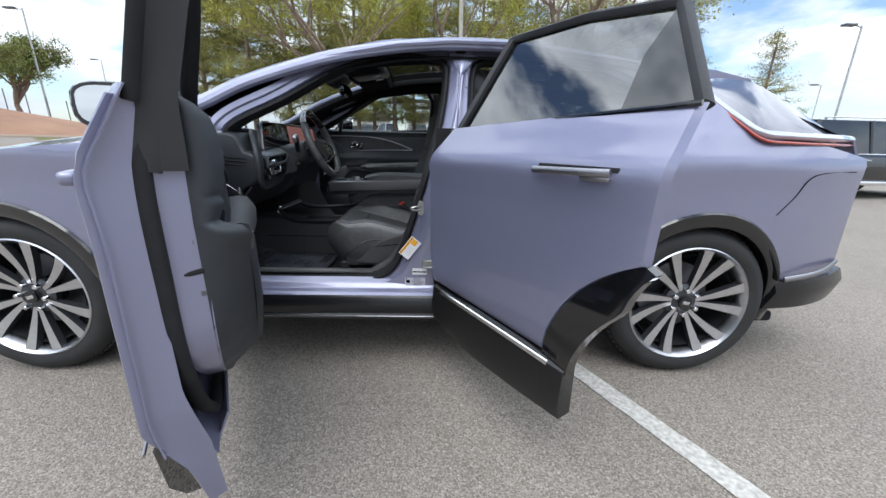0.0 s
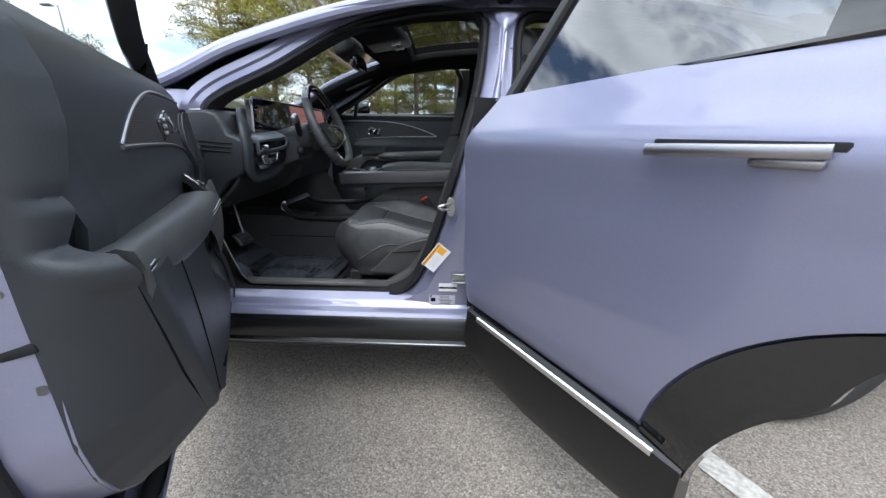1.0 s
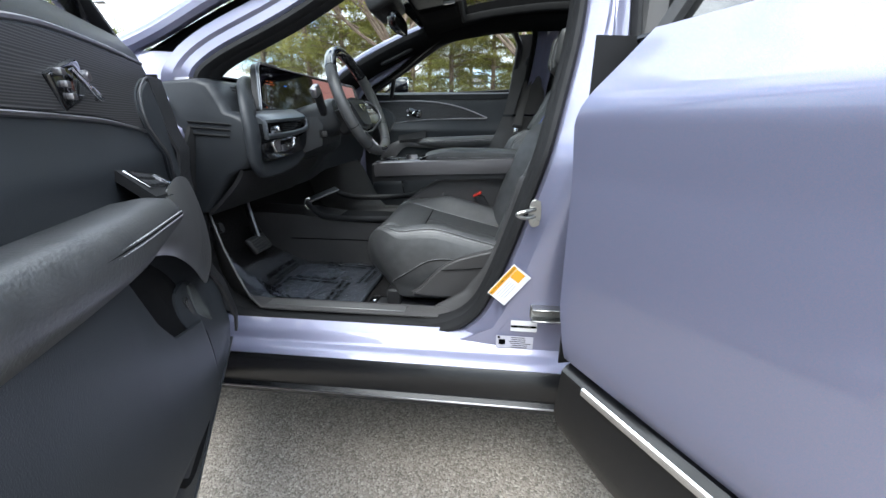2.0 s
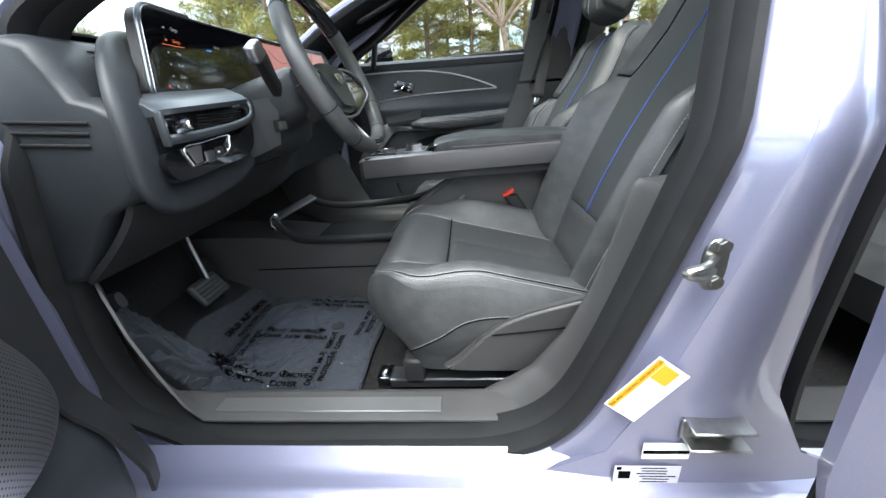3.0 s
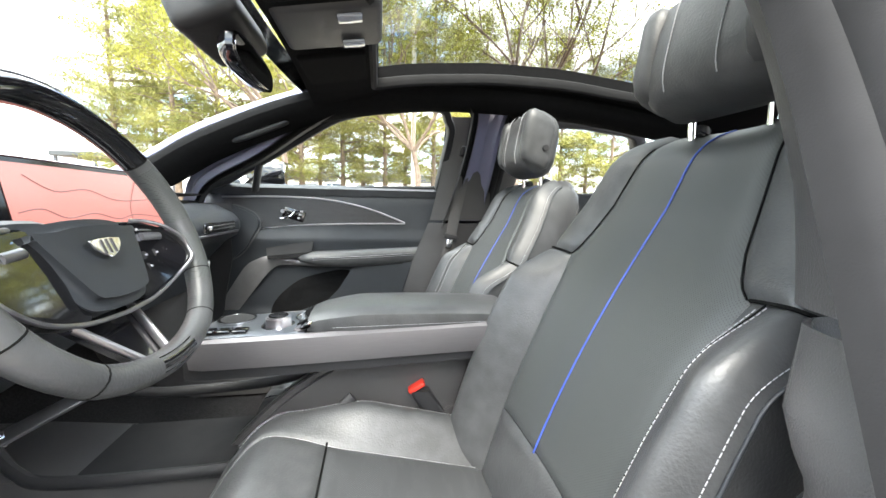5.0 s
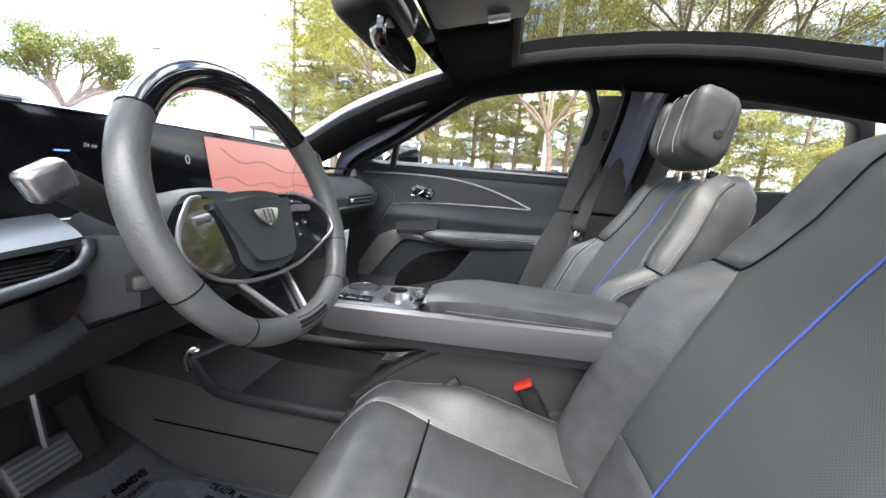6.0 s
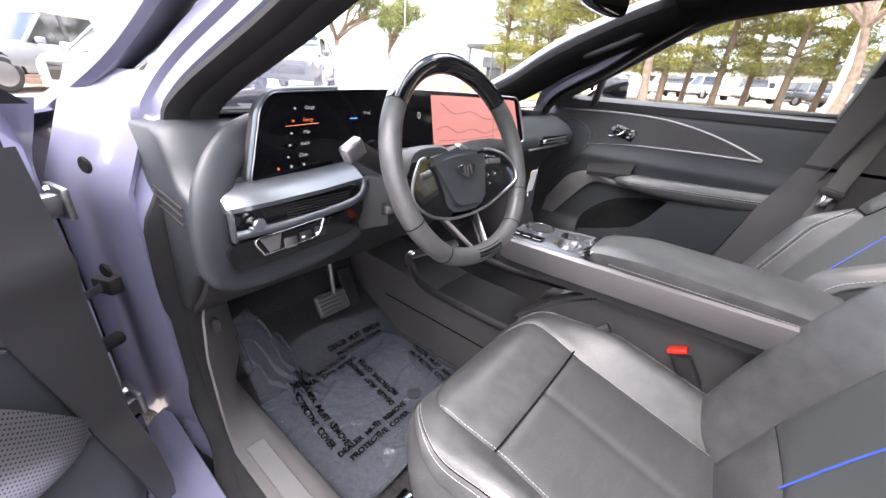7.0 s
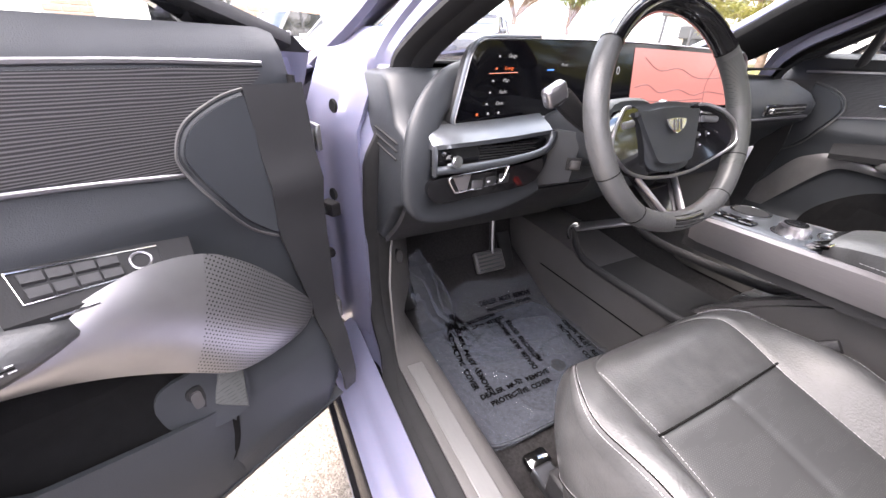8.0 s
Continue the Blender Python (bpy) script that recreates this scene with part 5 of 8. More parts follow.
    def pillar_band(z0, z1, proud):
        zs = [z for z in sorted({*[q for q, _ in FREE], *np.linspace(0.43, 1.48, 60)}) if z0 <= z <= z1]

        def f(u, v):
            k = v * (len(zs) - 1)
            z = float(np.interp(k, range(len(zs)), zs))
            xs, xf = lerp_table(SEAL, z), lerp_table(FREE, z)
            dy = max(0.0, z - 0.95) * 0.5 + proud
            if m:
                return (xs - 0.095 + 0.34 * u, Y(1.965 + 0.020 * math.sin(math.pi * min(1, u * 1.4)) + 0.10 * max(0.0, z - 0.95) + proud), z)
            if u < 0.6:
                q = u / 0.6
                x, y = xs + (xf - xs) * q ** 1.4, 1.950 + 0.080 * math.sin(q * math.pi / 2)
            else:
                q = (u - 0.6) / 0.4
                x, y = xf + 0.16 * q ** 1.7, 2.030 + 0.012 * q ** 0.5
            return (x, Y(y + dy), z)
        bm = sheet(f, 30, (len(zs) - 1) * 1, 0.005 if m else -0.005)
        return bm
    part("pillar_trim", pillar_band(0.42, 1.046, 0.0), PLASTIC_GREY, car, "grained grey lower pillar trim with a belt recess")
    part("pillar_trim", pillar_band(1.046, 1.485, 0.006), PLASTIC_GREY, car, "smooth upper pillar trim")
    # black sheet behind the trim, the belt recess's shade put into its colour
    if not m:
        part("belt_recess_shade", sheet(lambda u, v: (lerp_table(FREE, 0.45 + 0.95 * v) + 0.06 + 0.16 * u, Y(2.052 + max(0.0, 0.45 + 0.95 * v - 0.95) * 0.5), 0.45 + 0.95 * v), 4, 16, 0.004), RUBBER, car)
    # upper pillar and roof side trim
    rail_in = curve([(-1.42, Y(2.01 if m else 1.975), 1.09), (-1.10, Y(2.075 if m else 2.040), 1.195), (-0.86, Y(2.125 if m else 2.100), 1.318), (-0.52, Y(2.185), 1.443), (-0.18, Y(2.215), 1.497), (0.12, Y(2.22), 1.508), (0.50, Y(2.22), 1.49), (0.95, Y(2.22), 1.43)], 8)
    part("roof_side_trim", sweep(rail_in, oval(0.066 if m else 0.034, 0.032 if m else 0.020, 14, 2.6), (0, 0.5 if m else -0.5, 1)), LINER, car)
    # cloth cover from the pillar trim out to the windscreen's edge
    part("pillar_cover", sheet(lambda u, v: rail_in[int(round(u * 24))].lerp(Vector(screen_pt(1 if m else 0, max(0.0, min(1.0, (rail_in[int(round(u * 24))].x + 1.40) / 0.90)))) + Vector((0.01, 0, -0.014)), v), 24, 6, 0.003), LINER, car)
    # grab handle on the pillar
    g0, g1 = Vector((-0.80, Y(2.135), 1.335)), Vector((-0.60, Y(2.165), 1.410))
    off = Vector((0.02, -0.032 if m else 0.032, -0.012))
    part("grab_handle", sweep(curve([g0, g0 + off * 0.8 + (g1 - g0) * 0.10, g0 + off + (g1 - g0) * 0.5, g1 + off * 0.8 - (g1 - g0) * 0.10, g1], 6), oval(0.012, 0.010, 10)), PLASTIC, car)
    # seat belt
    anchor = Vector((0.145, Y(2.085), 1.355))
    dx = 0.0 if m else 0.055
    belt = [anchor + Vector((dx * 0.5, 0.03 if not m else -0.03, 0)), Vector((0.09 + dx, Y(2.05), 1.17)), Vector((0.03 + dx, Y(2.035), 0.95)), Vector((-0.02 + dx, Y(2.03), 0.62)), Vector((-0.02 + dx, Y(2.04), 0.47))]
    if m:
        anchor = Vector((0.080, Y(2.030), 1.335))
        belt = [anchor, Vector((0.062, Y(2.026), 1.22)), Vector((0.020, Y(2.018), 0.985)), Vector((-0.020, Y(2.022), 0.75)), Vector((-0.040, Y(2.030), 0.48))]
    else:
        belt = [p + Vector((0.10, 0.02, 0)) for p in belt]
    part("belt_guide", rbox((0.075, 0.03, 0.045), anchor + Vector((0, 0.02 if not m else -0.02, 0)), 0.012, 3, (0, 15, 0)), PLASTIC, car)
    part("seat_belt", sweep(curve(belt, 8), oval(0.024, 0.0012, 8, 6.0), (0, 1, 0.001)), WEBBING, car)
    part("belt_tongue", rbox((0.060, 0.016, 0.022), (0.018 if m else 0.09, Y(2.028 if m else 2.045), 0.985), 0.006, 2, (0, 12, 0)), PLASTIC, car)
    part("tongue_plate", rbox((0.026, 0.003, 0.036), (0.012 if m else 0.083, Y(2.030 if m else 2.047), 0.955), 0.003, 2, (0, 12, 0)), CHROME, car)

# headliner with the glass roof's opening
def liner_pt(x, w):
    px, py, pz = roof_pt(x, w)
    return (px, MID + (py - MID) * 0.93, pz - 0.060)


for w0, w1 in ((-1.0, -GLASS_W), (GLASS_W, 1.0)):
    part("headliner", sheet(lambda u, v: liner_pt(-0.50 + 1.70 * u, w0 + (w1 - w0) * v), 30, 6, 0.01), LINER, car)
part("headliner", sheet(lambda u, v: liner_pt(-0.50 + (GLASS_X0 + 0.50) * u, -GLASS_W + 2 * GLASS_W * v), 8, 12, 0.01), LINER, car)
part("headliner", sheet(lambda u, v: liner_pt(GLASS_X1 + (1.22 - GLASS_X1) * u, -GLASS_W + 2 * GLASS_W * v), 8, 12, 0.01), LINER, car)
hem = [Vector(liner_pt(x, w)) for x, w in [(GLASS_X0, w) for w in np.linspace(-GLASS_W, GLASS_W, 12)] + [(x, GLASS_W) for x in np.linspace(GLASS_X0, GLASS_X1, 14)] + [(GLASS_X1, w) for w in np.linspace(GLASS_W, -GLASS_W, 12)] + [(x, -GLASS_W) for x in np.linspace(GLASS_X1, GLASS_X0, 14)]]
part("roof_glass_hem", sweep(hem, oval(0.012, 0.018, 8), closed=True), RUBBER, car)
g_mid = (GLASS_X0 + GLASS_X1) / 2
hem_up = [Vector(roof_pt(g_mid + (p.x - g_mid) * 0.975, 0.965 * (p.y - MID) / 0.93 / (0.64 - 0.10 * max(0.0, (p.x - 0.5)) ** 1.2))) for p in hem]
verts_h = [tuple(p + Vector((0, 0, 0.0))) for p in hem] + [tuple(p - Vector((0, 0, 0.004))) for p in hem_up]
nh = len(hem)
part("roof_glass_reveal", from_faces(verts_h, [(i, (i + 1) % nh, nh + (i + 1) % nh, nh + i) for i in range(nh)]), LINER, car)
# overhead console, visors, mirror
oh = group_part("overhead_console", car)
part("shell", rbox((0.22, 0.20, 0.040), (-0.385, MID, 1.508), 0.018, 3, (0, -9, 0)), PLASTIC_GREY, oh)
for s in (-1, 1):
    part("reading_lamp", rbox((0.05, 0.035, 0.008), (-0.34, MID + s * 0.06, 1.490), 0.004, 2, (0, -9, 0)), CLEAR_LENS, oh)
part("sensor_box", rbox((0.12, 0.22, 0.07), (-0.60, MID, 1.475), 0.02, 3, (0, -22, 0)), PLASTIC, oh)
for s in (-1, 1):
    part("sun_visor", rbox((0.17, 0.40, 0.018), (-0.40, MID + s * 0.33, 1.490), 0.008, 3, (0, -10, 0)), LINER, car)
rvm = group_part("inside_mirror", car)
part("mirror_shell", loft([[(-0.55 + dx, MID + a * k, 1.405 + b * k) for a, b in oval(0.125, 0.034, 20, 3.0)] for dx, k in ((-0.03, 0.5), (-0.02, 0.85), (0.0, 1.0), (0.012, 1.0))]), GLOSS, rvm)
part("mirror_pane", prism([(MID + a, 1.405 + b) for a, b in oval(0.118, 0.028, 24, 3.0)], 0.002, lambda a, b, c: (-0.537 + c, a, b)), MIRROR, rvm)
part("mirror_arm", sweep([(-0.60, MID, 1.47), (-0.57, MID, 1.42)], oval(0.012, 0.012, 8)), PLASTIC, rvm)

# ---------------------------------------------------------------- dashboard
dash = group_part("dashboard", car)
PROFILE = [(-1.46, 1.060), (-1.25, 1.105), (-1.05, 1.128), (-0.94, 1.132), (-0.905, 1.120), (-0.885, 1.080), (-0.870, 1.045), (-0.835, 1.035), (-0.815, 1.020), (-0.812, 0.960), (-0.815, 0.920),
           (-0.835, 0.895), (-0.89, 0.870), (-0.955, 0.800), (-0.985, 0.755), (-1.05, 0.745), (-1.30, 0.76)]
PASS = [(-1.46, 1.060), (-1.25, 1.105), (-1.10, 1.120), (-1.00, 1.118), (-0.92, 1.105), (-0.86, 1.075), (-0.835, 1.045), (-0.835, 1.015), (-0.85, 0.985), (-0.88, 0.970), (-0.90, 0.955),
        (-0.92, 0.93), (-0.95, 0.90), (-0.985, 0.83), (-1.00, 0.78), (-1.05, 0.765), (-1.30, 0.76)]


def dash_ring(y):
    k = min(1, max(0, (y - 2.62) / 0.22))
    e = min(1.0, max(0.0, (1.995 - y) / 0.04)) if y < MID else min(1.0, max(0.0, (y - far(1.995)) / 0.04))
    ring = []
    for (xa, za), (xb, zb) in zip(PROFILE, PASS):
        x, z = xa + (xb - xa) * k, za + (zb - za) * k
        if e:
            q = 1 - math.sqrt(max(0.0, 1 - e * e))
            x += (-1.15 - x) * 0.05 * q
            z += (0.93 - z) * 0.07 * q
        ring.append((x, y, z))
    return ring


ys = [1.955, 1.957, 1.962, 1.970, 1.980, 1.990, 2.00] + list(np.linspace(2.05, far(2.05), 30)) + [far(v) for v in (2.00, 1.985, 1.970, 1.960, 1.955)]
part("dash_body", loft([[Vector(p) for p in dash_ring(y)] for y in ys]), SOFT, dash, smooth=50)
part("dash_top_pad", sheet(lambda u, v: (-1.44 + 0.50 * v - 0.0, 2.02 + 1.38 * u, 1.068 + 0.066 * v ** 0.7 + 0.006), 30, 10, 0.004), PLASTIC, dash)
part("defrost_vent", rbox((0.05, 0.26, 0.006), (-1.17, 2.33, 1.128), 0.002, 1, (0, 8, 0)), RUBBER, dash)
part("defrost_vent", rbox((0.03, 0.30, 0.006), (-1.02, 2.22, 1.140), 0.002, 1, (0, 3, 6)), RUBBER, dash)
# brow that frames the screen's outer end
brow = curve([(-0.955, 2.30, 1.108), (-0.905, 2.16, 1.118), (-0.868, 2.075, 1.108), (-0.838, 2.025, 1.080), (-0.816, 1.993, 1.040), (-0.806, 1.979, 0.995), (-0.806, 1.976, 0.950), (-0.812, 1.982, 0.912), (-0.826, 2.02, 0.890), (-0.830, 2.10, 0.887), (-0.824, 2.19, 0.900), (-0.818, 2.25, 0.925)], 8)
part("dash_frame", sweep([p - Vector((0.008, 0, 0)) for p in brow], [(u + 0.006, v) for u, v in oval(0.028, 0.014, 18, 2.6)], (1, 0, 0.2)), SOFT, dash, smooth=60)
part("tweeter_cap", rbox((0.05, 0.03, 0.045), (-0.995, 1.985, 1.112), 0.006, 2), SATIN, dash)
part("side_vent", prism(panel([(2.03, 1.105), (2.06, 1.118), (2.13, 1.120), (2.12, 1.104), (2.06, 1.092)], None, 5), 0.006, lambda a, b, c: (-0.905 + 0.6 * (1.10 - b) + c, a, b)), RUBBER, dash)
for k in range(3):
    part("vent_blade", rbox((0.006, 0.085, 0.003), (-0.902 + 0.004 * k, 2.08, 1.112 - 0.008 * k), 0.001, 1), PLASTIC_GREY, dash)
for k, z in enumerate((1.035, 1.020, 1.003)):
    part("end_vent_slot", rbox((0.13 - 0.01 * k, 0.004, 0.005), (-0.925, 1.953, z - 0.02), 0.0015, 1, (0, 4, 0)), RUBBER, dash)

# wide curved screen
SCR_H = 0.138


def scr(u, v, lift=0.0):
    """The display surface: it bows back in its middle, and both ends slant in towards the top."""
    y0, y1 = 2.043 + 0.046 * v, 2.972 - 0.050 * v
    x = -0.822 - 0.052 * math.sin(math.pi * u) ** 0.8
    return Vector((x - 0.018 * v + lift, y0 + (y1 - y0) * u, 1.044 + SCR_H * v + 0.010 * math.sin(math.pi * u) * v))


def scr_ends(v, inset):
    """Left and right limit in u of the rounded outline at the height v."""
    w, h = 0.90, v * SCR_H

    def corner(r, d):
        return r - math.sqrt(max(0.0, r * r - max(0.0, r - d) ** 2))
    left = corner(0.034, SCR_H - h) + corner(0.012, h) + inset
    right = corner(0.020, SCR_H - h) + corner(0.014, h) + inset
    return left / w, 1 - right / w


def scr_face(u, v, lift, inset=0.0):
    vv = inset / SCR_H + (1 - 2 * inset / SCR_H) * v
    a, b = scr_ends(v, inset)
    return scr(a + (b - a) * u, vv, lift)


VS = [0.5 - 0.5 * math.cos(math.pi * k / 24) for k in range(25)]
panelscr = group_part("display", car, "wide curved dashboard display, switched on")
part("screen_pane", sheet(lambda u, v: scr_face(u, 0.5 - 0.5 * math.cos(math.pi * v), 0.0012, 0.002), 60, 24), SCREEN, panelscr, "black glass display pane", smooth=60)
part("screen_back", sheet(lambda u, v: scr_face(u, 0.5 - 0.5 * math.cos(math.pi * v), -0.004), 60, 24, 0.016), PLASTIC, panelscr, smooth=60)
frame_path = [scr_face(0, v, 0.0) for v in VS] + [scr_face(k / 40, 1.0, 0.0) for k in range(1, 40)] + [scr_face(1, v, 0.0) for v in VS[::-1]] + [scr_face(1 - k / 40, 0.0, 0.0) for k in range(1, 40)]
part("screen_bezel", sweep(frame_path, oval(0.0022, 0.0055, 8), (1, 0, 0), closed=True), SATIN, panelscr)
part("screen_edge", sweep([scr_face(0, v, 0.0015) + Vector((0, -0.003, 0.0015)) for v in VS[1:]] + [scr_face(k / 40, 1.0, 0.0015) + Vector((0, 0, 0.003)) for k in range(1, 8)], oval(0.0040, 0.0040, 8), (1, 0, 0)), DASH_METAL, panelscr, "bright rounded screen edge")
MAP_ROSE, MAP_LINE = lit("map_rose", (0.42, 0.17, 0.155), 0.28), lit("map_lines", (0.20, 0.09, 0.09), 0.25)
part("map_view", sheet(lambda u, v: scr(0.556 + 0.420 * u, 0.07 + 0.86 * v, 0.0025), 14, 4), MAP_ROSE, panelscr, "rose-tinted navigation map")
for k, pts in enumerate([[(0.57, 0.36), (0.62, 0.40), (0.67, 0.28), (0.74, 0.33), (0.80, 0.24), (0.86, 0.30), (0.96, 0.22)], [(0.60, 0.80), (0.66, 0.62), (0.74, 0.66), (0.82, 0.52), (0.96, 0.58)], [(0.84, 0.10), (0.85, 0.45), (0.90, 0.90)], [(0.58, 0.16), (0.70, 0.14), (0.84, 0.18)]]):
    part("map_road", sweep([scr(p.x, p.y, 0.0035) for p in curve([(a, b, 0) for a, b in pts], 6)], oval(0.0012, 0.0006, 6), (1, 0, 0)), MAP_LINE, panelscr)
WHITE_GLOW, ORANGE_GLOW, BLUE_GLOW = lit("white_pixels", (0.55, 0.58, 0.62), 0.12), lit("orange_pixels", (0.75, 0.16, 0.05), 0.18), lit("blue_pixels", (0.05, 0.22, 0.75), 0.4)


def on_screen(u, v, text, size, material):
    p, q = scr(u, v, 0.003), scr(u + 0.01, v, 0.003)
    e, up = (q - p).normalized(), (scr(u, v + 0.1) - scr(u, v)).normalized()
    m3 = Matrix((e, up, e.cross(up))).transposed().to_4x4()
    words(text, size, Matrix.Translation(p) @ m3, material, panelscr, "screen_text", 0.0001)


for v, t, mm in ((0.80, "Gauge", WHITE_GLOW), (0.655, "Energy", ORANGE_GLOW), (0.51, "Map", WHITE_GLOW), (0.37, "Assist", WHITE_GLOW), (0.23, "Clean", WHITE_GLOW)):
    on_screen(0.112 + 0.016 * v, v, t, 0.0088, mm)
    part("screen_icon", rbox((0.0006, 0.0045, 0.0032), scr(0.076 + 0.012 * v, v, 0.003), 0.0012, 1), mm, panelscr)
part("screen_line", sweep([scr(0.066 + 0.085 * t, 0.60, 0.003) for t in np.linspace(0, 1, 6)], oval(0.0006, 0.0006, 4), (1, 0, 0)), ORANGE_GLOW, panelscr)
part("screen_line", sweep([scr(0.245 + 0.022 * t, 0.62, 0.003) for t in np.linspace(0, 1, 4)], oval(0.001, 0.0008, 4), (1, 0, 0)), BLUE_GLOW, panelscr)
on_screen(0.300, 0.68, "74 mi", 0.0085, WHITE_GLOW)
on_screen(0.500, 0.60, "0", 0.024, WHITE_GLOW)
for k in range(3):
    part("screen_icon", rbox((0.0006, 0.0045, 0.0045), scr(0.058 + 0.030 * k, 0.11, 0.003), 0.0015, 1), ORANGE_GLOW if k == 0 else WHITE_GLOW, panelscr)

# metal shelf, vent slot, roller, lower bar and light switches left of the wheel
shelf = group_part("dash_trim", car, "brushed metal dash trim with dark inlay")
part("shelf", loft([[(x0 + a, y, z0 + b) for a, b in ((-0.055, 0.026), (-0.044, 0.028), (-0.010, 0.012), (0.0, 0.004), (-0.002, -0.004), (-0.055, -0.004))] for y, x0, z0 in ((1.990, -0.790, 1.016), (2.00, -0.782, 1.018), (2.06, -0.776, 1.021), (2.15, -0.776, 1.025), (2.245, -0.784, 1.030))]), DASH_METAL, shelf, "blue-grey satin ledge")
part("slot", rbox((0.030, 0.252, 0.040), (-0.806, 2.118, 0.998), 0.006, 2), GLOSS, shelf)
for k in range(6):
    part("slot_blade", rbox((0.012, 0.13, 0.002), (-0.794, 2.15, 0.985 + 0.005 * k), 0.0006, 1), RUBBER, shelf)
part("lower_bar", sweep(curve([(-0.784, 1.990, 0.978), (-0.776, 2.06, 0.980), (-0.776, 2.16, 0.986), (-0.778, 2.225, 0.996), (-0.783, 2.248, 1.015), (-0.786, 2.250, 1.030)], 8), oval(0.0075, 0.006, 10), (1, 0, 0)), DASH_METAL, shelf)
part("shelf_end", rbox((0.014, 0.007, 0.052), (-0.784, 1.992, 0.994), 0.003, 2), DASH_METAL, shelf)
part("light_roller", cyl(0.0105, 0.030, (-0.770, 2.022, 0.996), (0, 80, 0), 24, 0.003), CHROME, shelf, "knurled chrome roller")
part("switch_field", prism(panel([(1.99, 0.958), (2.10, 0.962), (2.20, 0.972), (2.246, 0.985), (2.235, 0.945), (2.20, 0.925), (2.10, 0.918), (2.00, 0.915)], None, 5), 0.012, lambda a, b, c: (-0.801 + c, a, b)), GLOSS, shelf, "gloss black switch field")
ring_p = [(-0.788, y, z) for y, z in ((2.026, 0.962), (2.08, 0.966), (2.145, 0.971), (2.150, 0.965), (2.134, 0.940), (2.08, 0.934), (2.042, 0.931), (2.034, 0.936))]
part("switch_ring", sweep(curve(ring_p, 6, True), oval(0.0016, 0.003, 8), (1, 0, 0), closed=True), CHROME, shelf)
part("light_panel", prism([(2.032, 0.960), (2.070, 0.963), (2.064, 0.935), (2.046, 0.933)], 0.004, lambda a, b, c: (-0.792 + c, a, b), 0.001, 1), BAND_METAL, shelf, "satin headlamp key")
for y in (2.085, 2.115, 2.145):
    part("light_switch", rbox((0.006, 0.024, 0.020), (-0.789, y, 0.942 + 0.1 * (y - 2.1)), 0.003, 2), PLASTIC if y > 2.09 else SATIN, shelf)
for k in range(2):
    part("switch_mark", rbox((0.002, 0.007, 0.004), (-0.7855, 2.108 + 0.028 * k, 0.945), 0.001, 1), WHITE_LABEL, shelf)

# knee panel and column shroud
part("knee_panel", sheet(lambda u, v: (-0.865 - 0.13 * v ** 1.3, 1.965 + 0.50 * u, 0.888 - 0.13 * v), 14, 8, 0.012), PLASTIC, dash)
col = group_part("steering_column", car)
axis = Vector((0.936, 0, 0.352))
c0 = Vector((-0.86, 2.362, 0.985))
part("shroud", loft([[c0 + axis * s + Vector((0, a * k, 0)) + Vector((-0.352, 0, 0.936)) * (b * k) for a, b in oval(0.085, 0.062, 20, 3.0)] for s, k in ((0.0, 1.15), (0.06, 1.1), (0.12, 1.0), (0.165, 0.92), (0.175, 0.80))]), SOFT, col)
part("shroud_cowl", loft([[(-0.815 - 0.01 * t, 2.235 + 0.05 * t, 0.99), (-0.80, 2.25 + 0.04 * t, 1.03), (-0.80, 2.43, 1.04), (-0.81, 2.45, 0.93), (-0.84, 2.25, 0.90)] for t in (0.0, 1.0)][:1] + [[(-0.74, 2.275, 0.985), (-0.74, 2.285, 1.035), (-0.74, 2.42, 1.04), (-0.74, 2.43, 0.95), (-0.75, 2.28, 0.935)]]), SOFT, col)
part("key_slot", rbox((0.006, 0.030, 0.026), (-0.738, 2.272, 0.975), 0.005, 2, (0, 0, -35)), RUBBER, col)
part("key_cover", rbox((0.010, 0.020, 0.018), (-0.733, 2.270, 0.975), 0.004, 2, (0, 0, -35)), PLASTIC_GREY, col)
part("stalk", sweep(curve([(-0.735, 2.285, 1.050), (-0.720, 2.235, 1.072), (-0.705, 2.19, 1.095), (-0.700, 2.17, 1.105)], 6), oval(0.017, 0.012, 12, 3.0), (1, 0, 0)), PLASTIC, col)
part("stalk_tip", rbox((0.022, 0.040, 0.032), (-0.699, 2.158, 1.108), 0.007, 3, (28, 0, 0)), SATIN, col, "satin metal stalk tip")
part("stalk", sweep(curve([(-0.745, 2.41, 1.040), (-0.742, 2.45, 1.058), (-0.740, 2.485, 1.068)], 6), oval(0.017, 0.012, 12, 3.0), (1, 0, 0)), PLASTIC, col)
part("stalk_tip", rbox((0.020, 0.04, 0.024), (-0.739, 2.500, 1.072), 0.007, 3, (-20, 0, 0)), SATIN, col, "satin metal stalk tip")

# steering wheel, built in its own plane: a to the right seen by the driver, b up the wheel, c towards the driver
sw_c = Vector((-0.6245, 2.366, 1.0755))
A3, B3, C3 = Vector((0, 1, 0)), Vector((-0.370, 0, 0.929)), Vector((0.929, 0, 0.370))
SW = lambda a, b, c=0.0: sw_c + A3 * a + B3 * b + C3 * c
wheel_s = group_part("steering_wheel", car, "leather steering wheel with a dark wood upper arc")


def rim_pt(t, r=0.184):
    """t in degrees, 90 is the top; the foot is flattened."""
    a, b = r * 1.02 * math.cos(radians(t)), r * math.sin(radians(t))
    return SW(a, b + 0.010 * max(0, -b / r - 0.8) / 0.2)


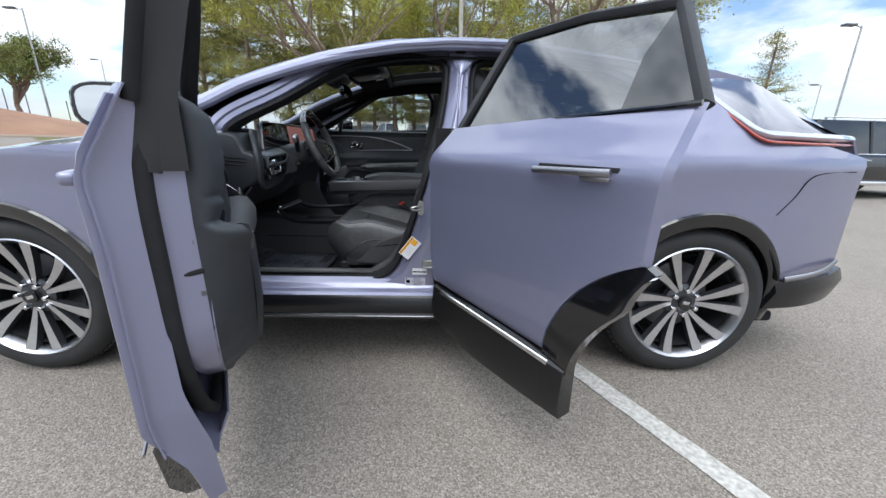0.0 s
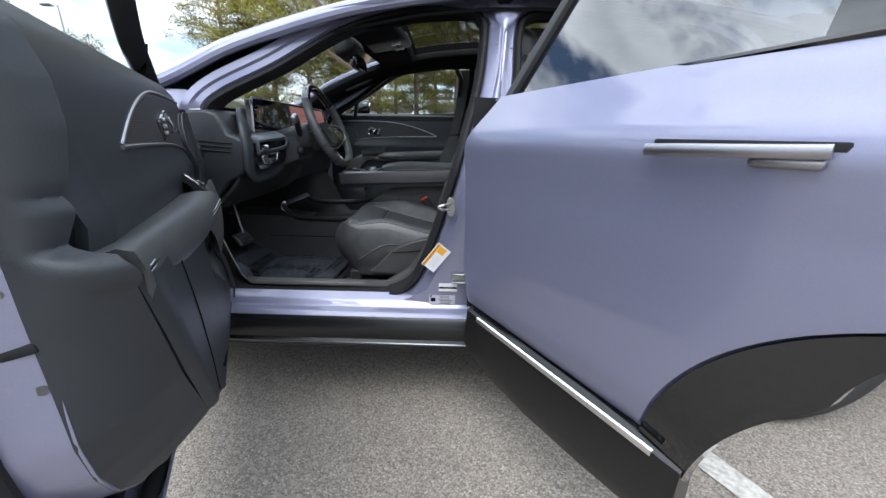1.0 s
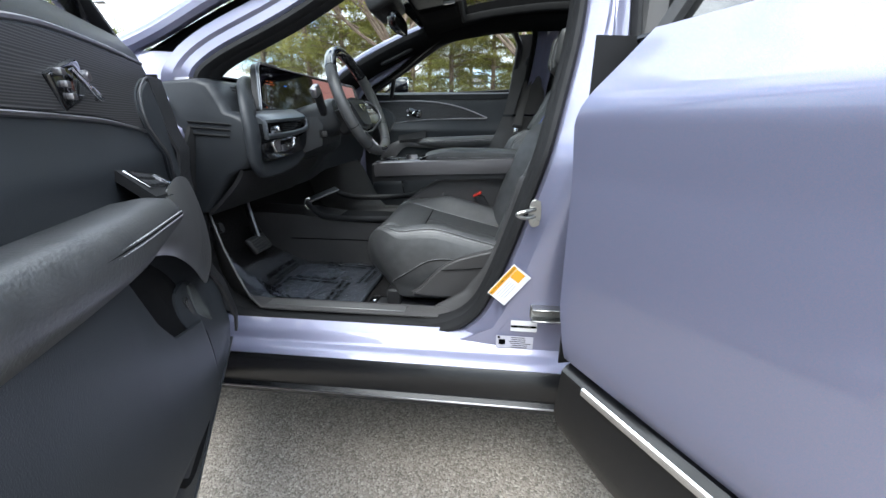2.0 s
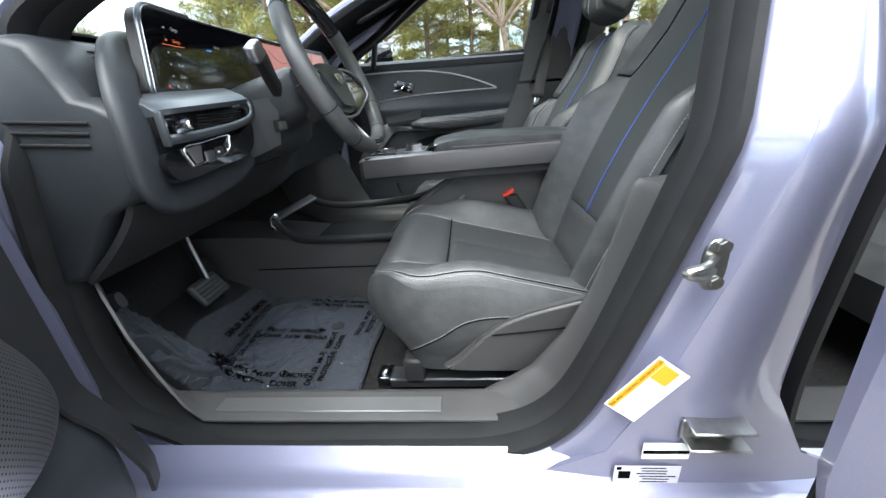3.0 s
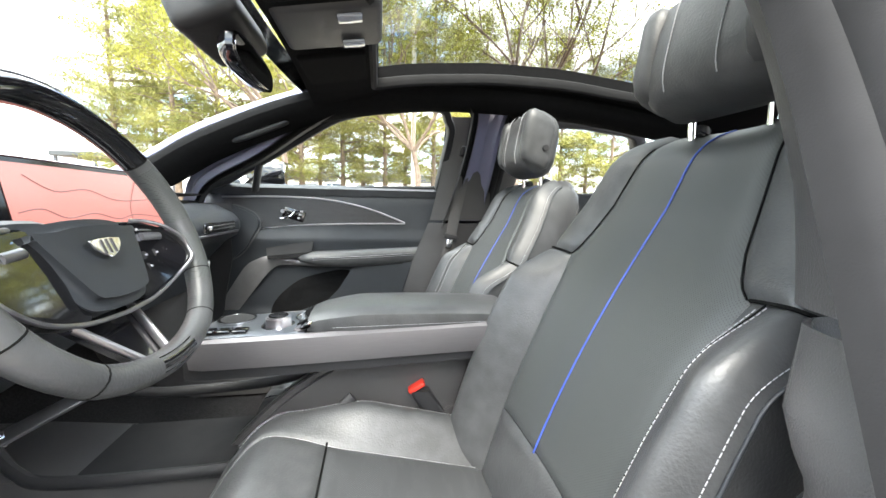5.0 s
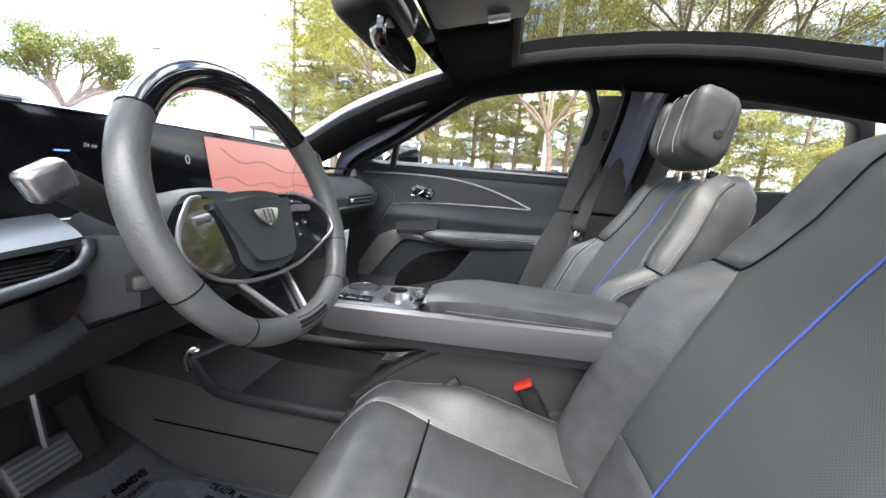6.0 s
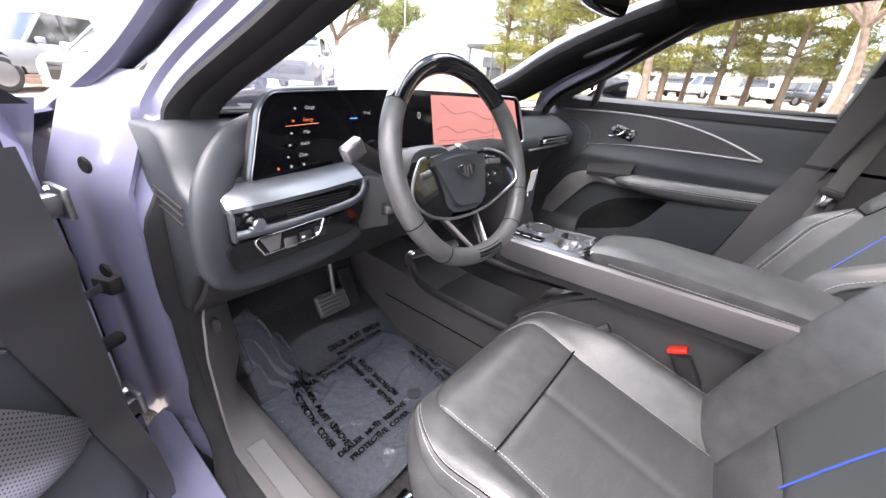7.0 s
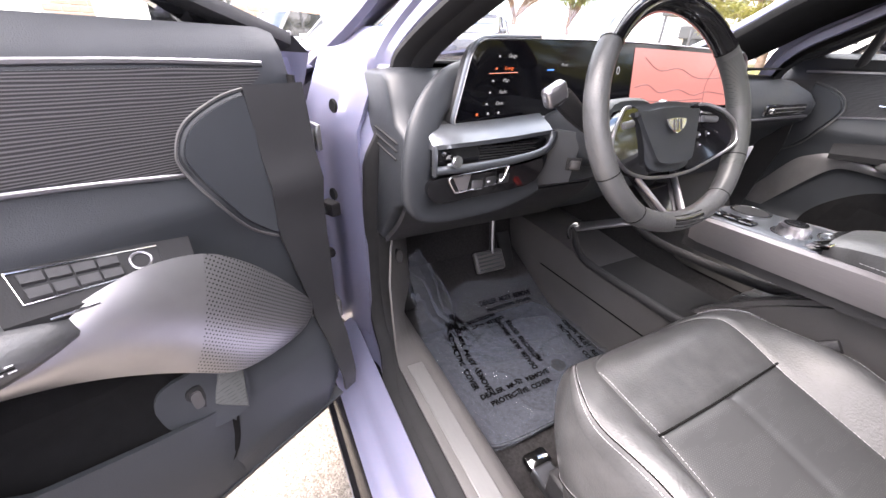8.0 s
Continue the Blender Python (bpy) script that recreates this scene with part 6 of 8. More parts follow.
def rim_arc(t0, t1, n, prof):
    return sweep([rim_pt(t0 + (t1 - t0) * k / n) for k in range(n + 1)], prof, C3)


part("rim", rim_arc(142, 398, 60, oval(0.0175, 0.0190, 16)), LEATHER, wheel_s)
part("rim_inlay", rim_arc(38, 142, 28, oval(0.0178, 0.0193, 16)), GLOSS, wheel_s, "glossy dark upper rim arc")
part("rim_seam", sweep([rim_pt(78 + 64 * k / 24, 0.196) + C3 * 0.0140 for k in range(25)], oval(0.002, 0.002, 6), C3), SATIN, wheel_s)
for t in (38, 142, 232, 308, 205, 335):
    part("rim_joint", sweep([rim_pt(t) - (rim_pt(t + 1) - rim_pt(t)).normalized() * 0.001, rim_pt(t) + (rim_pt(t + 1) - rim_pt(t)).normalized() * 0.001], oval(0.0180, 0.0195, 16), C3), STITCH_DARK, wheel_s)
for t0, t1 in ((0, 36), (324, 358)):
    part("grip_perforation", rim_arc(t0 + 4, t1 - 2, 10, oval(0.0179, 0.0194, 16)), PERF, wheel_s)
hub_o = [(p.x, p.y) for p in curve([(-0.086, 0.020, 0), (-0.045, 0.028, 0), (0, 0.030, 0), (0.045, 0.028, 0), (0.086, 0.020, 0), (0.090, 0.008, 0), (0.070, -0.045, 0), (0.054, -0.076, 0), (0.030, -0.085, 0), (0, -0.087, 0), (-0.030, -0.085, 0), (-0.054, -0.076, 0), (-0.070, -0.045, 0), (-0.090, 0.008, 0)], 5, True)]
part("airbag_cover", prism(hub_o, 0.046, lambda a, b, c: SW(a, b, -0.046 + c - 0.010 * (a / 0.09) ** 2), 0.012, 5), SOFT, wheel_s, smooth=60)
part("hub_core", prism([(a * 0.80, b * 0.80 - 0.01) for a, b in hub_o], 0.05, lambda a, b, c: SW(a, b, -0.095 + c)), PLASTIC, wheel_s)
for s in (-1, 1):
    pod = [(p.x, p.y) for p in curve([(s * 0.060, 0.020, 0), (s * 0.100, 0.024, 0), (s * 0.128, 0.012, 0), (s * 0.158, -0.014, 0), (s * 0.166, -0.036, 0), (s * 0.156, -0.056, 0), (s * 0.110, -0.076, 0), (s * 0.050, -0.090, 0), (s * 0.045, -0.03, 0)], 5, True)]
    part("spoke", prism(pod, 0.018, lambda a, b, c: SW(a, b, -0.036 + c + 0.022 * ease((abs(a) - 0.09) / 0.07)), 0.003, 2), GLOSS, wheel_s)
    rim_line = [(0.092, 0.024), (0.112, 0.021), (0.135, 0.008), (0.158, -0.014), (0.166, -0.036), (0.157, -0.056), (0.112, -0.078), (0.060, -0.092), (0.0, -0.096)]
    part("spoke_edge", sweep(curve([SW(s * a, b, -0.015 + 0.022 * ease((a - 0.09) / 0.07)) for a, b in rim_line], 6), oval(0.0030, 0.0026, 8), C3), SATIN, wheel_s, "satin trim round the switch pod")
    part("thumb_roller", sweep([SW(s * 0.094, -0.002, -0.012), SW(s * 0.126, -0.006, -0.006)], oval(0.006, 0.005, 12), C3), SATIN, wheel_s)
    part("roller_fork", sweep([SW(s * 0.096, 0.010, -0.014), SW(s * 0.140, 0.000, -0.006)], oval(0.0022, 0.0020, 8), C3), CHROME, wheel_s)
    for k in range(6):
        part("thumb_button", rbox((0.004, 0.015, 0.012), SW(s * (0.088 + 0.020 * (k % 3)), -0.030 - 0.018 * (k // 3), -0.016 + 0.004 * (k % 3)), 0.0015, 2, (0, -20.6, 0)), PLASTIC, wheel_s)
        part("button_mark", rbox((0.0012, 0.005, 0.003), SW(s * (0.088 + 0.020 * (k % 3)), -0.030 - 0.018 * (k // 3), -0.0135 + 0.004 * (k % 3)), 0.0004, 1, (0, -20.6, 0)), GREY_LABEL, wheel_s)
    leg = curve([SW(s * 0.050, -0.092, -0.042), SW(s * 0.034, -0.135, -0.022), SW(s * 0.018, -0.174, -0.004)], 6)
    part("lower_spoke_edge", sweep(leg, oval(0.0034, 0.0060, 10, 3.0), C3), SATIN, wheel_s, "satin lower spoke edge")
rows_v = [(-0.088, 0.050, -0.048), (-0.135, 0.033, -0.028), (-0.176, 0.018, -0.010)]
part("lower_spoke", loft([[SW(a, b, c + d) for a, d in ((-w, 0.0), (w, 0.0), (w, -0.012), (-w, -0.012))] for b, w, c in rows_v]), GLOSS, wheel_s)
part("spoke_foot", rim_arc(258, 282, 6, oval(0.0164, 0.0194, 14)), GLOSS, wheel_s)
crest = [(-0.029, 0.012), (-0.014, 0.014), (0, 0.0145), (0.014, 0.014), (0.029, 0.012), (0.026, 0.001), (0.015, -0.009), (0, -0.015), (-0.015, -0.009), (-0.026, 0.001)]
part("emblem", prism([(a * 0.9, b * 0.9 - 0.012) for a, b in crest], 0.003, lambda a, b, c: SW(a, b, -0.0005 + c), 0.001, 1), CHROME, wheel_s, "chrome shield emblem")
for k in range(3):
    part("emblem_bar", rbox((0.001, 0.004, 0.018), SW(-0.009 + 0.009 * k, -0.011, 0.0030), 0.0004, 1, (0, -20.6, 0)), PLASTIC_GREY, wheel_s)

# pedals, foot rest, bonnet release
part("brake_pedal", rbox((0.025, 0.115, 0.075), (-1.135, 2.385, 0.515), 0.010, 3, (0, -35, 0)), PLASTIC_GREY, car)
for k in range(5):
    part("pedal_rib", rbox((0.006, 0.100, 0.006), Vector((-1.124, 2.385, 0.523)) + Vector((-0.57, 0, 0.82)) * (0.013 * (k - 2)), 0.002, 1, (0, -35, 0)), SOFT, car)
part("pedal_arm", sweep(curve([(-1.145, 2.40, 0.54), (-1.17, 2.405, 0.66), (-1.19, 2.405, 0.80)], 5), oval(0.008, 0.014, 8)), DARK_METAL, car)
part("accelerator", rbox((0.02, 0.055, 0.15), (-1.20, 2.50, 0.50), 0.008, 3, (0, -28, 0)), RUBBER, car)
part("foot_rest", rbox((0.05, 0.10, 0.24), (-1.20, 2.055, 0.50), 0.015, 3, (0, -38, 0)), RUBBER, car)
lev = curve([(-0.985, 1.998, 0.700), (-1.015, 2.004, 0.690), (-1.050, 2.014, 0.655), (-1.062, 2.016, 0.620), (-1.045, 2.004, 0.585), (-1.048, 2.000, 0.560), (-1.062, 2.004, 0.545)], 6)
part("bonnet_release", sweep(lev, oval(0.016, 0.008, 10, 2.6), (0, 1, 0)), RUBBER, car, "black bonnet release lever")
part("release_mark", rbox((0.014, 0.002, 0.009), (-1.048, 1.996, 0.566), 0.003, 2, (0, 25, 30)), WHITE_LABEL, car)

# ---------------------------------------------------------------- centre console
con = group_part("centre_console", car, "floating centre console with satin metal band")
part("tunnel", loft([[(x, MID + a, z) for a, z in ((-0.120, 0.33), (-0.112, h - 0.06), (-0.100, h), (0.100, h), (0.112, h - 0.06), (0.120, 0.33))] for x, h in ((-1.35, 0.60), (-1.05, 0.590), (-0.80, 0.560), (-0.50, 0.555), (-0.30, 0.56), (0.02, 0.56), (0.25, 0.50))]), PLASTIC_GREY, con)
part("tunnel_seam", sweep([(x, MID - 0.116, 0.475) for x in np.linspace(-1.1, -0.3, 8)], oval(0.002, 0.002, 6)), INK, con)
part("tray_rim", sweep(curve([(-1.01, MID - 0.085, 0.645), (-0.96, MID - 0.105, 0.605), (-0.90, MID - 0.115, 0.585), (-0.72, MID - 0.118, 0.582), (-0.55, MID - 0.115, 0.590), (-0.42, MID - 0.10, 0.640), (-0.34, MID - 0.08, 0.70)], 8), oval(0.010, 0.014, 10)), PLASTIC, con)
part("tray_rim", sweep(curve([(-0.945, MID + 0.12, 0.668), (-0.90, MID + 0.125, 0.645), (-0.80, MID + 0.125, 0.635), (-0.55, MID + 0.125, 0.650), (-0.42, MID + 0.11, 0.700), (-0.34, MID + 0.08, 0.74)], 8), oval(0.010, 0.014, 10)), PLASTIC, con)
part("tray_mat", rbox((0.50, 0.20, 0.006), (-0.66, MID, 0.567), 0.003, 1), RUBBER, con)
bar_a, bar_b = Vector((-1.012, 2.628, 0.654)), Vector((-0.920, 2.775, 0.690))
part("tray_bar", sweep([bar_a, bar_a.lerp(bar_b, 0.5), bar_b], oval(0.017, 0.005, 16, 5.0), (0.2, -0.4, 0.9)), SATIN, con, "satin metal bar across the tray")
part("tray_bar_end", sweep(curve([bar_a + Vector((0.01, 0.012, 0.002)), bar_a, bar_a + Vector((-0.006, -0.010, -0.012)), bar_a + Vector((0.004, -0.006, -0.034))], 5), oval(0.017, 0.005, 14, 4.0), (0.9, 0.2, 0.3)), CHROME, con)
for s in (-1, 1):
    wing = [(p.x, p.y) for p in curve([(-0.76, 0.42, 0), (-0.68, 0.50, 0), (-0.598, 0.589, 0), (-0.52, 0.665, 0), (-0.44, 0.723, 0), (-0.36, 0.767, 0), (-0.276, 0.795, 0), (-0.10, 0.803, 0), (0.06, 0.802, 0), (0.10, 0.60, 0), (0.10, 0.42, 0), (-0.3, 0.38, 0)], 6, True)]
    part("side_shell", prism(wing, 0.030, lambda a, b, c: (a, MID + s * (0.004 + c), b), 0.012, 4), PLASTIC_GREY, con, "smooth console side shell", smooth=60)
    band = [[(x, MID + s * (w + a), z + b) for a, b in ((0, 0.036), (0.010, 0.030), (0.013, 0.0), (0.006, -0.028), (-0.012, -0.030), (-0.012, 0.034))] for x, w, z in ((-0.675, 0.055, 0.800), (-0.64, 0.078, 0.806), (-0.50, 0.088, 0.813), (-0.30, 0.090, 0.820), (-0.05, 0.09, 0.828), (0.04, 0.085, 0.832))]
    part("satin_band", loft(band), BAND_METAL, con, "satin metal side band")
part("bridge", loft([[(x, MID + a, z + b) for a, b in ((-w, -0.05), (-w, 0.028), (-w + 0.01, 0.034), (w - 0.01, 0.034), (w, 0.028), (w, -0.05))] for x, w, z in ((-0.69, 0.050, 0.795), (-0.64, 0.073, 0.803), (-0.50, 0.083, 0.810), (-0.30, 0.085, 0.818), (0.04, 0.08, 0.828))]), PLASTIC, con)
part("control_plate", rbox((0.225, 0.160, 0.010), (-0.550, MID, 0.843), 0.004, 2, (0, -2, 0)), DASH_METAL, con, "satin metal control plate")
for y in (MID + 0.035,):
    for x in (-0.610, -0.440):
        part("cup_ring", loft([[(x + r * math.cos(a), y + r * math.sin(a), 0.8475 + h) for r, h in ((0.041, 0.0), (0.041, 0.004), (0.036, 0.004), (0.034, -0.004))] for a in np.linspace(0, 2 * math.pi, 33)[:-1]], closed=True), CHROME, con)
        part("cup_well", cyl(0.035, 0.003, (x, y, 0.8488), n=32), RUBBER, con)
part("rotary_knob", cyl(0.027, 0.022, (-0.505, 2.690, 0.860), n=40, bevel=0.003), SATIN, con, "knurled rotary controller")
part("knob_top", cyl(0.021, 0.003, (-0.505, 2.690, 0.872), n=32, bevel=0.001), GLOSS, con)
part("knob_base", cyl(0.036, 0.006, (-0.505, 2.690, 0.849), n=36, bevel=0.002), CHROME, con)
for k in range(3):
    part("console_button", rbox((0.030, 0.030, 0.006), (-0.640 + 0.036 * k * 0.9, 2.662, 0.850), 0.003, 2), GLOSS, con)
pad = []
for t in np.linspace(0, 1, 20):
    x = -0.435 + 0.45 * t
    h = 0.874 + 0.022 * min(1, t * 4) ** 0.6 - 0.01 * t ** 3
    w = 0.088 * (0.80 + 0.20 * min(1, t * 5)) * (1 - 0.12 * max(0, t - 0.9) / 0.1)
    pad.append([(x, MID + a, z) for a, z in ((-w, 0.846), (-w - 0.004, 0.858), (-w, h - 0.008), (-w + 0.015, h), (-0.03, h + 0.004), (0.03, h + 0.004), (w - 0.015, h), (w, h - 0.008), (w + 0.004, 0.858), (w, 0.846))])
part("armrest_lid", loft(pad), LEATHER, con)
for s in (-1, 1):
    part("stitching", dashes([(x, MID + s * 0.0925, 0.8625 + 0.008 * (x + 0.43)) for x in np.linspace(-0.38, 0.0, 20)], 0.005, 0.002, 0.0005), STITCH, con)
part("chrome_clasp", prism([(-0.445, -0.07), (-0.405, -0.09), (-0.40, 0.09), (-0.445, 0.07)], 0.008, lambda a, b, c: (a - 0.02, MID + b, 0.846 + c + 0.5 * (a + 0.445)), 0.002, 1), CHROME, con)

# passenger side of the dashboard: vent and bright strip
part("pass_vent", rbox((0.02, 0.25, 0.034), (-0.838, 3.25, 1.030), 0.008, 2), GLOSS, dash)
part("pass_vent_strip", rbox((0.012, 0.36, 0.008), (-0.832, 3.22, 1.006), 0.003, 2), SATIN, dash)
for k in range(2):
    part("vent_blade", rbox((0.012, 0.20, 0.003), (-0.830, 3.26, 1.024 + 0.012 * k), 0.001, 1), PLASTIC_GREY, dash)
part("vent_tab", rbox((0.014, 0.018, 0.016), (-0.824, 3.15, 1.030), 0.004, 2), CHROME, dash)


# ---------------------------------------------------------------- seats
def seat(side, name, label):
    """side -1: the driver's (inboard is +y), 1: the passenger's."""
    S = group_part(name, car, label)
    cy = MID + side * 0.340
    Y = lambda w: cy + w * (-side)           # w: plus is inboard
    X0, LEN = -0.052, 0.515                  # rear edge and length of the cushion
    XS = lambda s: X0 - s

    def puff(d, depth=0.007, soft=0.007):
        return -depth * math.exp(-max(0, d) / soft)

    def top(s, w):
        """Cushion surface: it climbs towards the knees, with side bolsters that melt into the front pad."""
        a = abs(w)
        z = 0.566 + 0.258 * s - 0.006 * math.cos(min(1, a / 0.17) * math.pi / 2)
        z += 0.062 * ease((a - 0.165) / 0.075) * (1 - ease((s - 0.24) / 0.22))
        z -= 0.034 * (max(0, a - 0.240) / 0.045) ** 2.2
        z -= 0.070 * (max(0, s - 0.415) / 0.10) ** 2.3
        return z

    def patch(s0, s1, w0, w1, nu, nv, mat, nm, lab="", extra=None):
        def f(u, v):
            s = s0(v) + (s1(v) - s0(v)) * u
            wa, wb = w0(s), w1(s)
            w = wa + (wb - wa) * v
            d = min((s - s0(v)) if s0(v) > 0.01 else 1, (s1(v) - s) if s1(v) < 0.5 else 1, abs(w - wa), abs(wb - w))
            return (XS(s), Y(w), top(s, w) + puff(d) + (extra(s, w) if extra else 0))
        bm = sheet(f, nu, nv)
        bmesh.ops.recalc_face_normals(bm, faces=bm.faces)
        return part(nm, bm, mat, S, lab, smooth=60)
    K = lambda c: (lambda t: c)
    CROSS = 0.334
    edge = lambda s: 0.172 + 0.012 * ease((s - 0.30) / 0.12)
    rim_w = lambda s: 0.285 - 0.105 * max(0, (s - 0.34) / 0.175) ** 2.6
    groove = lambda s, w: -0.006 * math.exp(-abs(w - 0.020) / 0.006)
    patch(K(0.0), K(CROSS), lambda s: -edge(s), edge, 30, 44, PERF_SEAT, "cushion_insert", "perforated leather cushion insert", groove)
    patch(K(CROSS + 0.001), K(LEN), lambda s: -edge(s) + 0.10 * max(0, (s - 0.44) / 0.075) ** 2, lambda s: edge(s) - 0.10 * max(0, (s - 0.44) / 0.075) ** 2, 24, 26, LEATHER, "thigh_pad")
    for sg in (-1, 1):
        patch(K(0.0), K(LEN), lambda s: sg * (edge(s) - 0.10 * max(0, (s - 0.44) / 0.075) ** 2), lambda s: sg * rim_w(s), 34, 18, LEATHER, "side_bolster")
    # side and front valance, falling from the rolled edge and tucked under at the front
    ring = [(s, sg * rim_w(s)) for sg, ss in ((1, np.linspace(0, LEN, 26)), ) for s in ss] + [(LEN + 0.004, w) for w in np.linspace(0.17, -0.17, 13)] + [(s, -rim_w(s)) for s in np.linspace(LEN, 0, 26)]

    def val(u, v):
        k = u * (len(ring) - 1)
        i = min(int(k), len(ring) - 2)
        s, w = (ring[i][0] + (ring[i + 1][0] - ring[i][0]) * (k - i), ring[i][1] + (ring[i + 1][1] - ring[i][1]) * (k - i))
        zt = top(s, w) - 0.001
        zb = 0.440
        fr = ease((s - 0.36) / 0.15)
        bulge = 0.016 * math.sin(math.pi * min(1, v * 1.25)) ** 0.8
        tuck = 0.055 * v ** 2.2
        return (XS(s) - fr * (bulge * 0.8 - tuck * 1.15), Y(w + math.copysign(1 - 0.5 * fr, w) * (bulge - 0.25 * tuck)), zt + (zb - zt) * v)
    bm = sheet(val, 90, 16)
    bmesh.ops.recalc_face_normals(bm, faces=bm.faces)
    part("cushion_valance", bm, LEATHER, S, smooth=60)
    for sg in (-1, 1):
        # hard cover over the runner, with a moulded crease
        cov = [(p.x, p.y) for p in curve([(-0.385, 0.462, 0), (-0.365, 0.492, 0), (-0.300, 0.563, 0), (-0.248, 0.596, 0), (-0.170, 0.622, 0), (-0.06, 0.648, 0), (0.05, 0.655, 0), (0.09, 0.56, 0), (0.05, 0.462, 0), (-0.18, 0.456, 0)], 5, True)]
        part("side_cover", prism(cov, 0.020, lambda a, b, c: (a, Y(sg * (0.284 + c + 0.008 * ease((b - 0.46) / 0.10))), b), 0.007, 3), PLASTIC_GREY, S, "hard grey seat side cover")
        part("cover_crease", sweep(curve([(x, Y(sg * 0.3125), z) for x, z in ((-0.292, 0.560), (-0.22, 0.566), (-0.12, 0.578), (0.03, 0.590))], 6), oval(0.0016, 0.0016, 6)), STITCH_DARK, S)
        part("seat_runner", rbox((0.66, 0.050, 0.026), (-0.22, Y(sg * 0.235), 0.388), 0.004, 1), DARK_METAL, S)
        part("runner_leg", rbox((0.05, 0.05, 0.07), (-0.47, Y(sg * 0.235), 0.42), 0.006, 1), PLASTIC, S)
        part("runner_end", rbox((0.035, 0.056, 0.034), (-0.545, Y(sg * 0.235), 0.392), 0.006, 2), CHROME, S)
        # thread lines: two along the shoulder of the bolster and one that sweeps down the side
        rows = [[(XS(s), Y(sg * (rim_w(s) - off)), top(s, rim_w(s) - off) + 0.0012) for s in np.linspace(0.03, LEN - 0.015, 60)] for off in (0.012, 0.019)]
        for row in rows:
            part("stitching", dashes(row, 0.005, 0.002, 0.0005), STITCH, S)
        part("seam", sweep([(XS(s), Y(sg * (rim_w(s) - 0.018)), top(s, rim_w(s) - 0.018) + 0.0004) for s in np.linspace(0.01, LEN - 0.01, 60)], oval(0.0012, 0.0012, 6)), STITCH_DARK, S)
        part("stitching", dashes([(XS(s), Y(sg * (edge(s) - 0.004)), top(s, edge(s)) - 0.004) for s in np.linspace(0.03, 0.46, 50)], 0.005, 0.002, 0.0005), STITCH, S)
        sw_l = []
        for s, v in ((0.46, 0.86), (0.41, 0.70), (0.35, 0.50), (0.29, 0.34), (0.22, 0.26), (0.12, 0.20), (0.03, 0.12)):
            uu = (s / LEN) * 25 / (len(ring) - 1)
            x, y, z = val(uu if sg > 0 else 1 - uu, v)
            sw_l.append((x, y + (0.0016 if y > cy else -0.0016), z))
        sw_l = curve(sw_l, 10)
        part("stitching", dashes(sw_l, 0.005, 0.002, 0.0005), STITCH, S)
        part("seam", sweep([p + Vector((0, 0, -0.004)) for p in sw_l], oval(0.0012, 0.0012, 6)), STITCH_DARK, S)
    part("seam", sweep([(XS(CROSS), Y(w), top(CROSS, w) - 0.004) for w in np.linspace(-0.178, 0.178, 20)], oval(0.002, 0.0015, 6)), STITCH_DARK, S)
    part("seat_underframe", rbox((0.42, 0.46, 0.09), (-0.24, cy, 0.45), 0.02, 2), RUBBER, S)

    # backrest in its own plane: L up the back, w inboard, n towards the driver
    E, N0 = Vector((0.41, 0, 0.912)), Vector((-0.912, 0, 0.41))
    B = Vector((-0.075, 0, 0.562))
    TOP_L, SPLIT, LUM = 0.790, 0.505, 0.150
    wo = lambda L: lerp_table([(0, 0.262), (0.15, 0.278), (0.30, 0.284), (0.46, 0.280), (0.54, 0.268), (0.62, 0.248), (0.70, 0.226), (0.74, 0.204), (0.775, 0.172), (0.791, 0.142)], L)
    wi = lambda L: lerp_table([(0, 0.160), (0.15, 0.168), (0.32, 0.172), (0.44, 0.182), (0.505, 0.196)], L)
    ws = lambda L: lerp_table([(0.50, 0.196), (0.52, 0.176), (0.56, 0.160), (0.62, 0.145), (0.70, 0.132), (0.791, 0.122)], L)
    wx = lambda L: wi(L) if L <= SPLIT else ws(L)

    def bk(L, w):
        a = abs(w)
        i, o = wx(L), wo(L)
        n = -0.012 * math.cos(min(1, a / i) * math.pi / 2) + 0.022 * math.sin(math.pi * min(1, L / 0.62)) + 0.006
        if a > i:
            k = min(1.0, (a - i) / max(0.02, o - i))
            lift = 0.058 * (1 - ease((L - 0.40) / 0.12)) + 0.014
            n += lift * math.sin(k * math.pi * 0.60) - 0.085 * max(0, k - 0.66) ** 1.7 * 3.0
        n -= 0.055 * (max(0, L - 0.69) / 0.10) ** 2.4
        return n
    place = lambda L, w, n: B + E * L + N0 * n + Vector((0, Y(w), 0))

    def bpatch(L0, L1, wa, wb, nu, nv, mat, nm, lab="", open_top=False):
        def f(u, v):
            L = L0 + (L1 - L0) * u
            a, b = wa(L), wb(L)
            w = a + (b - a) * v
            d = min(L - L0, 1 if open_top else L1 - L, abs(w - a), abs(b - w))
            return place(L, w, bk(L, w) + puff(d, 0.008, 0.008))
        bm = sheet(f, nu, nv)
        bmesh.ops.recalc_face_normals(bm, faces=bm.faces)
        return part(nm, bm, mat, S, lab, smooth=60)
    bpatch(0.0, LUM, lambda L: -wx(L), wx, 12, 26, LEATHER, "lumbar_panel")
    bpatch(LUM + 0.001, TOP_L, lambda L: -wx(L), wx, 60, 30, PERF, "back_insert", "perforated leather back insert", True)
    for sg in (-1, 1):
        bpatch(0.0, SPLIT, lambda L: sg * wx(L), lambda L: sg * wo(L), 36, 18, LEATHER, "back_bolster")
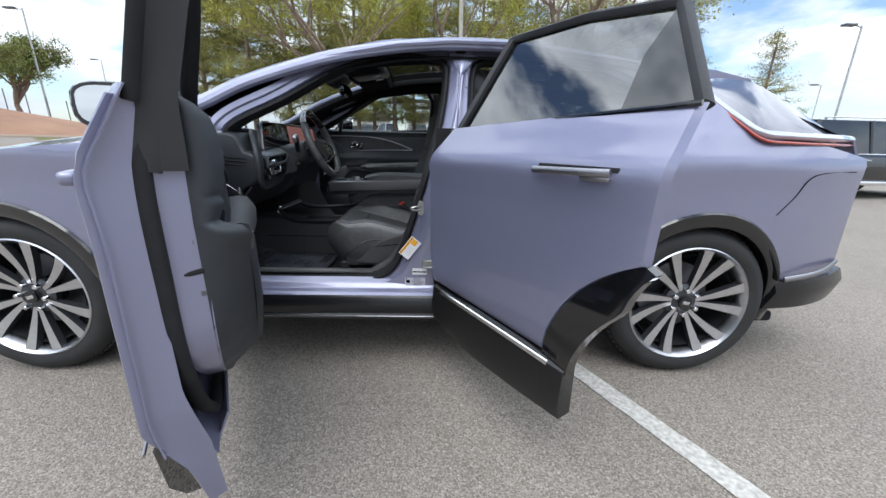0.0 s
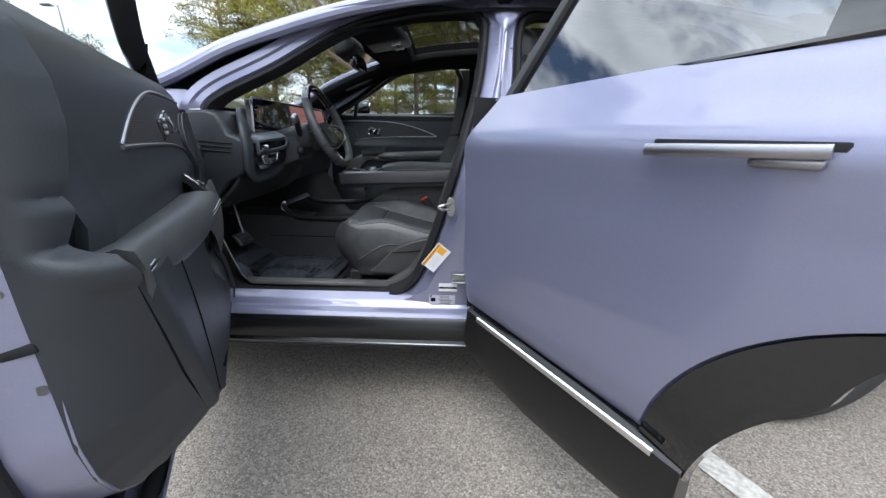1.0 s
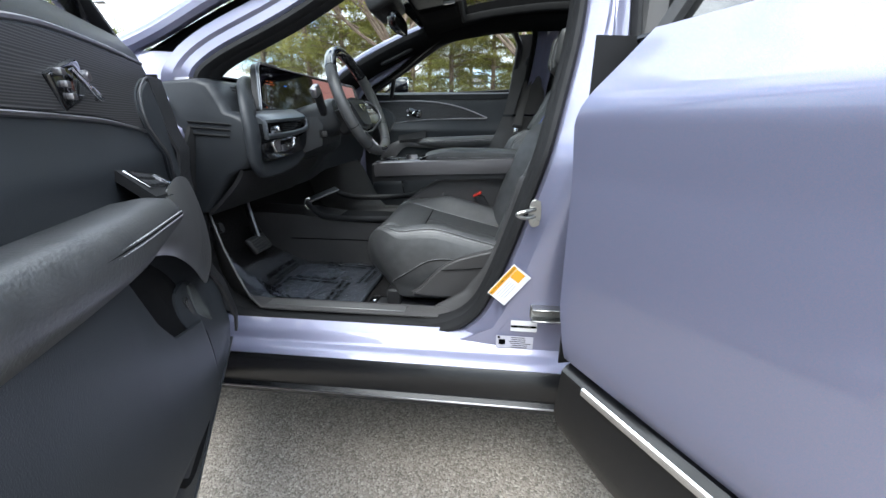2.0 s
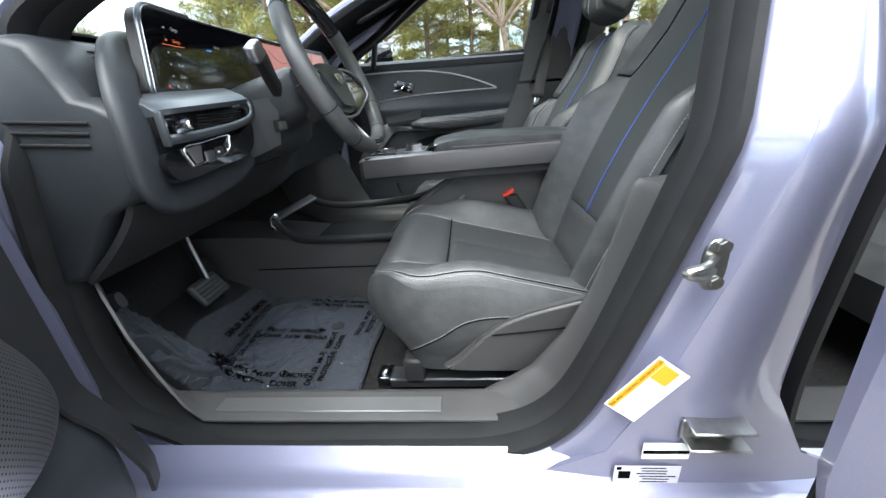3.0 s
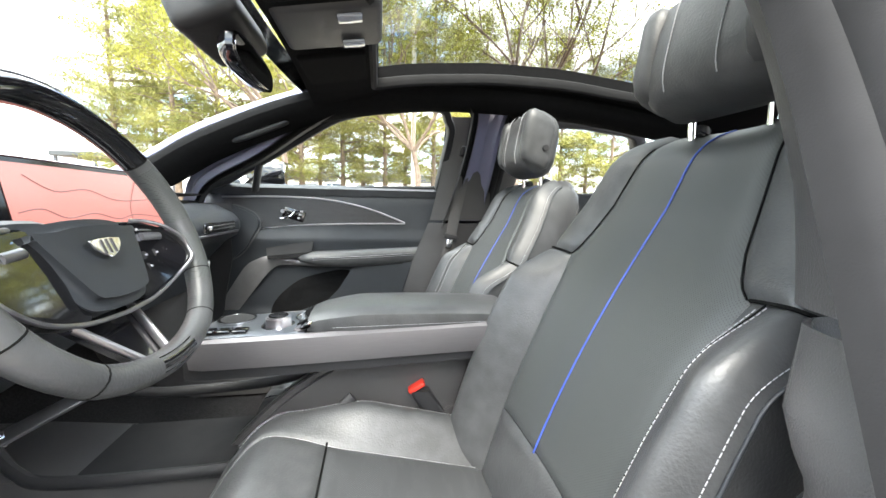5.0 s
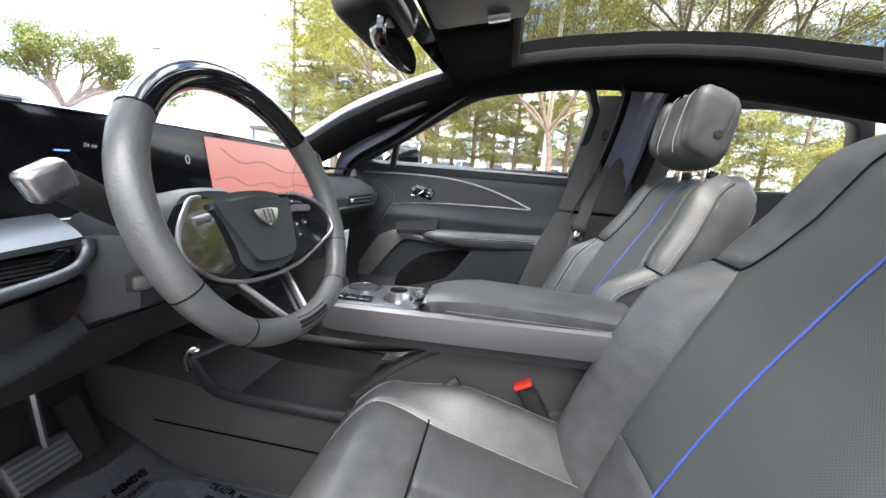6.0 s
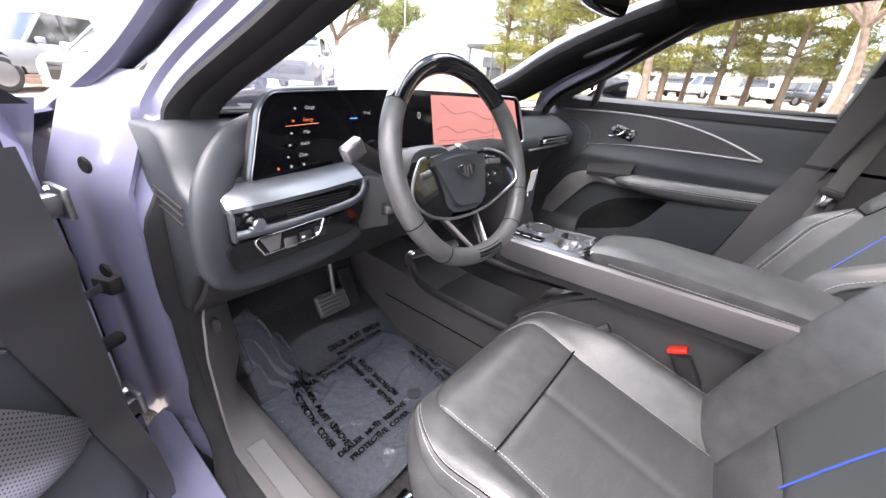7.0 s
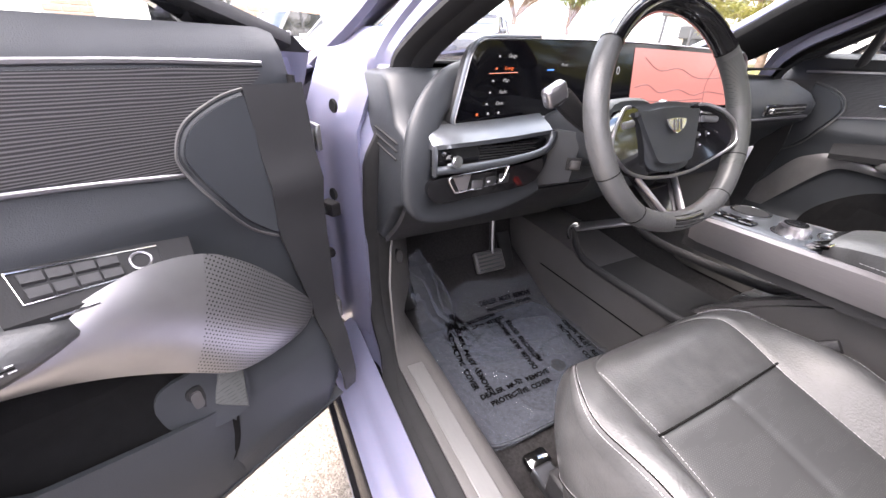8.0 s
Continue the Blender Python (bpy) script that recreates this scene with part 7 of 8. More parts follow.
        bpatch(SPLIT + 0.001, TOP_L, lambda L: sg * wx(L), lambda L: sg * wo(L), 26, 16, LEATHER, "shoulder_pad", "", True)

    def shell(t, v):
        if t < 0.42:
            L, w = TOP_L * t / 0.42, -1
        elif t > 0.58:
            L, w = TOP_L * (1 - t) / 0.42, 1
        else:
            L, w = TOP_L, -1 + 2 * (t - 0.42) / 0.16
        ww = w * wo(L)
        n0 = bk(L, ww) - 0.002
        return place(L + 0.014 * math.sin(math.pi * v) * (1 if 0.42 <= t <= 0.58 else 0), ww * (1 + 0.035 * math.sin(math.pi * v) - 0.10 * v), n0 + (-0.125 - n0) * v)
    bm = sheet(shell, 90, 10)
    bmesh.ops.recalc_face_normals(bm, faces=bm.faces)
    part("back_side", bm, LEATHER, S, smooth=60)
    part("back_shell", sheet(lambda u, v: place(TOP_L * u, 0.92 * wo(TOP_L * u) * (2 * v - 1), -0.125 - 0.02 * math.sin(math.pi * v)), 16, 12, 0.004), PLASTIC, S)
    # piping, seams and thread
    part("blue_piping", sweep([place(L, 0.022 - 0.02 * (L - LUM), bk(L, 0.02) + 0.0010) for L in np.linspace(LUM + 0.002, TOP_L - 0.004, 50)], oval(0.0019, 0.0016, 6), N0), BLUE, S, "thin blue piping")
    for sg in (-1, 1):
        for off in ((0.026, 0.036) if sg < 0 else ()):
            part("stitching", dashes([place(L, sg * (wx(L) + off), bk(L, wx(L) + off) + 0.0010) for L in np.linspace(0.02, SPLIT - 0.006, 50)], 0.005, 0.002, 0.0006), STITCH, S)
        if sg < 0:
            part("seam", sweep([place(L, sg * (wx(L) + 0.031), bk(L, wx(L) + 0.031) + 0.0002) for L in np.linspace(0.02, SPLIT - 0.004, 40)], oval(0.0012, 0.0012, 6), N0), STITCH_DARK, S)
        for L0, L1 in ((0.02, SPLIT - 0.004), (SPLIT + 0.006, 0.770)):
            rim_row = [place(L, sg * (wx(L) + (wo(L) - wx(L)) * 0.955), bk(L, wx(L) + (wo(L) - wx(L)) * 0.955) + 0.0012) for L in np.linspace(L0, L1, 50)]
            part("stitching", dashes(rim_row, 0.005, 0.002, 0.0006), STITCH, S)
            part("edge_piping", sweep([place(L, sg * (wo(L) + 0.001), bk(L, wo(L)) + 0.001) for L in np.linspace(L0, L1, 40)], oval(0.0022, 0.0022, 8), N0), SOFT, S)
        part("seam", sweep([place(SPLIT, sg * (wx(SPLIT) + (wo(SPLIT) - wx(SPLIT)) * t), bk(SPLIT, wx(SPLIT) + (wo(SPLIT) - wx(SPLIT)) * t) - 0.004) for t in np.linspace(0, 1, 12)], oval(0.0022, 0.0022, 6), N0), STITCH_DARK, S)
        part("seam", sweep([place(L, sg * (ws(L) + 0.0005), bk(L, ws(L)) - 0.0045) for L in np.linspace(SPLIT, 0.75, 24)], oval(0.0014, 0.0014, 6), N0), STITCH_DARK, S)
    # headrest: a padded cushion with side wings on two posts
    HB, HT = 0.792, 0.968
    for sg in (-1, 1):
        part("headrest_post", tube([place(0.72, sg * 0.070, -0.060), place(HB + 0.04, sg * 0.070, 0.0)], 0.0065, 10), CHROME, S)
        part("post_sleeve", cyl(0.014, 0.018, place(0.790, sg * 0.070, -0.045), (0, 24, 0), 16, 0.004), PLASTIC, S)
    rings = []
    for t, kw, kn in ((0, 0.74, 0.55), (0.04, 0.84, 0.72), (0.12, 0.93, 0.90), (0.3, 1.0, 1.0), (0.65, 1.0, 1.0), (0.88, 0.95, 0.88), (0.96, 0.88, 0.70), (1.0, 0.78, 0.5)):
        rings.append([place(HB + (HT - HB) * t, a, 0.016 + b + 0.045 * t) for a, b in oval(0.130 * kw, 0.062 * kn, 36, 4.2)])
    part("headrest", loft(rings), LEATHER, S, smooth=60)
    for sg in (-1, 1):
        part("headrest_wing", loft([[place(HB + 0.012 + (HT - HB - 0.024) * t, sg * (0.108 + a), 0.034 + b + 0.045 * t) for a, b in oval(0.026 * k, 0.052 * k, 20, 3.4)] for t, k in ((0, 0.6), (0.06, 0.85), (0.2, 1.0), (0.8, 1.0), (0.94, 0.85), (1.0, 0.6))]), LEATHER, S, smooth=60)
        part("headrest_seam", sweep([place(HB + (HT - HB) * t, sg * 0.050, 0.0792 - 0.020 * abs(2 * t - 1) ** 5 + 0.045 * t) for t in np.linspace(0.05, 0.95, 14)], oval(0.0009, 0.0009, 6), N0), STITCH, S)
        part("headrest_button", cyl(0.010, 0.006, place(HB + 0.07, sg * 0.136, 0.03), (90, 0, 0), 18, 0.002), PLASTIC, S)
    # belt buckle on its stem beside the cushion
    by = Y(0.296)
    part("buckle_stem", loft([[(x + a, by + b, z) for a, b in oval(0.024, 0.015, 16, 4.0)] for x, z in ((-0.085, 0.52), (-0.140, 0.61), (-0.180, 0.672), (-0.190, 0.688))]), PLASTIC, S)
    part("buckle_button", rbox((0.042, 0.026, 0.012), (-0.197, by, 0.696), 0.004, 2, (0, -30, 0)), RED, S, "red belt buckle button")
    if side > 0:
        for ob in S.children:
            ob.data.transform(Matrix.Translation((-0.040, 0, -0.062)))


seat(-1, "driver_seat", "black perforated leather driver's seat with blue piping")
seat(1, "passenger_seat", "black perforated leather passenger seat with blue piping")
bench = group_part("rear_bench", car, "black leather rear bench")
part("bench_cushion", loft([[(x, y, z) for x, z in ((0.52, 0.50), (0.50, 0.60), (0.55, 0.655), (0.75, 0.645), (0.98, 0.62), (1.02, 0.50))] for y in np.linspace(2.08, far(2.08), 12)]), LEATHER, bench)
part("bench_back", loft([[(x, y, z) for x, z in ((0.93, 0.60), (1.02, 0.90), (1.13, 1.18), (1.20, 1.17), (1.15, 0.60))] for y in np.linspace(2.10, far(2.10), 12)]), LEATHER, bench)
for y in (MID - 0.36, MID + 0.36):
    part("bench_headrest", rbox((0.09, 0.25, 0.15), (1.14, y, 1.26), 0.03, 4), LEATHER, bench)

# ---------------------------------------------------------------- fittings in the door opening
strk = group_part("striker", car, "zinc door striker")
part("striker_plate", prism([(-0.038 + a, 0.806 + b) for a, b in oval(0.015, 0.034, 20, 2.6)], 0.004, lambda a, b, c: (a, 1.852 - c, b), 0.001, 1), STEEL, strk)
part("striker_loop", tube(curve([(-0.038, 1.85, 0.816), (-0.06, 1.828, 0.816), (-0.082, 1.826, 0.808), (-0.062, 1.829, 0.799), (-0.038, 1.85, 0.799)], 6), 0.005, 8), STEEL, strk)
for z in (0.784, 0.831):
    part("striker_bolt", cyl(0.009, 0.008, (-0.034, 1.846, z), (90, 0, 0), 6, 0.001), STEEL, strk)
lower_hinge = group_part("rear_hinge", car)
for dz in (-0.016, 0.016):
    part("hinge_leaf", rbox((0.085, 0.035, 0.005), (0.015, 1.840, 0.540 + dz), 0.002, 1), STEEL, lower_hinge)
part("hinge_bracket", rbox((0.08, 0.006, 0.036), (0.01, 1.850, 0.540), 0.002, 1), STEEL, lower_hinge)
for x in (0.018, 0.062):
    part("hinge_bolt", cyl(0.009, 0.010, (x - 0.03, 1.844, 0.540), (90, 0, 0), 6, 0.001), STEEL, lower_hinge)


def label_plate(name, x, z, w, h, tilt, mat, bars, lab):
    """A printed sticker on the pillar: unreadable print as bars (u, v, width, height, material)."""
    g = group_part(name, car, lab)
    M = Matrix.Translation((x, open_y(z) - 0.0505, z)) @ Matrix.Rotation(radians(tilt), 4, "Y")
    b = rbox((w, 0.0012, h), (0, 0, 0), 0.0004, 1)
    bmesh.ops.transform(b, matrix=M, verts=b.verts)
    part("backing", b, mat, g)
    for u, v, bw, bh, mm in bars:
        b = rbox((bw * w, 0.0008, bh * h), ((u - 0.5) * w, -0.0008, (v - 0.5) * h), 0, 1)
        bmesh.ops.transform(b, matrix=M, verts=b.verts)
        part("print_bar", b, mm, g, smooth=0)


rng = random.Random(4)
label_plate("tyre_label", -0.089, 0.613, 0.105, 0.058, -52, WHITE_LABEL, [(0.5, 0.86, 0.94, 0.20, AMBER_LABEL), (0.82, 0.50, 0.26, 0.48, AMBER_LABEL)] + [(0.36, 0.62 - 0.12 * k, 0.5, 0.03, GREY_LABEL) for k in range(4)], "white and amber tyre label")
M_t = Matrix.Translation((-0.089, open_y(0.613) - 0.0505, 0.613)) @ Matrix.Rotation(radians(-52), 4, "Y")
words("TIRE AND LOADING INFORMATION", 0.0062, M_t @ Matrix.Translation((0.0, -0.0016, 0.0210)) @ Matrix.Rotation(radians(90), 4, "X"), INK, [o for o in car.children if o.name.startswith("tyre_label")][0], "label_lettering", 0.0001)
label_plate("white_label", -0.043, 0.494, 0.070, 0.033, 0, WHITE_LABEL, [(0.5, 0.45, 0.96, 0.20, INK), (0.5, 0.45, 0.5, 0.07, WHITE_LABEL)], "small white label with a black band")
label_plate("data_label", -0.065, 0.442, 0.100, 0.038, 0, GREY_LABEL, [(0.16, 0.5, 0.18, 0.42, INK), (0.07, 0.88, 0.07, 0.16, INK)] + [(0.62 + rng.uniform(-0.06, 0.06), 0.90 - 0.16 * k, 0.5 + rng.uniform(-0.15, 0.1), 0.045, INK) for k in range(6)], "silver data label with fine print")
for z in (0.868, 1.055):
    part("body_plug", cyl(0.014, 0.006, (-1.035, 1.862 + max(0, z - 1.0) * 0.35, z), (90, 0, 20), 20, 0.002), RUBBER, car)
chk = group_part("door_check", car, "black door check strap")
part("check_base", rbox((0.05, 0.03, 0.036), (-1.125, 1.868, 0.800), 0.006, 2, (0, 0, 25)), RUBBER, chk)
part("check_arm", sweep([(-1.12, 1.86, 0.80), (-1.04, 1.74, 0.80)], oval(0.003, 0.010, 6)), DARK_METAL, chk)
part("wiring_gaiter", tube(curve([(-1.13, 1.855, 0.67), (-1.09, 1.815, 0.68), (-1.05, 1.79, 0.66), (-1.02, 1.75, 0.64)], 8), 0.015, 12), RUBBER, car)
for z in (0.54, 0.99):
    hg = group_part("front_hinge", car)
    part("hinge_leaf", rbox((0.075, 0.012, 0.055), (-1.085, 1.842, z), 0.004, 2, (0, 0, 10)), STEEL, hg)
    part("hinge_arm", rbox((0.030, 0.060, 0.040), (-1.055, 1.812, z), 0.008, 2, (0, 0, 25)), STEEL, hg)
    part("hinge_pin", cyl(0.009, 0.075, (-1.040, 1.795, z), n=14, bevel=0.002), DARK_METAL, hg)
    for dz in (-0.016, 0.016):
        part("hinge_bolt", cyl(0.010, 0.012, (-1.095, 1.833, z + dz), (90, 0, 10), 6, 0.002), STEEL, hg)


# ---------------------------------------------------------------- ground
def rise(x, y):
    """The lot climbs gently beyond the car's far side."""
    dx, dy = x, y - 1.5
    r, th = math.hypot(dx, dy), math.degrees(math.atan2(dy, dx)) % 360
    k = lerp_table([(0, 0.0), (48, 0.0), (68, 1.0), (140, 1.0), (165, 0.25), (200, 0.0), (360, 0.0)], th)
    return k * 1.15 * (1 - math.exp(-max(0.0, r - 4.5) / 10))


def ground_mesh(radii, a0=0.0, a1=360.0, lift=0.0, n=144):
    verts, faces = [], []
    for r in radii:
        for k in range(n + 1):
            a = radians(a0 + (a1 - a0) * k / n)
            x, y = r * math.cos(a), 1.5 + r * math.sin(a)
            verts.append((x, y, rise(x, y) + lift))
    for i in range(len(radii) - 1):
        for k in range(n):
            p = i * (n + 1) + k
            faces.append((p, p + n + 1, p + n + 2, p + 1))
    bm = from_faces(verts, faces)
    bmesh.ops.remove_doubles(bm, verts=bm.verts, dist=1e-5)
    bmesh.ops.recalc_face_normals(bm, faces=bm.faces)
    return bm


GRASS_MAT = node_mat("dry_grass", (0.11, 0.13, 0.035), 0.95, colour2=(0.20, 0.17, 0.06), vscale=1.2, grain=1.0, gscale=60)
SOIL = node_mat("red_soil", (0.34, 0.20, 0.13), 0.95, colour2=(0.26, 0.15, 0.10), vscale=0.6, grain=1.0, gscale=25)
LINE_PAINT = node_mat("road_paint", (0.62, 0.60, 0.55), 0.8, colour2=(0.36, 0.34, 0.31), vscale=55, grain=0.8, gscale=160)
TAN = node_mat("sunlit_pavement", (0.30, 0.22, 0.16), 0.95, colour2=(0.24, 0.185, 0.14), vscale=0.5, grain=0.6, gscale=40)
CONCRETE = node_mat("concrete", (0.42, 0.40, 0.37), 0.9, vary=0.15, vscale=5, grain=0.5, gscale=120)
tagged(part("ground", ground_mesh([0.001, 2, 4, 6, 8, 10, 12, 14, 17, 20, 25, 30, 40, 60, 100, 250, 700, 2500]), ASPHALT, None), "weathered grey-brown asphalt parking lot", "asphalt", kind="structure")
tagged(part("verge", ground_mesh(np.linspace(14.5, 21.5, 10), 66, 138, 0.02, 60), GRASS_MAT, None), "dry spring grass verge under the trees", "grass", kind="structure")
tagged(part("road", ground_mesh(np.linspace(22.5, 75, 12), 64, 150, 0.012, 60), TAN, None), "pale reddish pavement beyond the verge", "pavement", kind="structure")


def strip(x0, y0, x1, y1, w, name="parking_line"):
    d = Vector((x1 - x0, y1 - y0, 0))
    n = Vector((-d.y, d.x, 0)).normalized() * (w / 2)
    rnd = random.Random(7)
    L, R, k = [], [], 60
    for i in range(k + 1):
        p = Vector((x0, y0, 0)) + d * (i / k)
        z = rise(p.x, p.y) + 0.004
        L.append(p + n * (1 + rnd.uniform(-0.06, 0.06)) + Vector((0, 0, z)))
        R.append(p - n * (1 + rnd.uniform(-0.06, 0.06)) + Vector((0, 0, z)))
    bm = from_faces(L + R, [(i, i + 1, k + 2 + i, k + 1 + i) for i in range(k)])
    return tagged(part(name, bm, LINE_PAINT, None), "worn white parking bay line on asphalt", "road marking", "bay lines", "structure")


strip(0.40, 2.55, 1.62, -0.10, 0.10)
strip(-14.0, 1.9, -22.0, 4.2, 0.12)


# ---------------------------------------------------------------- trees
BARK = node_mat("pine_bark", (0.16, 0.115, 0.085), 0.95, colour2=(0.27, 0.20, 0.16), vscale=9, grain=1.0, gscale=45)
NEEDLE = node_mat("pine_needles", (0.17, 0.18, 0.050), 0.75, colour2=(0.33, 0.30, 0.075), vscale=1.1)
BUD = node_mat("spring_buds", (0.42, 0.40, 0.055), 0.75, colour2=(0.27, 0.29, 0.06), vscale=1.3)
LEAF = node_mat("young_leaves", (0.13, 0.17, 0.04), 0.75, colour2=(0.21, 0.22, 0.06), vscale=0.9)


def leaf_cloud(centres, count, spread, length, width, rnd, droop=0.0):
    """Many small tapered leaf blades round the given centres."""
    g = np.random.RandomState(rnd)
    c = np.array(centres)
    n = len(c) * count
    base = np.repeat(c, count, 0) + g.normal(0, 1, (n, 3)) * np.array(spread)
    d = g.normal(0, 1, (n, 3))
    d[:, 2] -= droop
    d /= np.linalg.norm(d, axis=1, keepdims=True)
    s = np.cross(d, g.normal(0, 1, (n, 3)))
    s /= np.maximum(np.linalg.norm(s, axis=1, keepdims=True), 1e-6)
    L = length * g.uniform(0.6, 1.3, (n, 1))
    W = width * g.uniform(0.6, 1.3, (n, 1))
    V = np.stack([base - d * L / 2, base + s * W / 2, base + d * L / 2, base - s * W / 2], 1).reshape(-1, 3)
    me = bpy.data.meshes.new("leaves")
    me.from_pydata(V.tolist(), [], np.arange(4 * n).reshape(-1, 4).tolist())
    return me


def limb(bm, pts, r0, r1, n=6):
    P = curve(pts, 4)
    k = len(P)
    add(bm, sweep(P, oval(1, 1, n), (0.21, 0.13, 0.97) if abs((P[-1] - P[0]).normalized().z) < 0.9 else (1, 0.1, 0), scale=[r0 + (r1 - r0) * i / (k - 1) for i in range(k)]))


def pine(x, y, h, seed, r=0.14, low=0.13, wide=2.5, density=70):
    rnd = random.Random(seed)
    t = thing("pine_tree", "tall thin-crowned pine with drooping yellow-green boughs", "tree", "trees round the lot", at=(x, y, rise(x, y) - 0.05))
    bm, cs = bmesh.new(), []
    lean = (rnd.uniform(-0.3, 0.3), rnd.uniform(-0.3, 0.3))
    limb(bm, [(0, 0, 0), (lean[0] * 0.3, lean[1] * 0.3, h * 0.4), (lean[0], lean[1], h)], r, 0.03, 9)
    z = h * low
    while z < h * 0.98:
        f = (z / h - low) / (1 - low)
        reach = wide * (0.35 + 0.65 * min(1, f * 4)) * (1 - f) ** 0.7 + 0.25
        for _ in range(rnd.randint(3, 5)):
            a, q = rnd.uniform(0, 6.283), reach * rnd.uniform(0.55, 1.1)
            b = Vector((lean[0] * z / h, lean[1] * z / h, z))
            e = b + Vector((math.cos(a) * q, math.sin(a) * q, q * rnd.uniform(-0.10, 0.28)))
            limb(bm, [b, b.lerp(e, 0.5) + Vector((0, 0, 0.08 * q)), e], 0.035 * (1 - f) + 0.012, 0.008, 4)
            for k in range(max(2, int(q * 3.2))):
                p = b.lerp(e, 0.35 + 0.68 * k / max(1, int(q * 3.2) - 1))
                cs.append(p + Vector((rnd.uniform(-0.25, 0.25), rnd.uniform(-0.25, 0.25), rnd.uniform(-0.02, 0.15))))
        z += rnd.uniform(0.28, 0.50)
    part("trunk", bm, BARK, t)
    part("crown", leaf_cloud(cs, density, (0.17, 0.17, 0.11), 0.18, 0.026, seed), NEEDLE, t, "sparse clumps of needles", smooth=0)
    return t


def broadleaf(x, y, h, seed, r=0.22, spread=0.62, material=None, leaves=9, size=0.075, low=0.26):
    rnd = random.Random(seed)
    t = thing("budding_tree", "spreading tree with dark branches and fresh yellow-green buds", "tree", "trees round the lot", at=(x, y, rise(x, y) - 0.05))
    bm, cs = bmesh.new(), []

    def branch(p, d, L, rad, depth):
        mid = p + d * L * 0.5 + Vector((rnd.uniform(-1, 1), rnd.uniform(-1, 1), rnd.uniform(-0.3, 0.6))) * L * 0.08
        e = p + d * L
        limb(bm, [p, mid, e], rad, rad * 0.55, 7 if depth < 2 else 4)
        if depth >= 2:
            for k in range(3 if depth == 2 else 5):
                cs.append(p.lerp(e, rnd.uniform(0.3, 1.05)))
        if depth < 4:
            for _ in range(3 if depth else 6):
                side = Vector((rnd.uniform(-1, 1), rnd.uniform(-1, 1), rnd.uniform(-0.25, 0.75)))
                branch(p.lerp(e, rnd.uniform(0.55, 1.0)) if depth else e, (d * (0.75 if depth else 0.55) + side * spread).normalized(), L * rnd.uniform(0.62, 0.85) if depth else h * 0.27 * rnd.uniform(0.8, 1.2), rad * 0.52, depth + 1)
    branch(Vector((0, 0, 0)), Vector((rnd.uniform(-0.08, 0.08), rnd.uniform(-0.08, 0.08), 1)), h * low, r, 0)
    part("trunk", bm, BARK, t)
    part("crown", leaf_cloud(cs, leaves, (0.22, 0.22, 0.18), size, size * 0.55, seed), material or BUD, t, "small scattered leaf buds", smooth=0)
    return t


def at_bearing(az, r):
    return (0.0 + r * math.cos(radians(az)), 1.2 + r * math.sin(radians(az)))


for az, r, h, seed, kw in ((101.5, 18.0, 9.5, 11, {}), (96.0, 19.0, 10.0, 12, {}), (111, 17.5, 8.6, 13, {}), (115.5, 18.5, 10.5, 14, {}), (121, 20, 9.5, 15, {}), (90, 19.5, 10.5, 16, {}), (83, 19, 11, 17, {}),
                          (106, 21, 11, 18, {}), (117.5, 24, 10, 19, {}), (76, 20.5, 10, 20, {}), (93, 24, 10, 21, {}), (99, 25, 11, 22, {}), (87, 24, 10, 23, {}), (80, 23, 10, 24, {}), (104, 24, 10, 25, {}), (72, 23, 10, 26, {}), (68, 21, 9, 27, {}), (64.5, 22, 9.5, 28, {}), (61, 24, 9, 29, {}), (58, 22, 8.5, 30, {})):
    pine(*at_bearing(az, r), h, seed, **kw)
broadleaf(*at_bearing(103, 13.6), 8.8, 31, 0.14, leaves=26)
broadleaf(*at_bearing(71, 12.2), 9.2, 32, 0.15, leaves=14)
broadleaf(*at_bearing(86, 14.5), 9.0, 36, 0.14, leaves=24)
broadleaf(*at_bearing(143.5, 33), 8.0, 33, 0.28, material=LEAF, leaves=12, size=0.16, low=0.30)
broadleaf(*at_bearing(153, 30), 8.5, 34, 0.26, material=LEAF, leaves=12, size=0.16, low=0.30)
broadleaf(*at_bearing(137, 42), 7.0, 35, 0.26, material=LEAF, leaves=12, size=0.16, low=0.30)
mirror_tree = broadleaf(*at_bearing(262, 24), 8.0, 51, 0.22, material=LEAF, leaves=10, size=0.16, low=0.3)
for az, r, turn in ((243, 27, 40), (281, 26, 110), (300, 23, 190), (318, 28, 260), (222, 30, 310)):
    copy_thing(mirror_tree, pose(*at_bearing(az, r), -0.05, 0, 0, turn))
pine(*at_bearing(48.5, 30), 7.6, 41, 0.2, 0.10, 2.0, 40)
broadleaf(*at_bearing(53.5, 30), 6.0, 42, 0.2, material=LEAF, leaves=14, size=0.15, low=0.2)


# ---------------------------------------------------------------- lamp posts, buildings, other cars
POST = node_mat("galvanised_post", (0.45, 0.45, 0.45), 0.5, 0.4, vary=0.1, vscale=5)


def lamp_post(x, y, h, arm):
    t = thing("lamp_post", "tall grey parking lot lamp post with a shoebox lamp", "lamp post", "lot lamps", at=(x, y, rise(x, y)))
    part("base", cyl(0.28, 0.7, (0, 0, 0.35), n=20, bevel=0.02), CONCRETE, t)
    part("pole", cyl(0.075, h, (0, 0, h / 2), n=14, r2=0.05), POST, t)
    part("arm", sweep([(0, 0, h - 0.1), (arm * 0.5, 0, h)], oval(0.035, 0.035, 8)), POST, t)
    part("lamp_head", rbox((0.75, 0.36, 0.13), (arm * 0.8, 0, h), 0.04, 3), DARK_METAL, t)
    return t


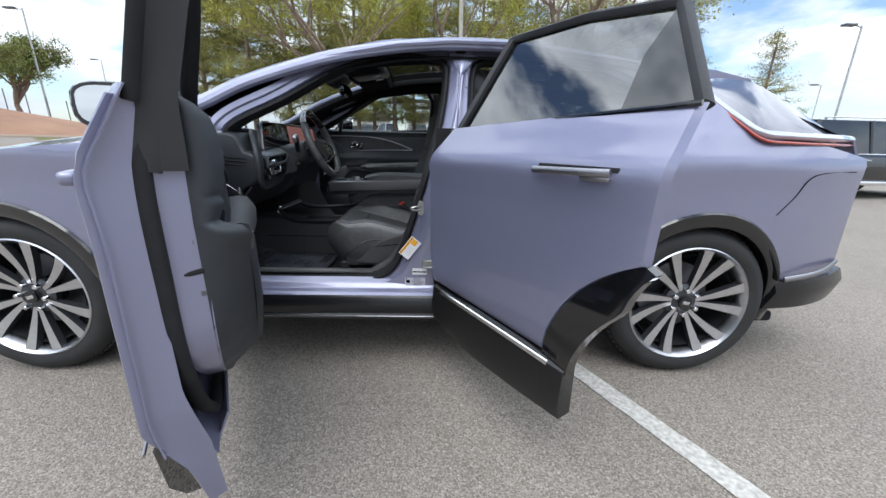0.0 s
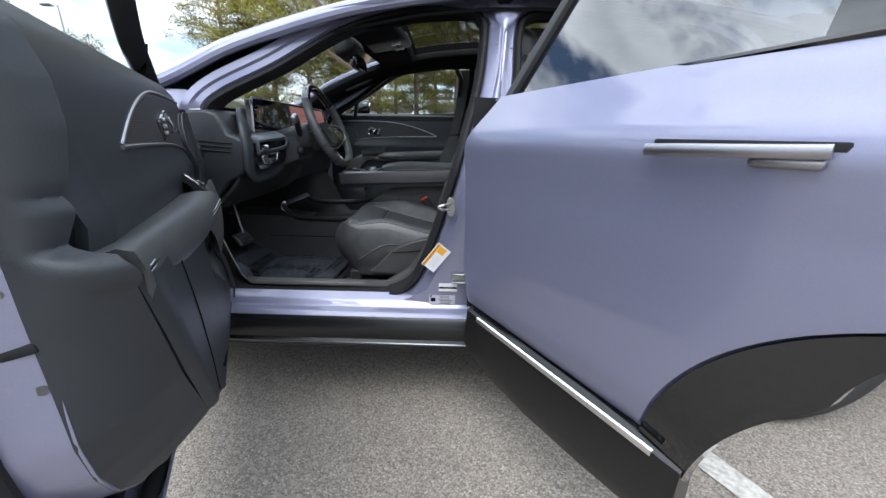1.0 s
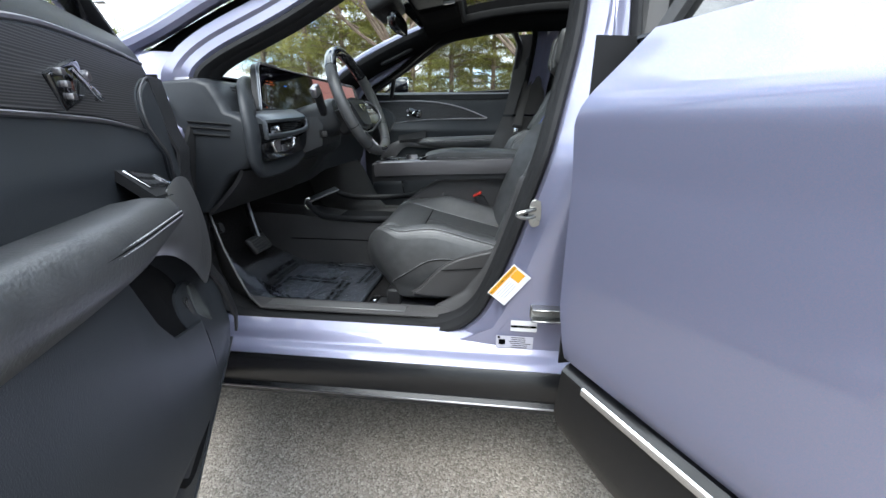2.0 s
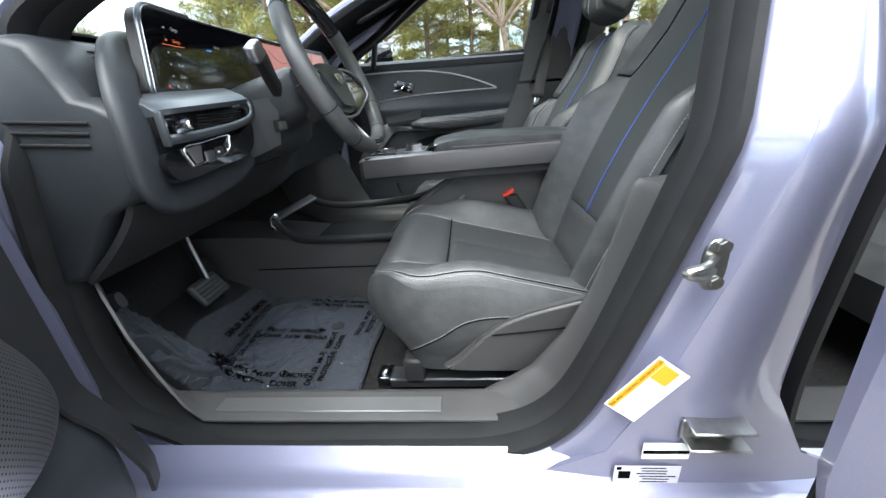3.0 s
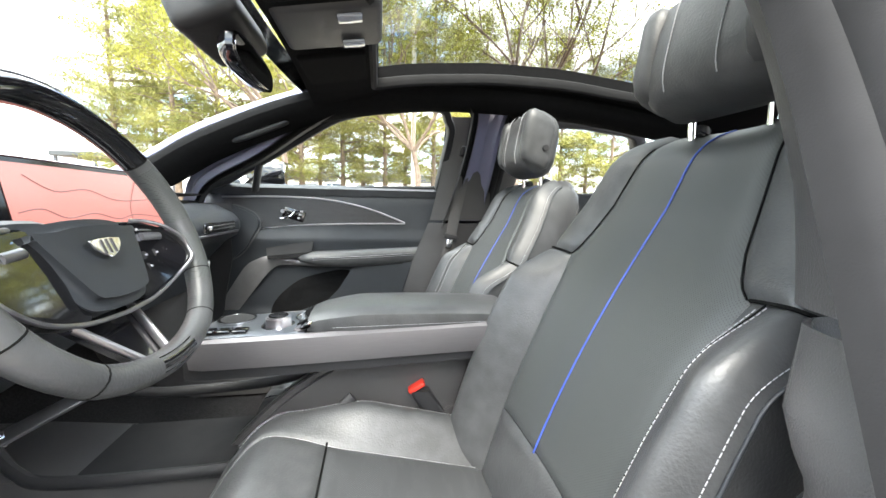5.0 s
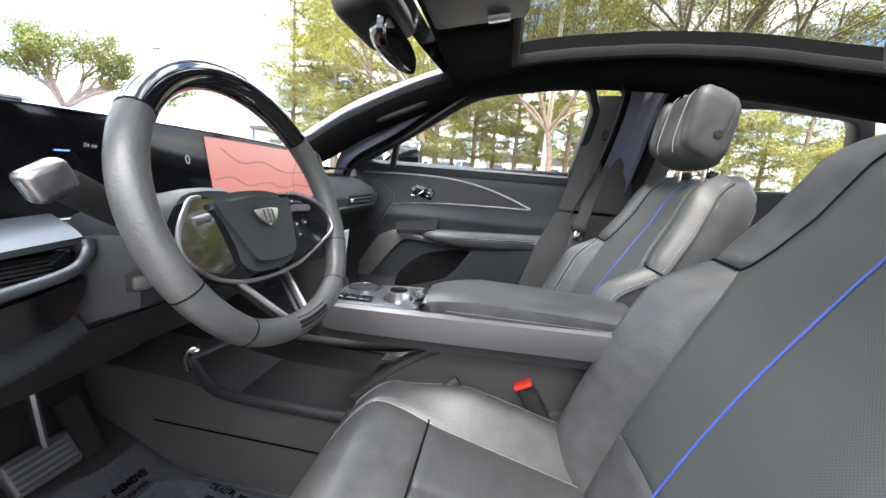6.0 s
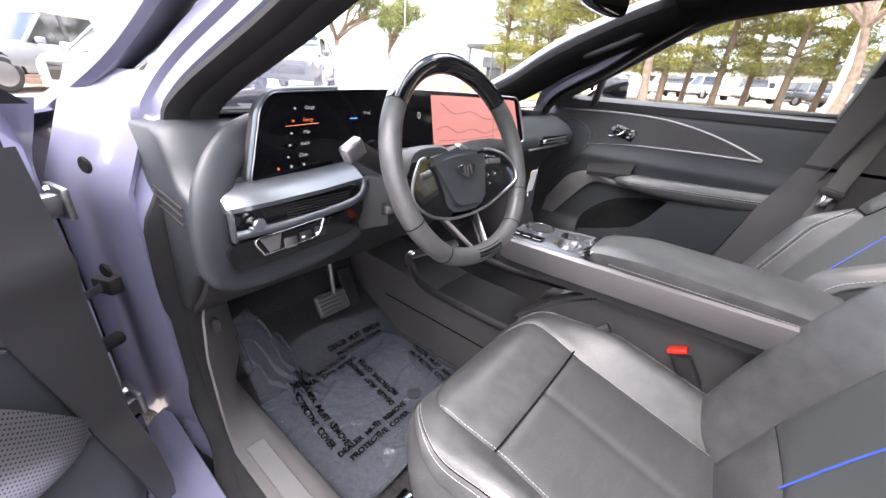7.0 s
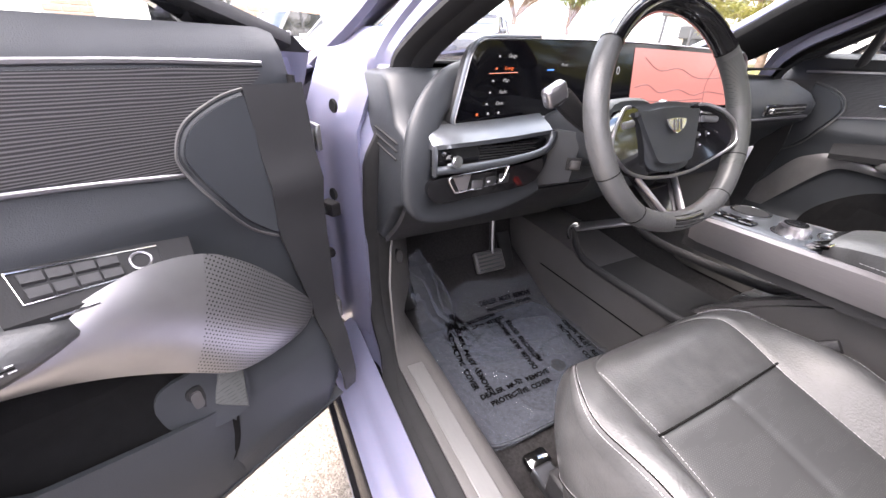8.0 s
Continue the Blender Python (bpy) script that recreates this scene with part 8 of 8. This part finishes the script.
for az, r, h, arm in ((134.8, 40, 8.2, -1), (129.4, 62, 8.5, -1), (42.3, 34, 8.2, -1), (44.6, 60, 8, -1), (139, 70, 9, 1)):
    lamp_post(*at_bearing(az, r), h, arm)
t = thing("pole", "plain pale painted pole on the grass verge", "pole", at=(*at_bearing(86.2, 16.0), rise(*at_bearing(86.2, 16.0))))
part("shaft", cyl(0.085, 9.0, (0, 0, 4.5), n=16), node_mat("pale_pole", (0.62, 0.60, 0.55), 0.6, vary=0.08, vscale=4), t)

WALLS = node_mat("stucco", (0.55, 0.53, 0.50), 0.9, vary=0.08, vscale=1.0, grain=0.5, gscale=40)
DARK_WALL = node_mat("dark_fascia", (0.07, 0.075, 0.08), 0.6, vary=0.12, vscale=2)
WIN = node_mat("shop_window", (0.03, 0.035, 0.04), 0.08, coat=0.6)


def building(az0, az1, r, h, sign=None):
    a, b = Vector((*at_bearing(az0, r), 0)), Vector((*at_bearing(az1, r), 0))
    e = (b - a).normalized()
    n = Vector((e.y, -e.x, 0))
    if n.y > 0:
        n = -n
    L = (b - a).length
    z0 = rise(*at_bearing((az0 + az1) / 2, r)) - 0.5
    t = thing("dealership_building", "long low pale showroom with a dark fascia and large windows", "building", "showrooms", at=(a.x, a.y, z0))
    m3 = Matrix((e, -n, Vector((0, 0, 1)))).transposed().to_4x4()
    t.matrix_basis = Matrix.Translation((a.x, a.y, z0)) @ m3
    part("wall", rbox((L, 12, h), (L / 2, 6.2, h / 2), 0.02, 1), WALLS, t)
    part("fascia", rbox((L + 0.4, 0.5, 1.3), (L / 2, 0.1, h - 0.9), 0.03, 1), DARK_WALL, t)
    part("roof", rbox((L + 0.2, 12.2, 0.25), (L / 2, 6.2, h + 0.12), 0.03, 1), CONCRETE, t)
    k = max(2, int(L / 4))
    for i in range(k):
        part("window", rbox((L / k - 0.9, 0.08, 2.2), (L * (i + 0.5) / k, 0.17, 1.9), 0.02, 1), WIN, t)
    if sign:
        words(sign, 0.85, Matrix.Translation((L * 0.5, -0.17, h - 0.95)) @ Matrix.Rotation(radians(90), 4, "X"), WHITE_LABEL, t, "sign_lettering", 0.02)
    return t


building(108, 96.5, 66, 5.2, "Certified Service")
building(94, 78, 70, 5.6)
building(124, 117, 60, 4.0)
t = thing("sign_board", "dark sign board on two posts", "sign", at=(*at_bearing(92.7, 45), rise(*at_bearing(92.7, 45))))
part("board", rbox((3.4, 0.15, 1.1), (0, 0, 4.1), 0.03, 1), DARK_WALL, t)
part("sign_bar", rbox((1.9, 0.02, 0.34), (0.3, -0.085, 4.1), 0.01, 1), WHITE_LABEL, t)
for x in (-1.2, 1.2):
    part("post", cyl(0.06, 3.6, (x, 0, 1.8), n=10), POST, t)

WHITE_PAINT = node_mat("white_car_paint", (0.52, 0.53, 0.54), 0.25, coat=1.0, vary=0.03, vscale=2)
BLACK_PAINT = node_mat("black_car_paint", (0.008, 0.008, 0.010), 0.12, coat=1.0)
SILVER_PAINT = node_mat("silver_car_paint", (0.30, 0.31, 0.32), 0.38, 0.6, coat=0.6, vary=0.04, vscale=5)
GREY_PAINT = node_mat("grey_car_paint", (0.05, 0.055, 0.06), 0.2, 0.4, coat=1.0)


def parked(name, label, x, y, heading, kind, paint, group="parked cars"):
    """A parked car: nose towards +a. Lofted body, glasshouse, windows, lamps and wheels."""
    t = thing(name, label, "car", group, at=(x, y, rise(x, y)))
    t.rotation_euler = (0, 0, radians(heading))
    if kind == "pickup":
        secs = [(-2.9, 0.55, 1.08, 0.94), (-2.85, 0.48, 1.16, 0.97), (-1.0, 0.45, 1.18, 0.99), (-0.98, 0.45, 1.18, 0.99), (1.0, 0.45, 1.18, 0.99), (1.3, 0.45, 1.20, 0.99), (2.6, 0.48, 1.12, 0.96), (2.9, 0.55, 1.0, 0.88)]
        house = [(-0.95, 0.70), (-0.80, 0.99), (0.55, 1.0), (1.25, 0.60)]
        top, hubs, R = 1.92, (-1.85, 1.95), 0.42
    else:
        secs = [(-2.45, 0.55, 0.98, 0.84), (-2.38, 0.45, 1.08, 0.92), (-1.6, 0.40, 1.08, 0.975), (0.6, 0.38, 1.05, 0.975), (1.3, 0.40, 1.04, 0.97), (2.1, 0.42, 0.97, 0.94), (2.42, 0.50, 0.85, 0.82)]
        house = [(-2.25, 0.55), (-1.95, 0.98), (0.35, 1.0), (1.25, 0.55)]
        top, hubs, R = (1.77 if kind == "suv" else 1.60), (-1.45, 1.50), 0.38
    rings = []
    for a, zb, zt, w in secs:
        rings.append([(a, p * w, zb + (zt - zb) * q) for p, q in ((-0.93, 0.0), (-1.0, 0.22), (-1.0, 0.72), (-0.95, 0.94), (-0.82, 1.0), (0.82, 1.0), (0.95, 0.94), (1.0, 0.72), (1.0, 0.22), (0.93, 0.0))])
    part("body", loft(rings), paint, t)
    zb = 1.03 if kind != "pickup" else 1.15
    gl = []
    for a, k in house:
        zt = zb + (top - zb) * (1.0 if k > 0.9 else 0.03)
        wt = 0.72 if k > 0.9 else 0.86
        gl.append([(a, -0.88, zb - 0.02), (a, -wt, zt), (a, 0, zt + 0.03), (a, wt, zt), (a, 0.88, zb - 0.02)])
    part("glasshouse", loft(gl), FAR_GLASS, t, "dark glass")
    roof = [[(a, p * 0.73, top - 0.03 + q) for p, q in ((-1.0, 0.0), (-0.9, 0.035), (0, 0.065), (0.9, 0.035), (1.0, 0.0))] for a in np.linspace(house[1][0] - 0.02, house[2][0] + 0.05, 6)]
    part("roof", loft(roof), paint, t)
    for s in (-1, 1):
        for a0, a1 in ((house[0][0], house[1][0]), (house[3][0], house[2][0])):
            part("pillar", sweep([(a0, s * 0.875, zb), (a1, s * 0.735, top - 0.01)], oval(0.05, 0.03, 8), (0, 1, 0)), paint, t)
        mid = (house[1][0] + house[2][0]) / 2
        part("pillar", sweep([(mid + 0.25, s * 0.885, zb), (mid + 0.2, s * 0.74, top)], oval(0.05, 0.02, 8), (0, 1, 0)), GLOSS, t)
        part("window_strip", sweep([(house[0][0] + 0.1, s * 0.90, zb), (house[3][0] - 0.1, s * 0.90, zb)], oval(0.012, 0.012, 6)), CHROME, t)
        part("door_mirror", rbox((0.14, 0.22, 0.15), (0.95, s * 1.03, zb + 0.10), 0.04, 3), paint, t)
        for a in (0.35, -0.75):
            part("door_handle", rbox((0.20, 0.03, 0.03), (a, s * 0.985, 0.90), 0.01, 2), CHROME if kind == "suv" else paint, t)
            part("door_gap", rbox((0.008, 0.01, 0.55), (a - 0.25, s * 0.978, 0.72), 0, 1), INK, t)
        part("headlamp", rbox((0.10, 0.36, 0.10), (2.33 if kind != "pickup" else 2.82, s * 0.64, 0.80 if kind != "pickup" else 0.95), 0.03, 2, (0, 0, s * -18)), CLEAR_LENS, t)
        part("tail_lamp", rbox((0.10, 0.20, 0.22), (-2.36 if kind != "pickup" else -2.84, s * 0.80, 0.92), 0.03, 2), RED_LENS, t)
        part("sill_trim", rbox((2.3, 0.05, 0.10), (0.03, s * 0.96, 0.38), 0.02, 2), CHROME if kind == "suv" else CLAD, t)
        for hub in hubs:
            w = part("wheel", cyl(R, 0.24, (hub, s * 0.86, R), (90, 0, 0), 32, 0.03), TYRE, t)
            part("rim", cyl(R * 0.68, 0.02, (hub, s * 0.985, R), (90, 0, 0), 28, 0.004), RIM_CUT, w)
            part("arch", loft([[(hub + rr * math.cos(q), s * (0.965 + o), R + rr * math.sin(q)) for rr, o in ((R + 0.02, 0), (R + 0.02, 0.015), (R + 0.08, 0.012), (R + 0.08, 0))] for q in np.linspace(0, math.pi, 15)]), CLAD, t)
    part("grille", rbox((0.06, 1.25, 0.34), (2.43 if kind != "pickup" else 2.88, 0, 0.66), 0.04, 2), GLOSS, t)
    part("bumper", rbox((0.20, 1.7, 0.22), (2.30 if kind != "pickup" else 2.80, 0, 0.44), 0.05, 3), paint if kind != "pickup" else CHROME, t)
    part("bumper", rbox((0.16, 1.7, 0.24), (-2.36 if kind != "pickup" else -2.85, 0, 0.50), 0.05, 3), CLAD if kind != "pickup" else CHROME, t)
    part("plate", rbox((0.02, 0.30, 0.15), (-2.47 if kind != "pickup" else -2.95, 0, 0.78), 0.005, 1), WHITE_LABEL, t)
    if kind == "suv":
        for s in (-1, 1):
            part("roof_bar", sweep(curve([(-1.7, s * 0.66, 1.79), (-1.6, s * 0.66, 1.83), (0.1, s * 0.66, 1.84), (0.25, s * 0.66, 1.80)], 4), oval(0.02, 0.015, 8)), CHROME, t)
    return t


parked("parked_suv", "black three-row SUV with chrome trim, parked on the lot", 10.6, 9.6, 4, "suv", BLACK_PAINT)
parked("parked_crossover", "white crossover facing the lane, parked nose out", *at_bearing(157.0, 13.0), -38, "car", WHITE_PAINT)
parked("parked_crossover", "dark grey crossover parked beside a white one", *at_bearing(147.5, 15.0), -42, "car", GREY_PAINT)
parked("parked_crossover", "silver crossover parked further along the row", *at_bearing(163.5, 13.6), -38, "car", SILVER_PAINT)
parked("pickup_truck", "silver pickup parked before the earth bank", *at_bearing(171.0, 17.0), -60, "pickup", SILVER_PAINT)
for k, (az, r) in enumerate(((106.5, 43), (101, 44), (96.8, 45), (92.5, 45), (88.3, 45), (84.5, 46), (110, 44))):
    parked("pickup_truck", "white pickup in a row of trucks on the far lot", *at_bearing(az, r), 118 + 3 * (k % 3), "pickup" if k % 3 != 1 else "suv", WHITE_PAINT if k != 4 else GREY_PAINT, "far truck row")

# low earth bank and block wall on the nose side
def bank_pt(u, v):
    az = 178 - 50 * u
    x, y = at_bearing(az, 27 + 5 * v)
    hgt = (1.9 + 1.9 * ease((az - 159) / 8)) * (1 - 0.85 * max(0, 143.6 - az) / 15.6)
    return (x, y, rise(x, y) - 0.05 + hgt * min(1, v * 1.4) ** 0.8)


tagged(part("earth_bank", sheet(bank_pt, 40, 10), SOIL, None), "bare reddish earth bank behind the parked row", "earth bank", kind="structure")
for k in range(14):
    u = 0.57 + 0.029 * k
    x, y, z = bank_pt(u, 1.0)
    f = thing("fence_post", "thin dark metal fence post on the earth bank", "fence post", "fence posts", at=(x, y, z - 0.1))
    part("stake", cyl(0.025, 1.2, (0, 0, 0.6), n=8), DARK_METAL, f)
    part("cap", cyl(0.032, 0.03, (0, 0, 1.21), n=8), DARK_METAL, f)
wall_m = node_mat("block_wall", (0.36, 0.24, 0.18), 0.9, colour2=(0.46, 0.32, 0.25), vscale=3, grain=0.8, gscale=30)
a, b = Vector((*at_bearing(170, 19.5), 0)), Vector((*at_bearing(194, 18.5), 0))
blockwall = tagged(new("retaining_wall"), "reddish split-face block retaining wall", "wall", kind="structure")
blockwall.location = (a.x, a.y, -0.05)
blockwall.rotation_euler = (0, 0, math.atan2(b.y - a.y, b.x - a.x))
bw_len = (b - a).length
core = part("wall_core", rbox((bw_len, 0.3, 2.4), (bw_len / 2, 0, 1.2), 0.01, 1), CONCRETE, blockwall)
block_mesh = bpy.data.meshes.new("block")
_b = rbox((0.44, 0.34, 0.19), (0, 0, 0), 0.02, 1)
_b.to_mesh(block_mesh)
_b.free()
block_mesh.materials.append(wall_m)
for row in range(12):
    for k in range(int(bw_len / 0.45)):
        o = new("block", block_mesh)
        o.parent = blockwall
        o.location = (0.24 + 0.45 * k + (0.22 if row % 2 else 0), 0.0, 0.10 + 0.2 * row)
# carport
cp = thing("carport", "dark steel carport frame on the far lot", "carport", at=(*at_bearing(121, 45), rise(*at_bearing(121, 45))))
part("roof", rbox((7, 5, 0.4), (0, 0, 3.4), 0.05, 1), DARK_WALL, cp)
for x in (-3.2, 3.2):
    for y in (-2.2, 2.2):
        part("post", rbox((0.2, 0.2, 3.3), (x, y, 1.65), 0.02, 1), DARK_METAL, cp)

# ---------------------------------------------------------------- loose things in the cabin
mat_o = thing("floor_mat", "dark driver's floor mat in the footwell", "floor mat", at=(-0.86, 2.30, 0.345))
mo = [(p.x, p.y) for p in curve([(-1.10, 2.10, 0), (-1.00, 2.07, 0), (-0.80, 2.06, 0), (-0.64, 2.07, 0), (-0.62, 2.30, 0), (-0.63, 2.54, 0), (-0.80, 2.56, 0), (-1.02, 2.55, 0), (-1.11, 2.40, 0)], 5, True)]
part("carpet", prism([(a + 0.86, b - 2.30) for a, b in mo], 0.012, lambda a, b, c: (a, b, c), 0.004, 2), MAT_MAT, mat_o)
part("mat_clip", cyl(0.022, 0.006, (0.10, 0.10, 0.014), n=20, bevel=0.002), RUBBER, mat_o)


def film_material():
    """Thin clear plastic: mostly see-through with a bluish veil and sharp glints on its folds."""
    m = bpy.data.materials.new("plastic_film")
    m.use_nodes = True
    n, l = m.node_tree.nodes, m.node_tree.links
    b = n["Principled BSDF"]
    b.inputs["Base Color"].default_value = (0.12, 0.135, 0.165, 1)
    b.inputs["Roughness"].default_value = 0.06
    b.inputs["Specular IOR Level"].default_value = 0.8
    co = n.new("ShaderNodeTexCoord")
    wr = n.new("ShaderNodeTexNoise")
    wr.inputs["Scale"].default_value, wr.inputs["Detail"].default_value, wr.inputs["Distortion"].default_value = 11, 1.5, 1.6
    bp = n.new("ShaderNodeBump")
    bp.inputs["Strength"].default_value, bp.inputs["Distance"].default_value = 0.8, 0.02
    l.new(co.outputs["Object"], wr.inputs["Vector"])
    l.new(wr.outputs["Fac"], bp.inputs["Height"])
    l.new(bp.outputs["Normal"], b.inputs["Normal"])
    tr = n.new("ShaderNodeBsdfTransparent")
    mx = n.new("ShaderNodeMixShader")
    fr = n.new("ShaderNodeLayerWeight")
    fr.inputs["Blend"].default_value = 0.25
    l.new(bp.outputs["Normal"], fr.inputs["Normal"])
    ad = n.new("ShaderNodeMath")
    ad.operation, ad.use_clamp = "MULTIPLY_ADD", True
    ad.inputs[1].default_value, ad.inputs[2].default_value = 0.55, 0.16
    l.new(fr.outputs["Facing"], ad.inputs[0])
    l.new(ad.outputs[0], mx.inputs["Fac"])
    l.new(tr.outputs[0], mx.inputs[1])
    l.new(b.outputs[0], mx.inputs[2])
    l.new(mx.outputs[0], n["Material Output"].inputs["Surface"])
    return m


FILM = film_material()
film = thing("protective_film", "crumpled clear protective film with printed warnings over the floor mat", "plastic film", at=(-0.86, 2.30, 0.36))


def film_z(x, y):
    """Height of the film over the floor: flat on the mat, crumpled towards the nose and the door."""
    crump = max(0.0, min(1.0, (-0.93 - x) / 0.12)) * max(0.0, min(1.0, (2.30 - y) / 0.12)) + 0.35 * max(0, min(1, (y - 2.36) / 0.06)) * max(0, min(1, (-0.86 - x) / 0.1))
    n1 = noise.noise(Vector((x * 9, y * 9, 1.3)))
    n2 = noise.ridged_multi_fractal(Vector((x * 16, y * 16, 0.7)), 0.9, 2.2, 4, 1.0, 2.0)
    base = 0.004 + 0.003 * n1 + 0.0012 * noise.noise(Vector((x * 40, y * 26, 5)))
    front = max(0, -1.06 - x) * 0.75
    # folds fan out from the corner by the door, where the film rides up on the foot rest
    c = max(0.0, min(1.0, (-0.90 - x) / 0.20)) * max(0.0, min(1.0, (2.235 - y) / 0.13))
    ang = math.atan2(y - 2.30, x + 0.84)
    fold = abs(math.sin(17 * ang + 2.4 * noise.noise(Vector((x * 14, y * 14, 3.1))))) ** 0.7
    fold2 = abs(math.sin(38 * ang + 70 * x + 3 * noise.noise(Vector((x * 26, y * 26, 9.1)))))
    ridge = 1 - abs(noise.noise(Vector((x * 7 + 3, y * 5, 2.2))))
    base += 0.010 * max(0.0, ridge - 0.93) / 0.07
    return 0.360 + base + front + 0.17 * c ** 1.3 + min(1, c * 3) * (0.042 * (1 - fold) + 0.022 * (1 - fold2)) + 0.4 * crump * 0.010 * n2


def film_pt(u, v):
    x = -1.14 + 0.52 * u
    y = 2.045 + 0.530 * v
    x += 0.012 * math.sin(9 * v)
    y += 0.012 * math.sin(7 * u) * (1 - v)
    return (x + 0.86, y - 2.30, film_z(x, y) - 0.36)


part("film_sheet", sheet(film_pt, 110, 110), FILM, film, smooth=25)
part("film_flap", sheet(lambda u, v: (lambda x, y: (x + 0.86, y - 2.30, film_z(x, y) - 0.36 + 0.0025 + 0.0015 * math.sin(14 * u + 5 * v)))(-1.02 + 0.16 * u + 0.08 * v, 2.22 + 0.30 * v - 0.06 * u), 40, 50), FILM, film, smooth=25)
for x, y, rot, sz in ((-0.880, 2.152, -5, 0.0225), (-0.733, 2.235, 90, 0.0205), (-0.878, 2.345, 175, 0.0205), (-1.005, 2.258, -85, 0.0200), (-0.790, 2.515, -8, 0.0205), (-1.060, 2.430, 88, 0.0195), (-0.655, 2.44, 85, 0.0205)):
    for line, txt in ((0.6, "DEALER  MUST  REMOVE"), (-0.6, "PROTECTIVE  COVER")):
        off = Matrix.Rotation(radians(rot), 3, "Z") @ Vector((0, line * sz * 1.15, 0))
        me_o = words(txt, sz, Matrix.Translation((x + off.x + 0.86, y + off.y - 2.30, 0.0)) @ Matrix.Rotation(radians(rot), 4, "Z"), INK, film, "printed_warning", 0.0, bold=0.0009)
        for v in me_o.data.vertices:
            v.co.z = film_z(v.co.x - 0.86, v.co.y + 2.30) - 0.36 + 0.0085
tag = thing("hang_tag", "white and amber paper tag hanging below the dash", "tag", at=(-0.83, 3.11, 0.93))
part("card", rbox((0.004, 0.045, 0.085), (0, 0, -0.045), 0.001, 1, (0, 6, 0)), WHITE_LABEL, tag)
part("amber_band", rbox((0.0045, 0.045, 0.018), (0.0015, 0, -0.016), 0.0008, 1, (0, 6, 0)), AMBER_LABEL, tag)
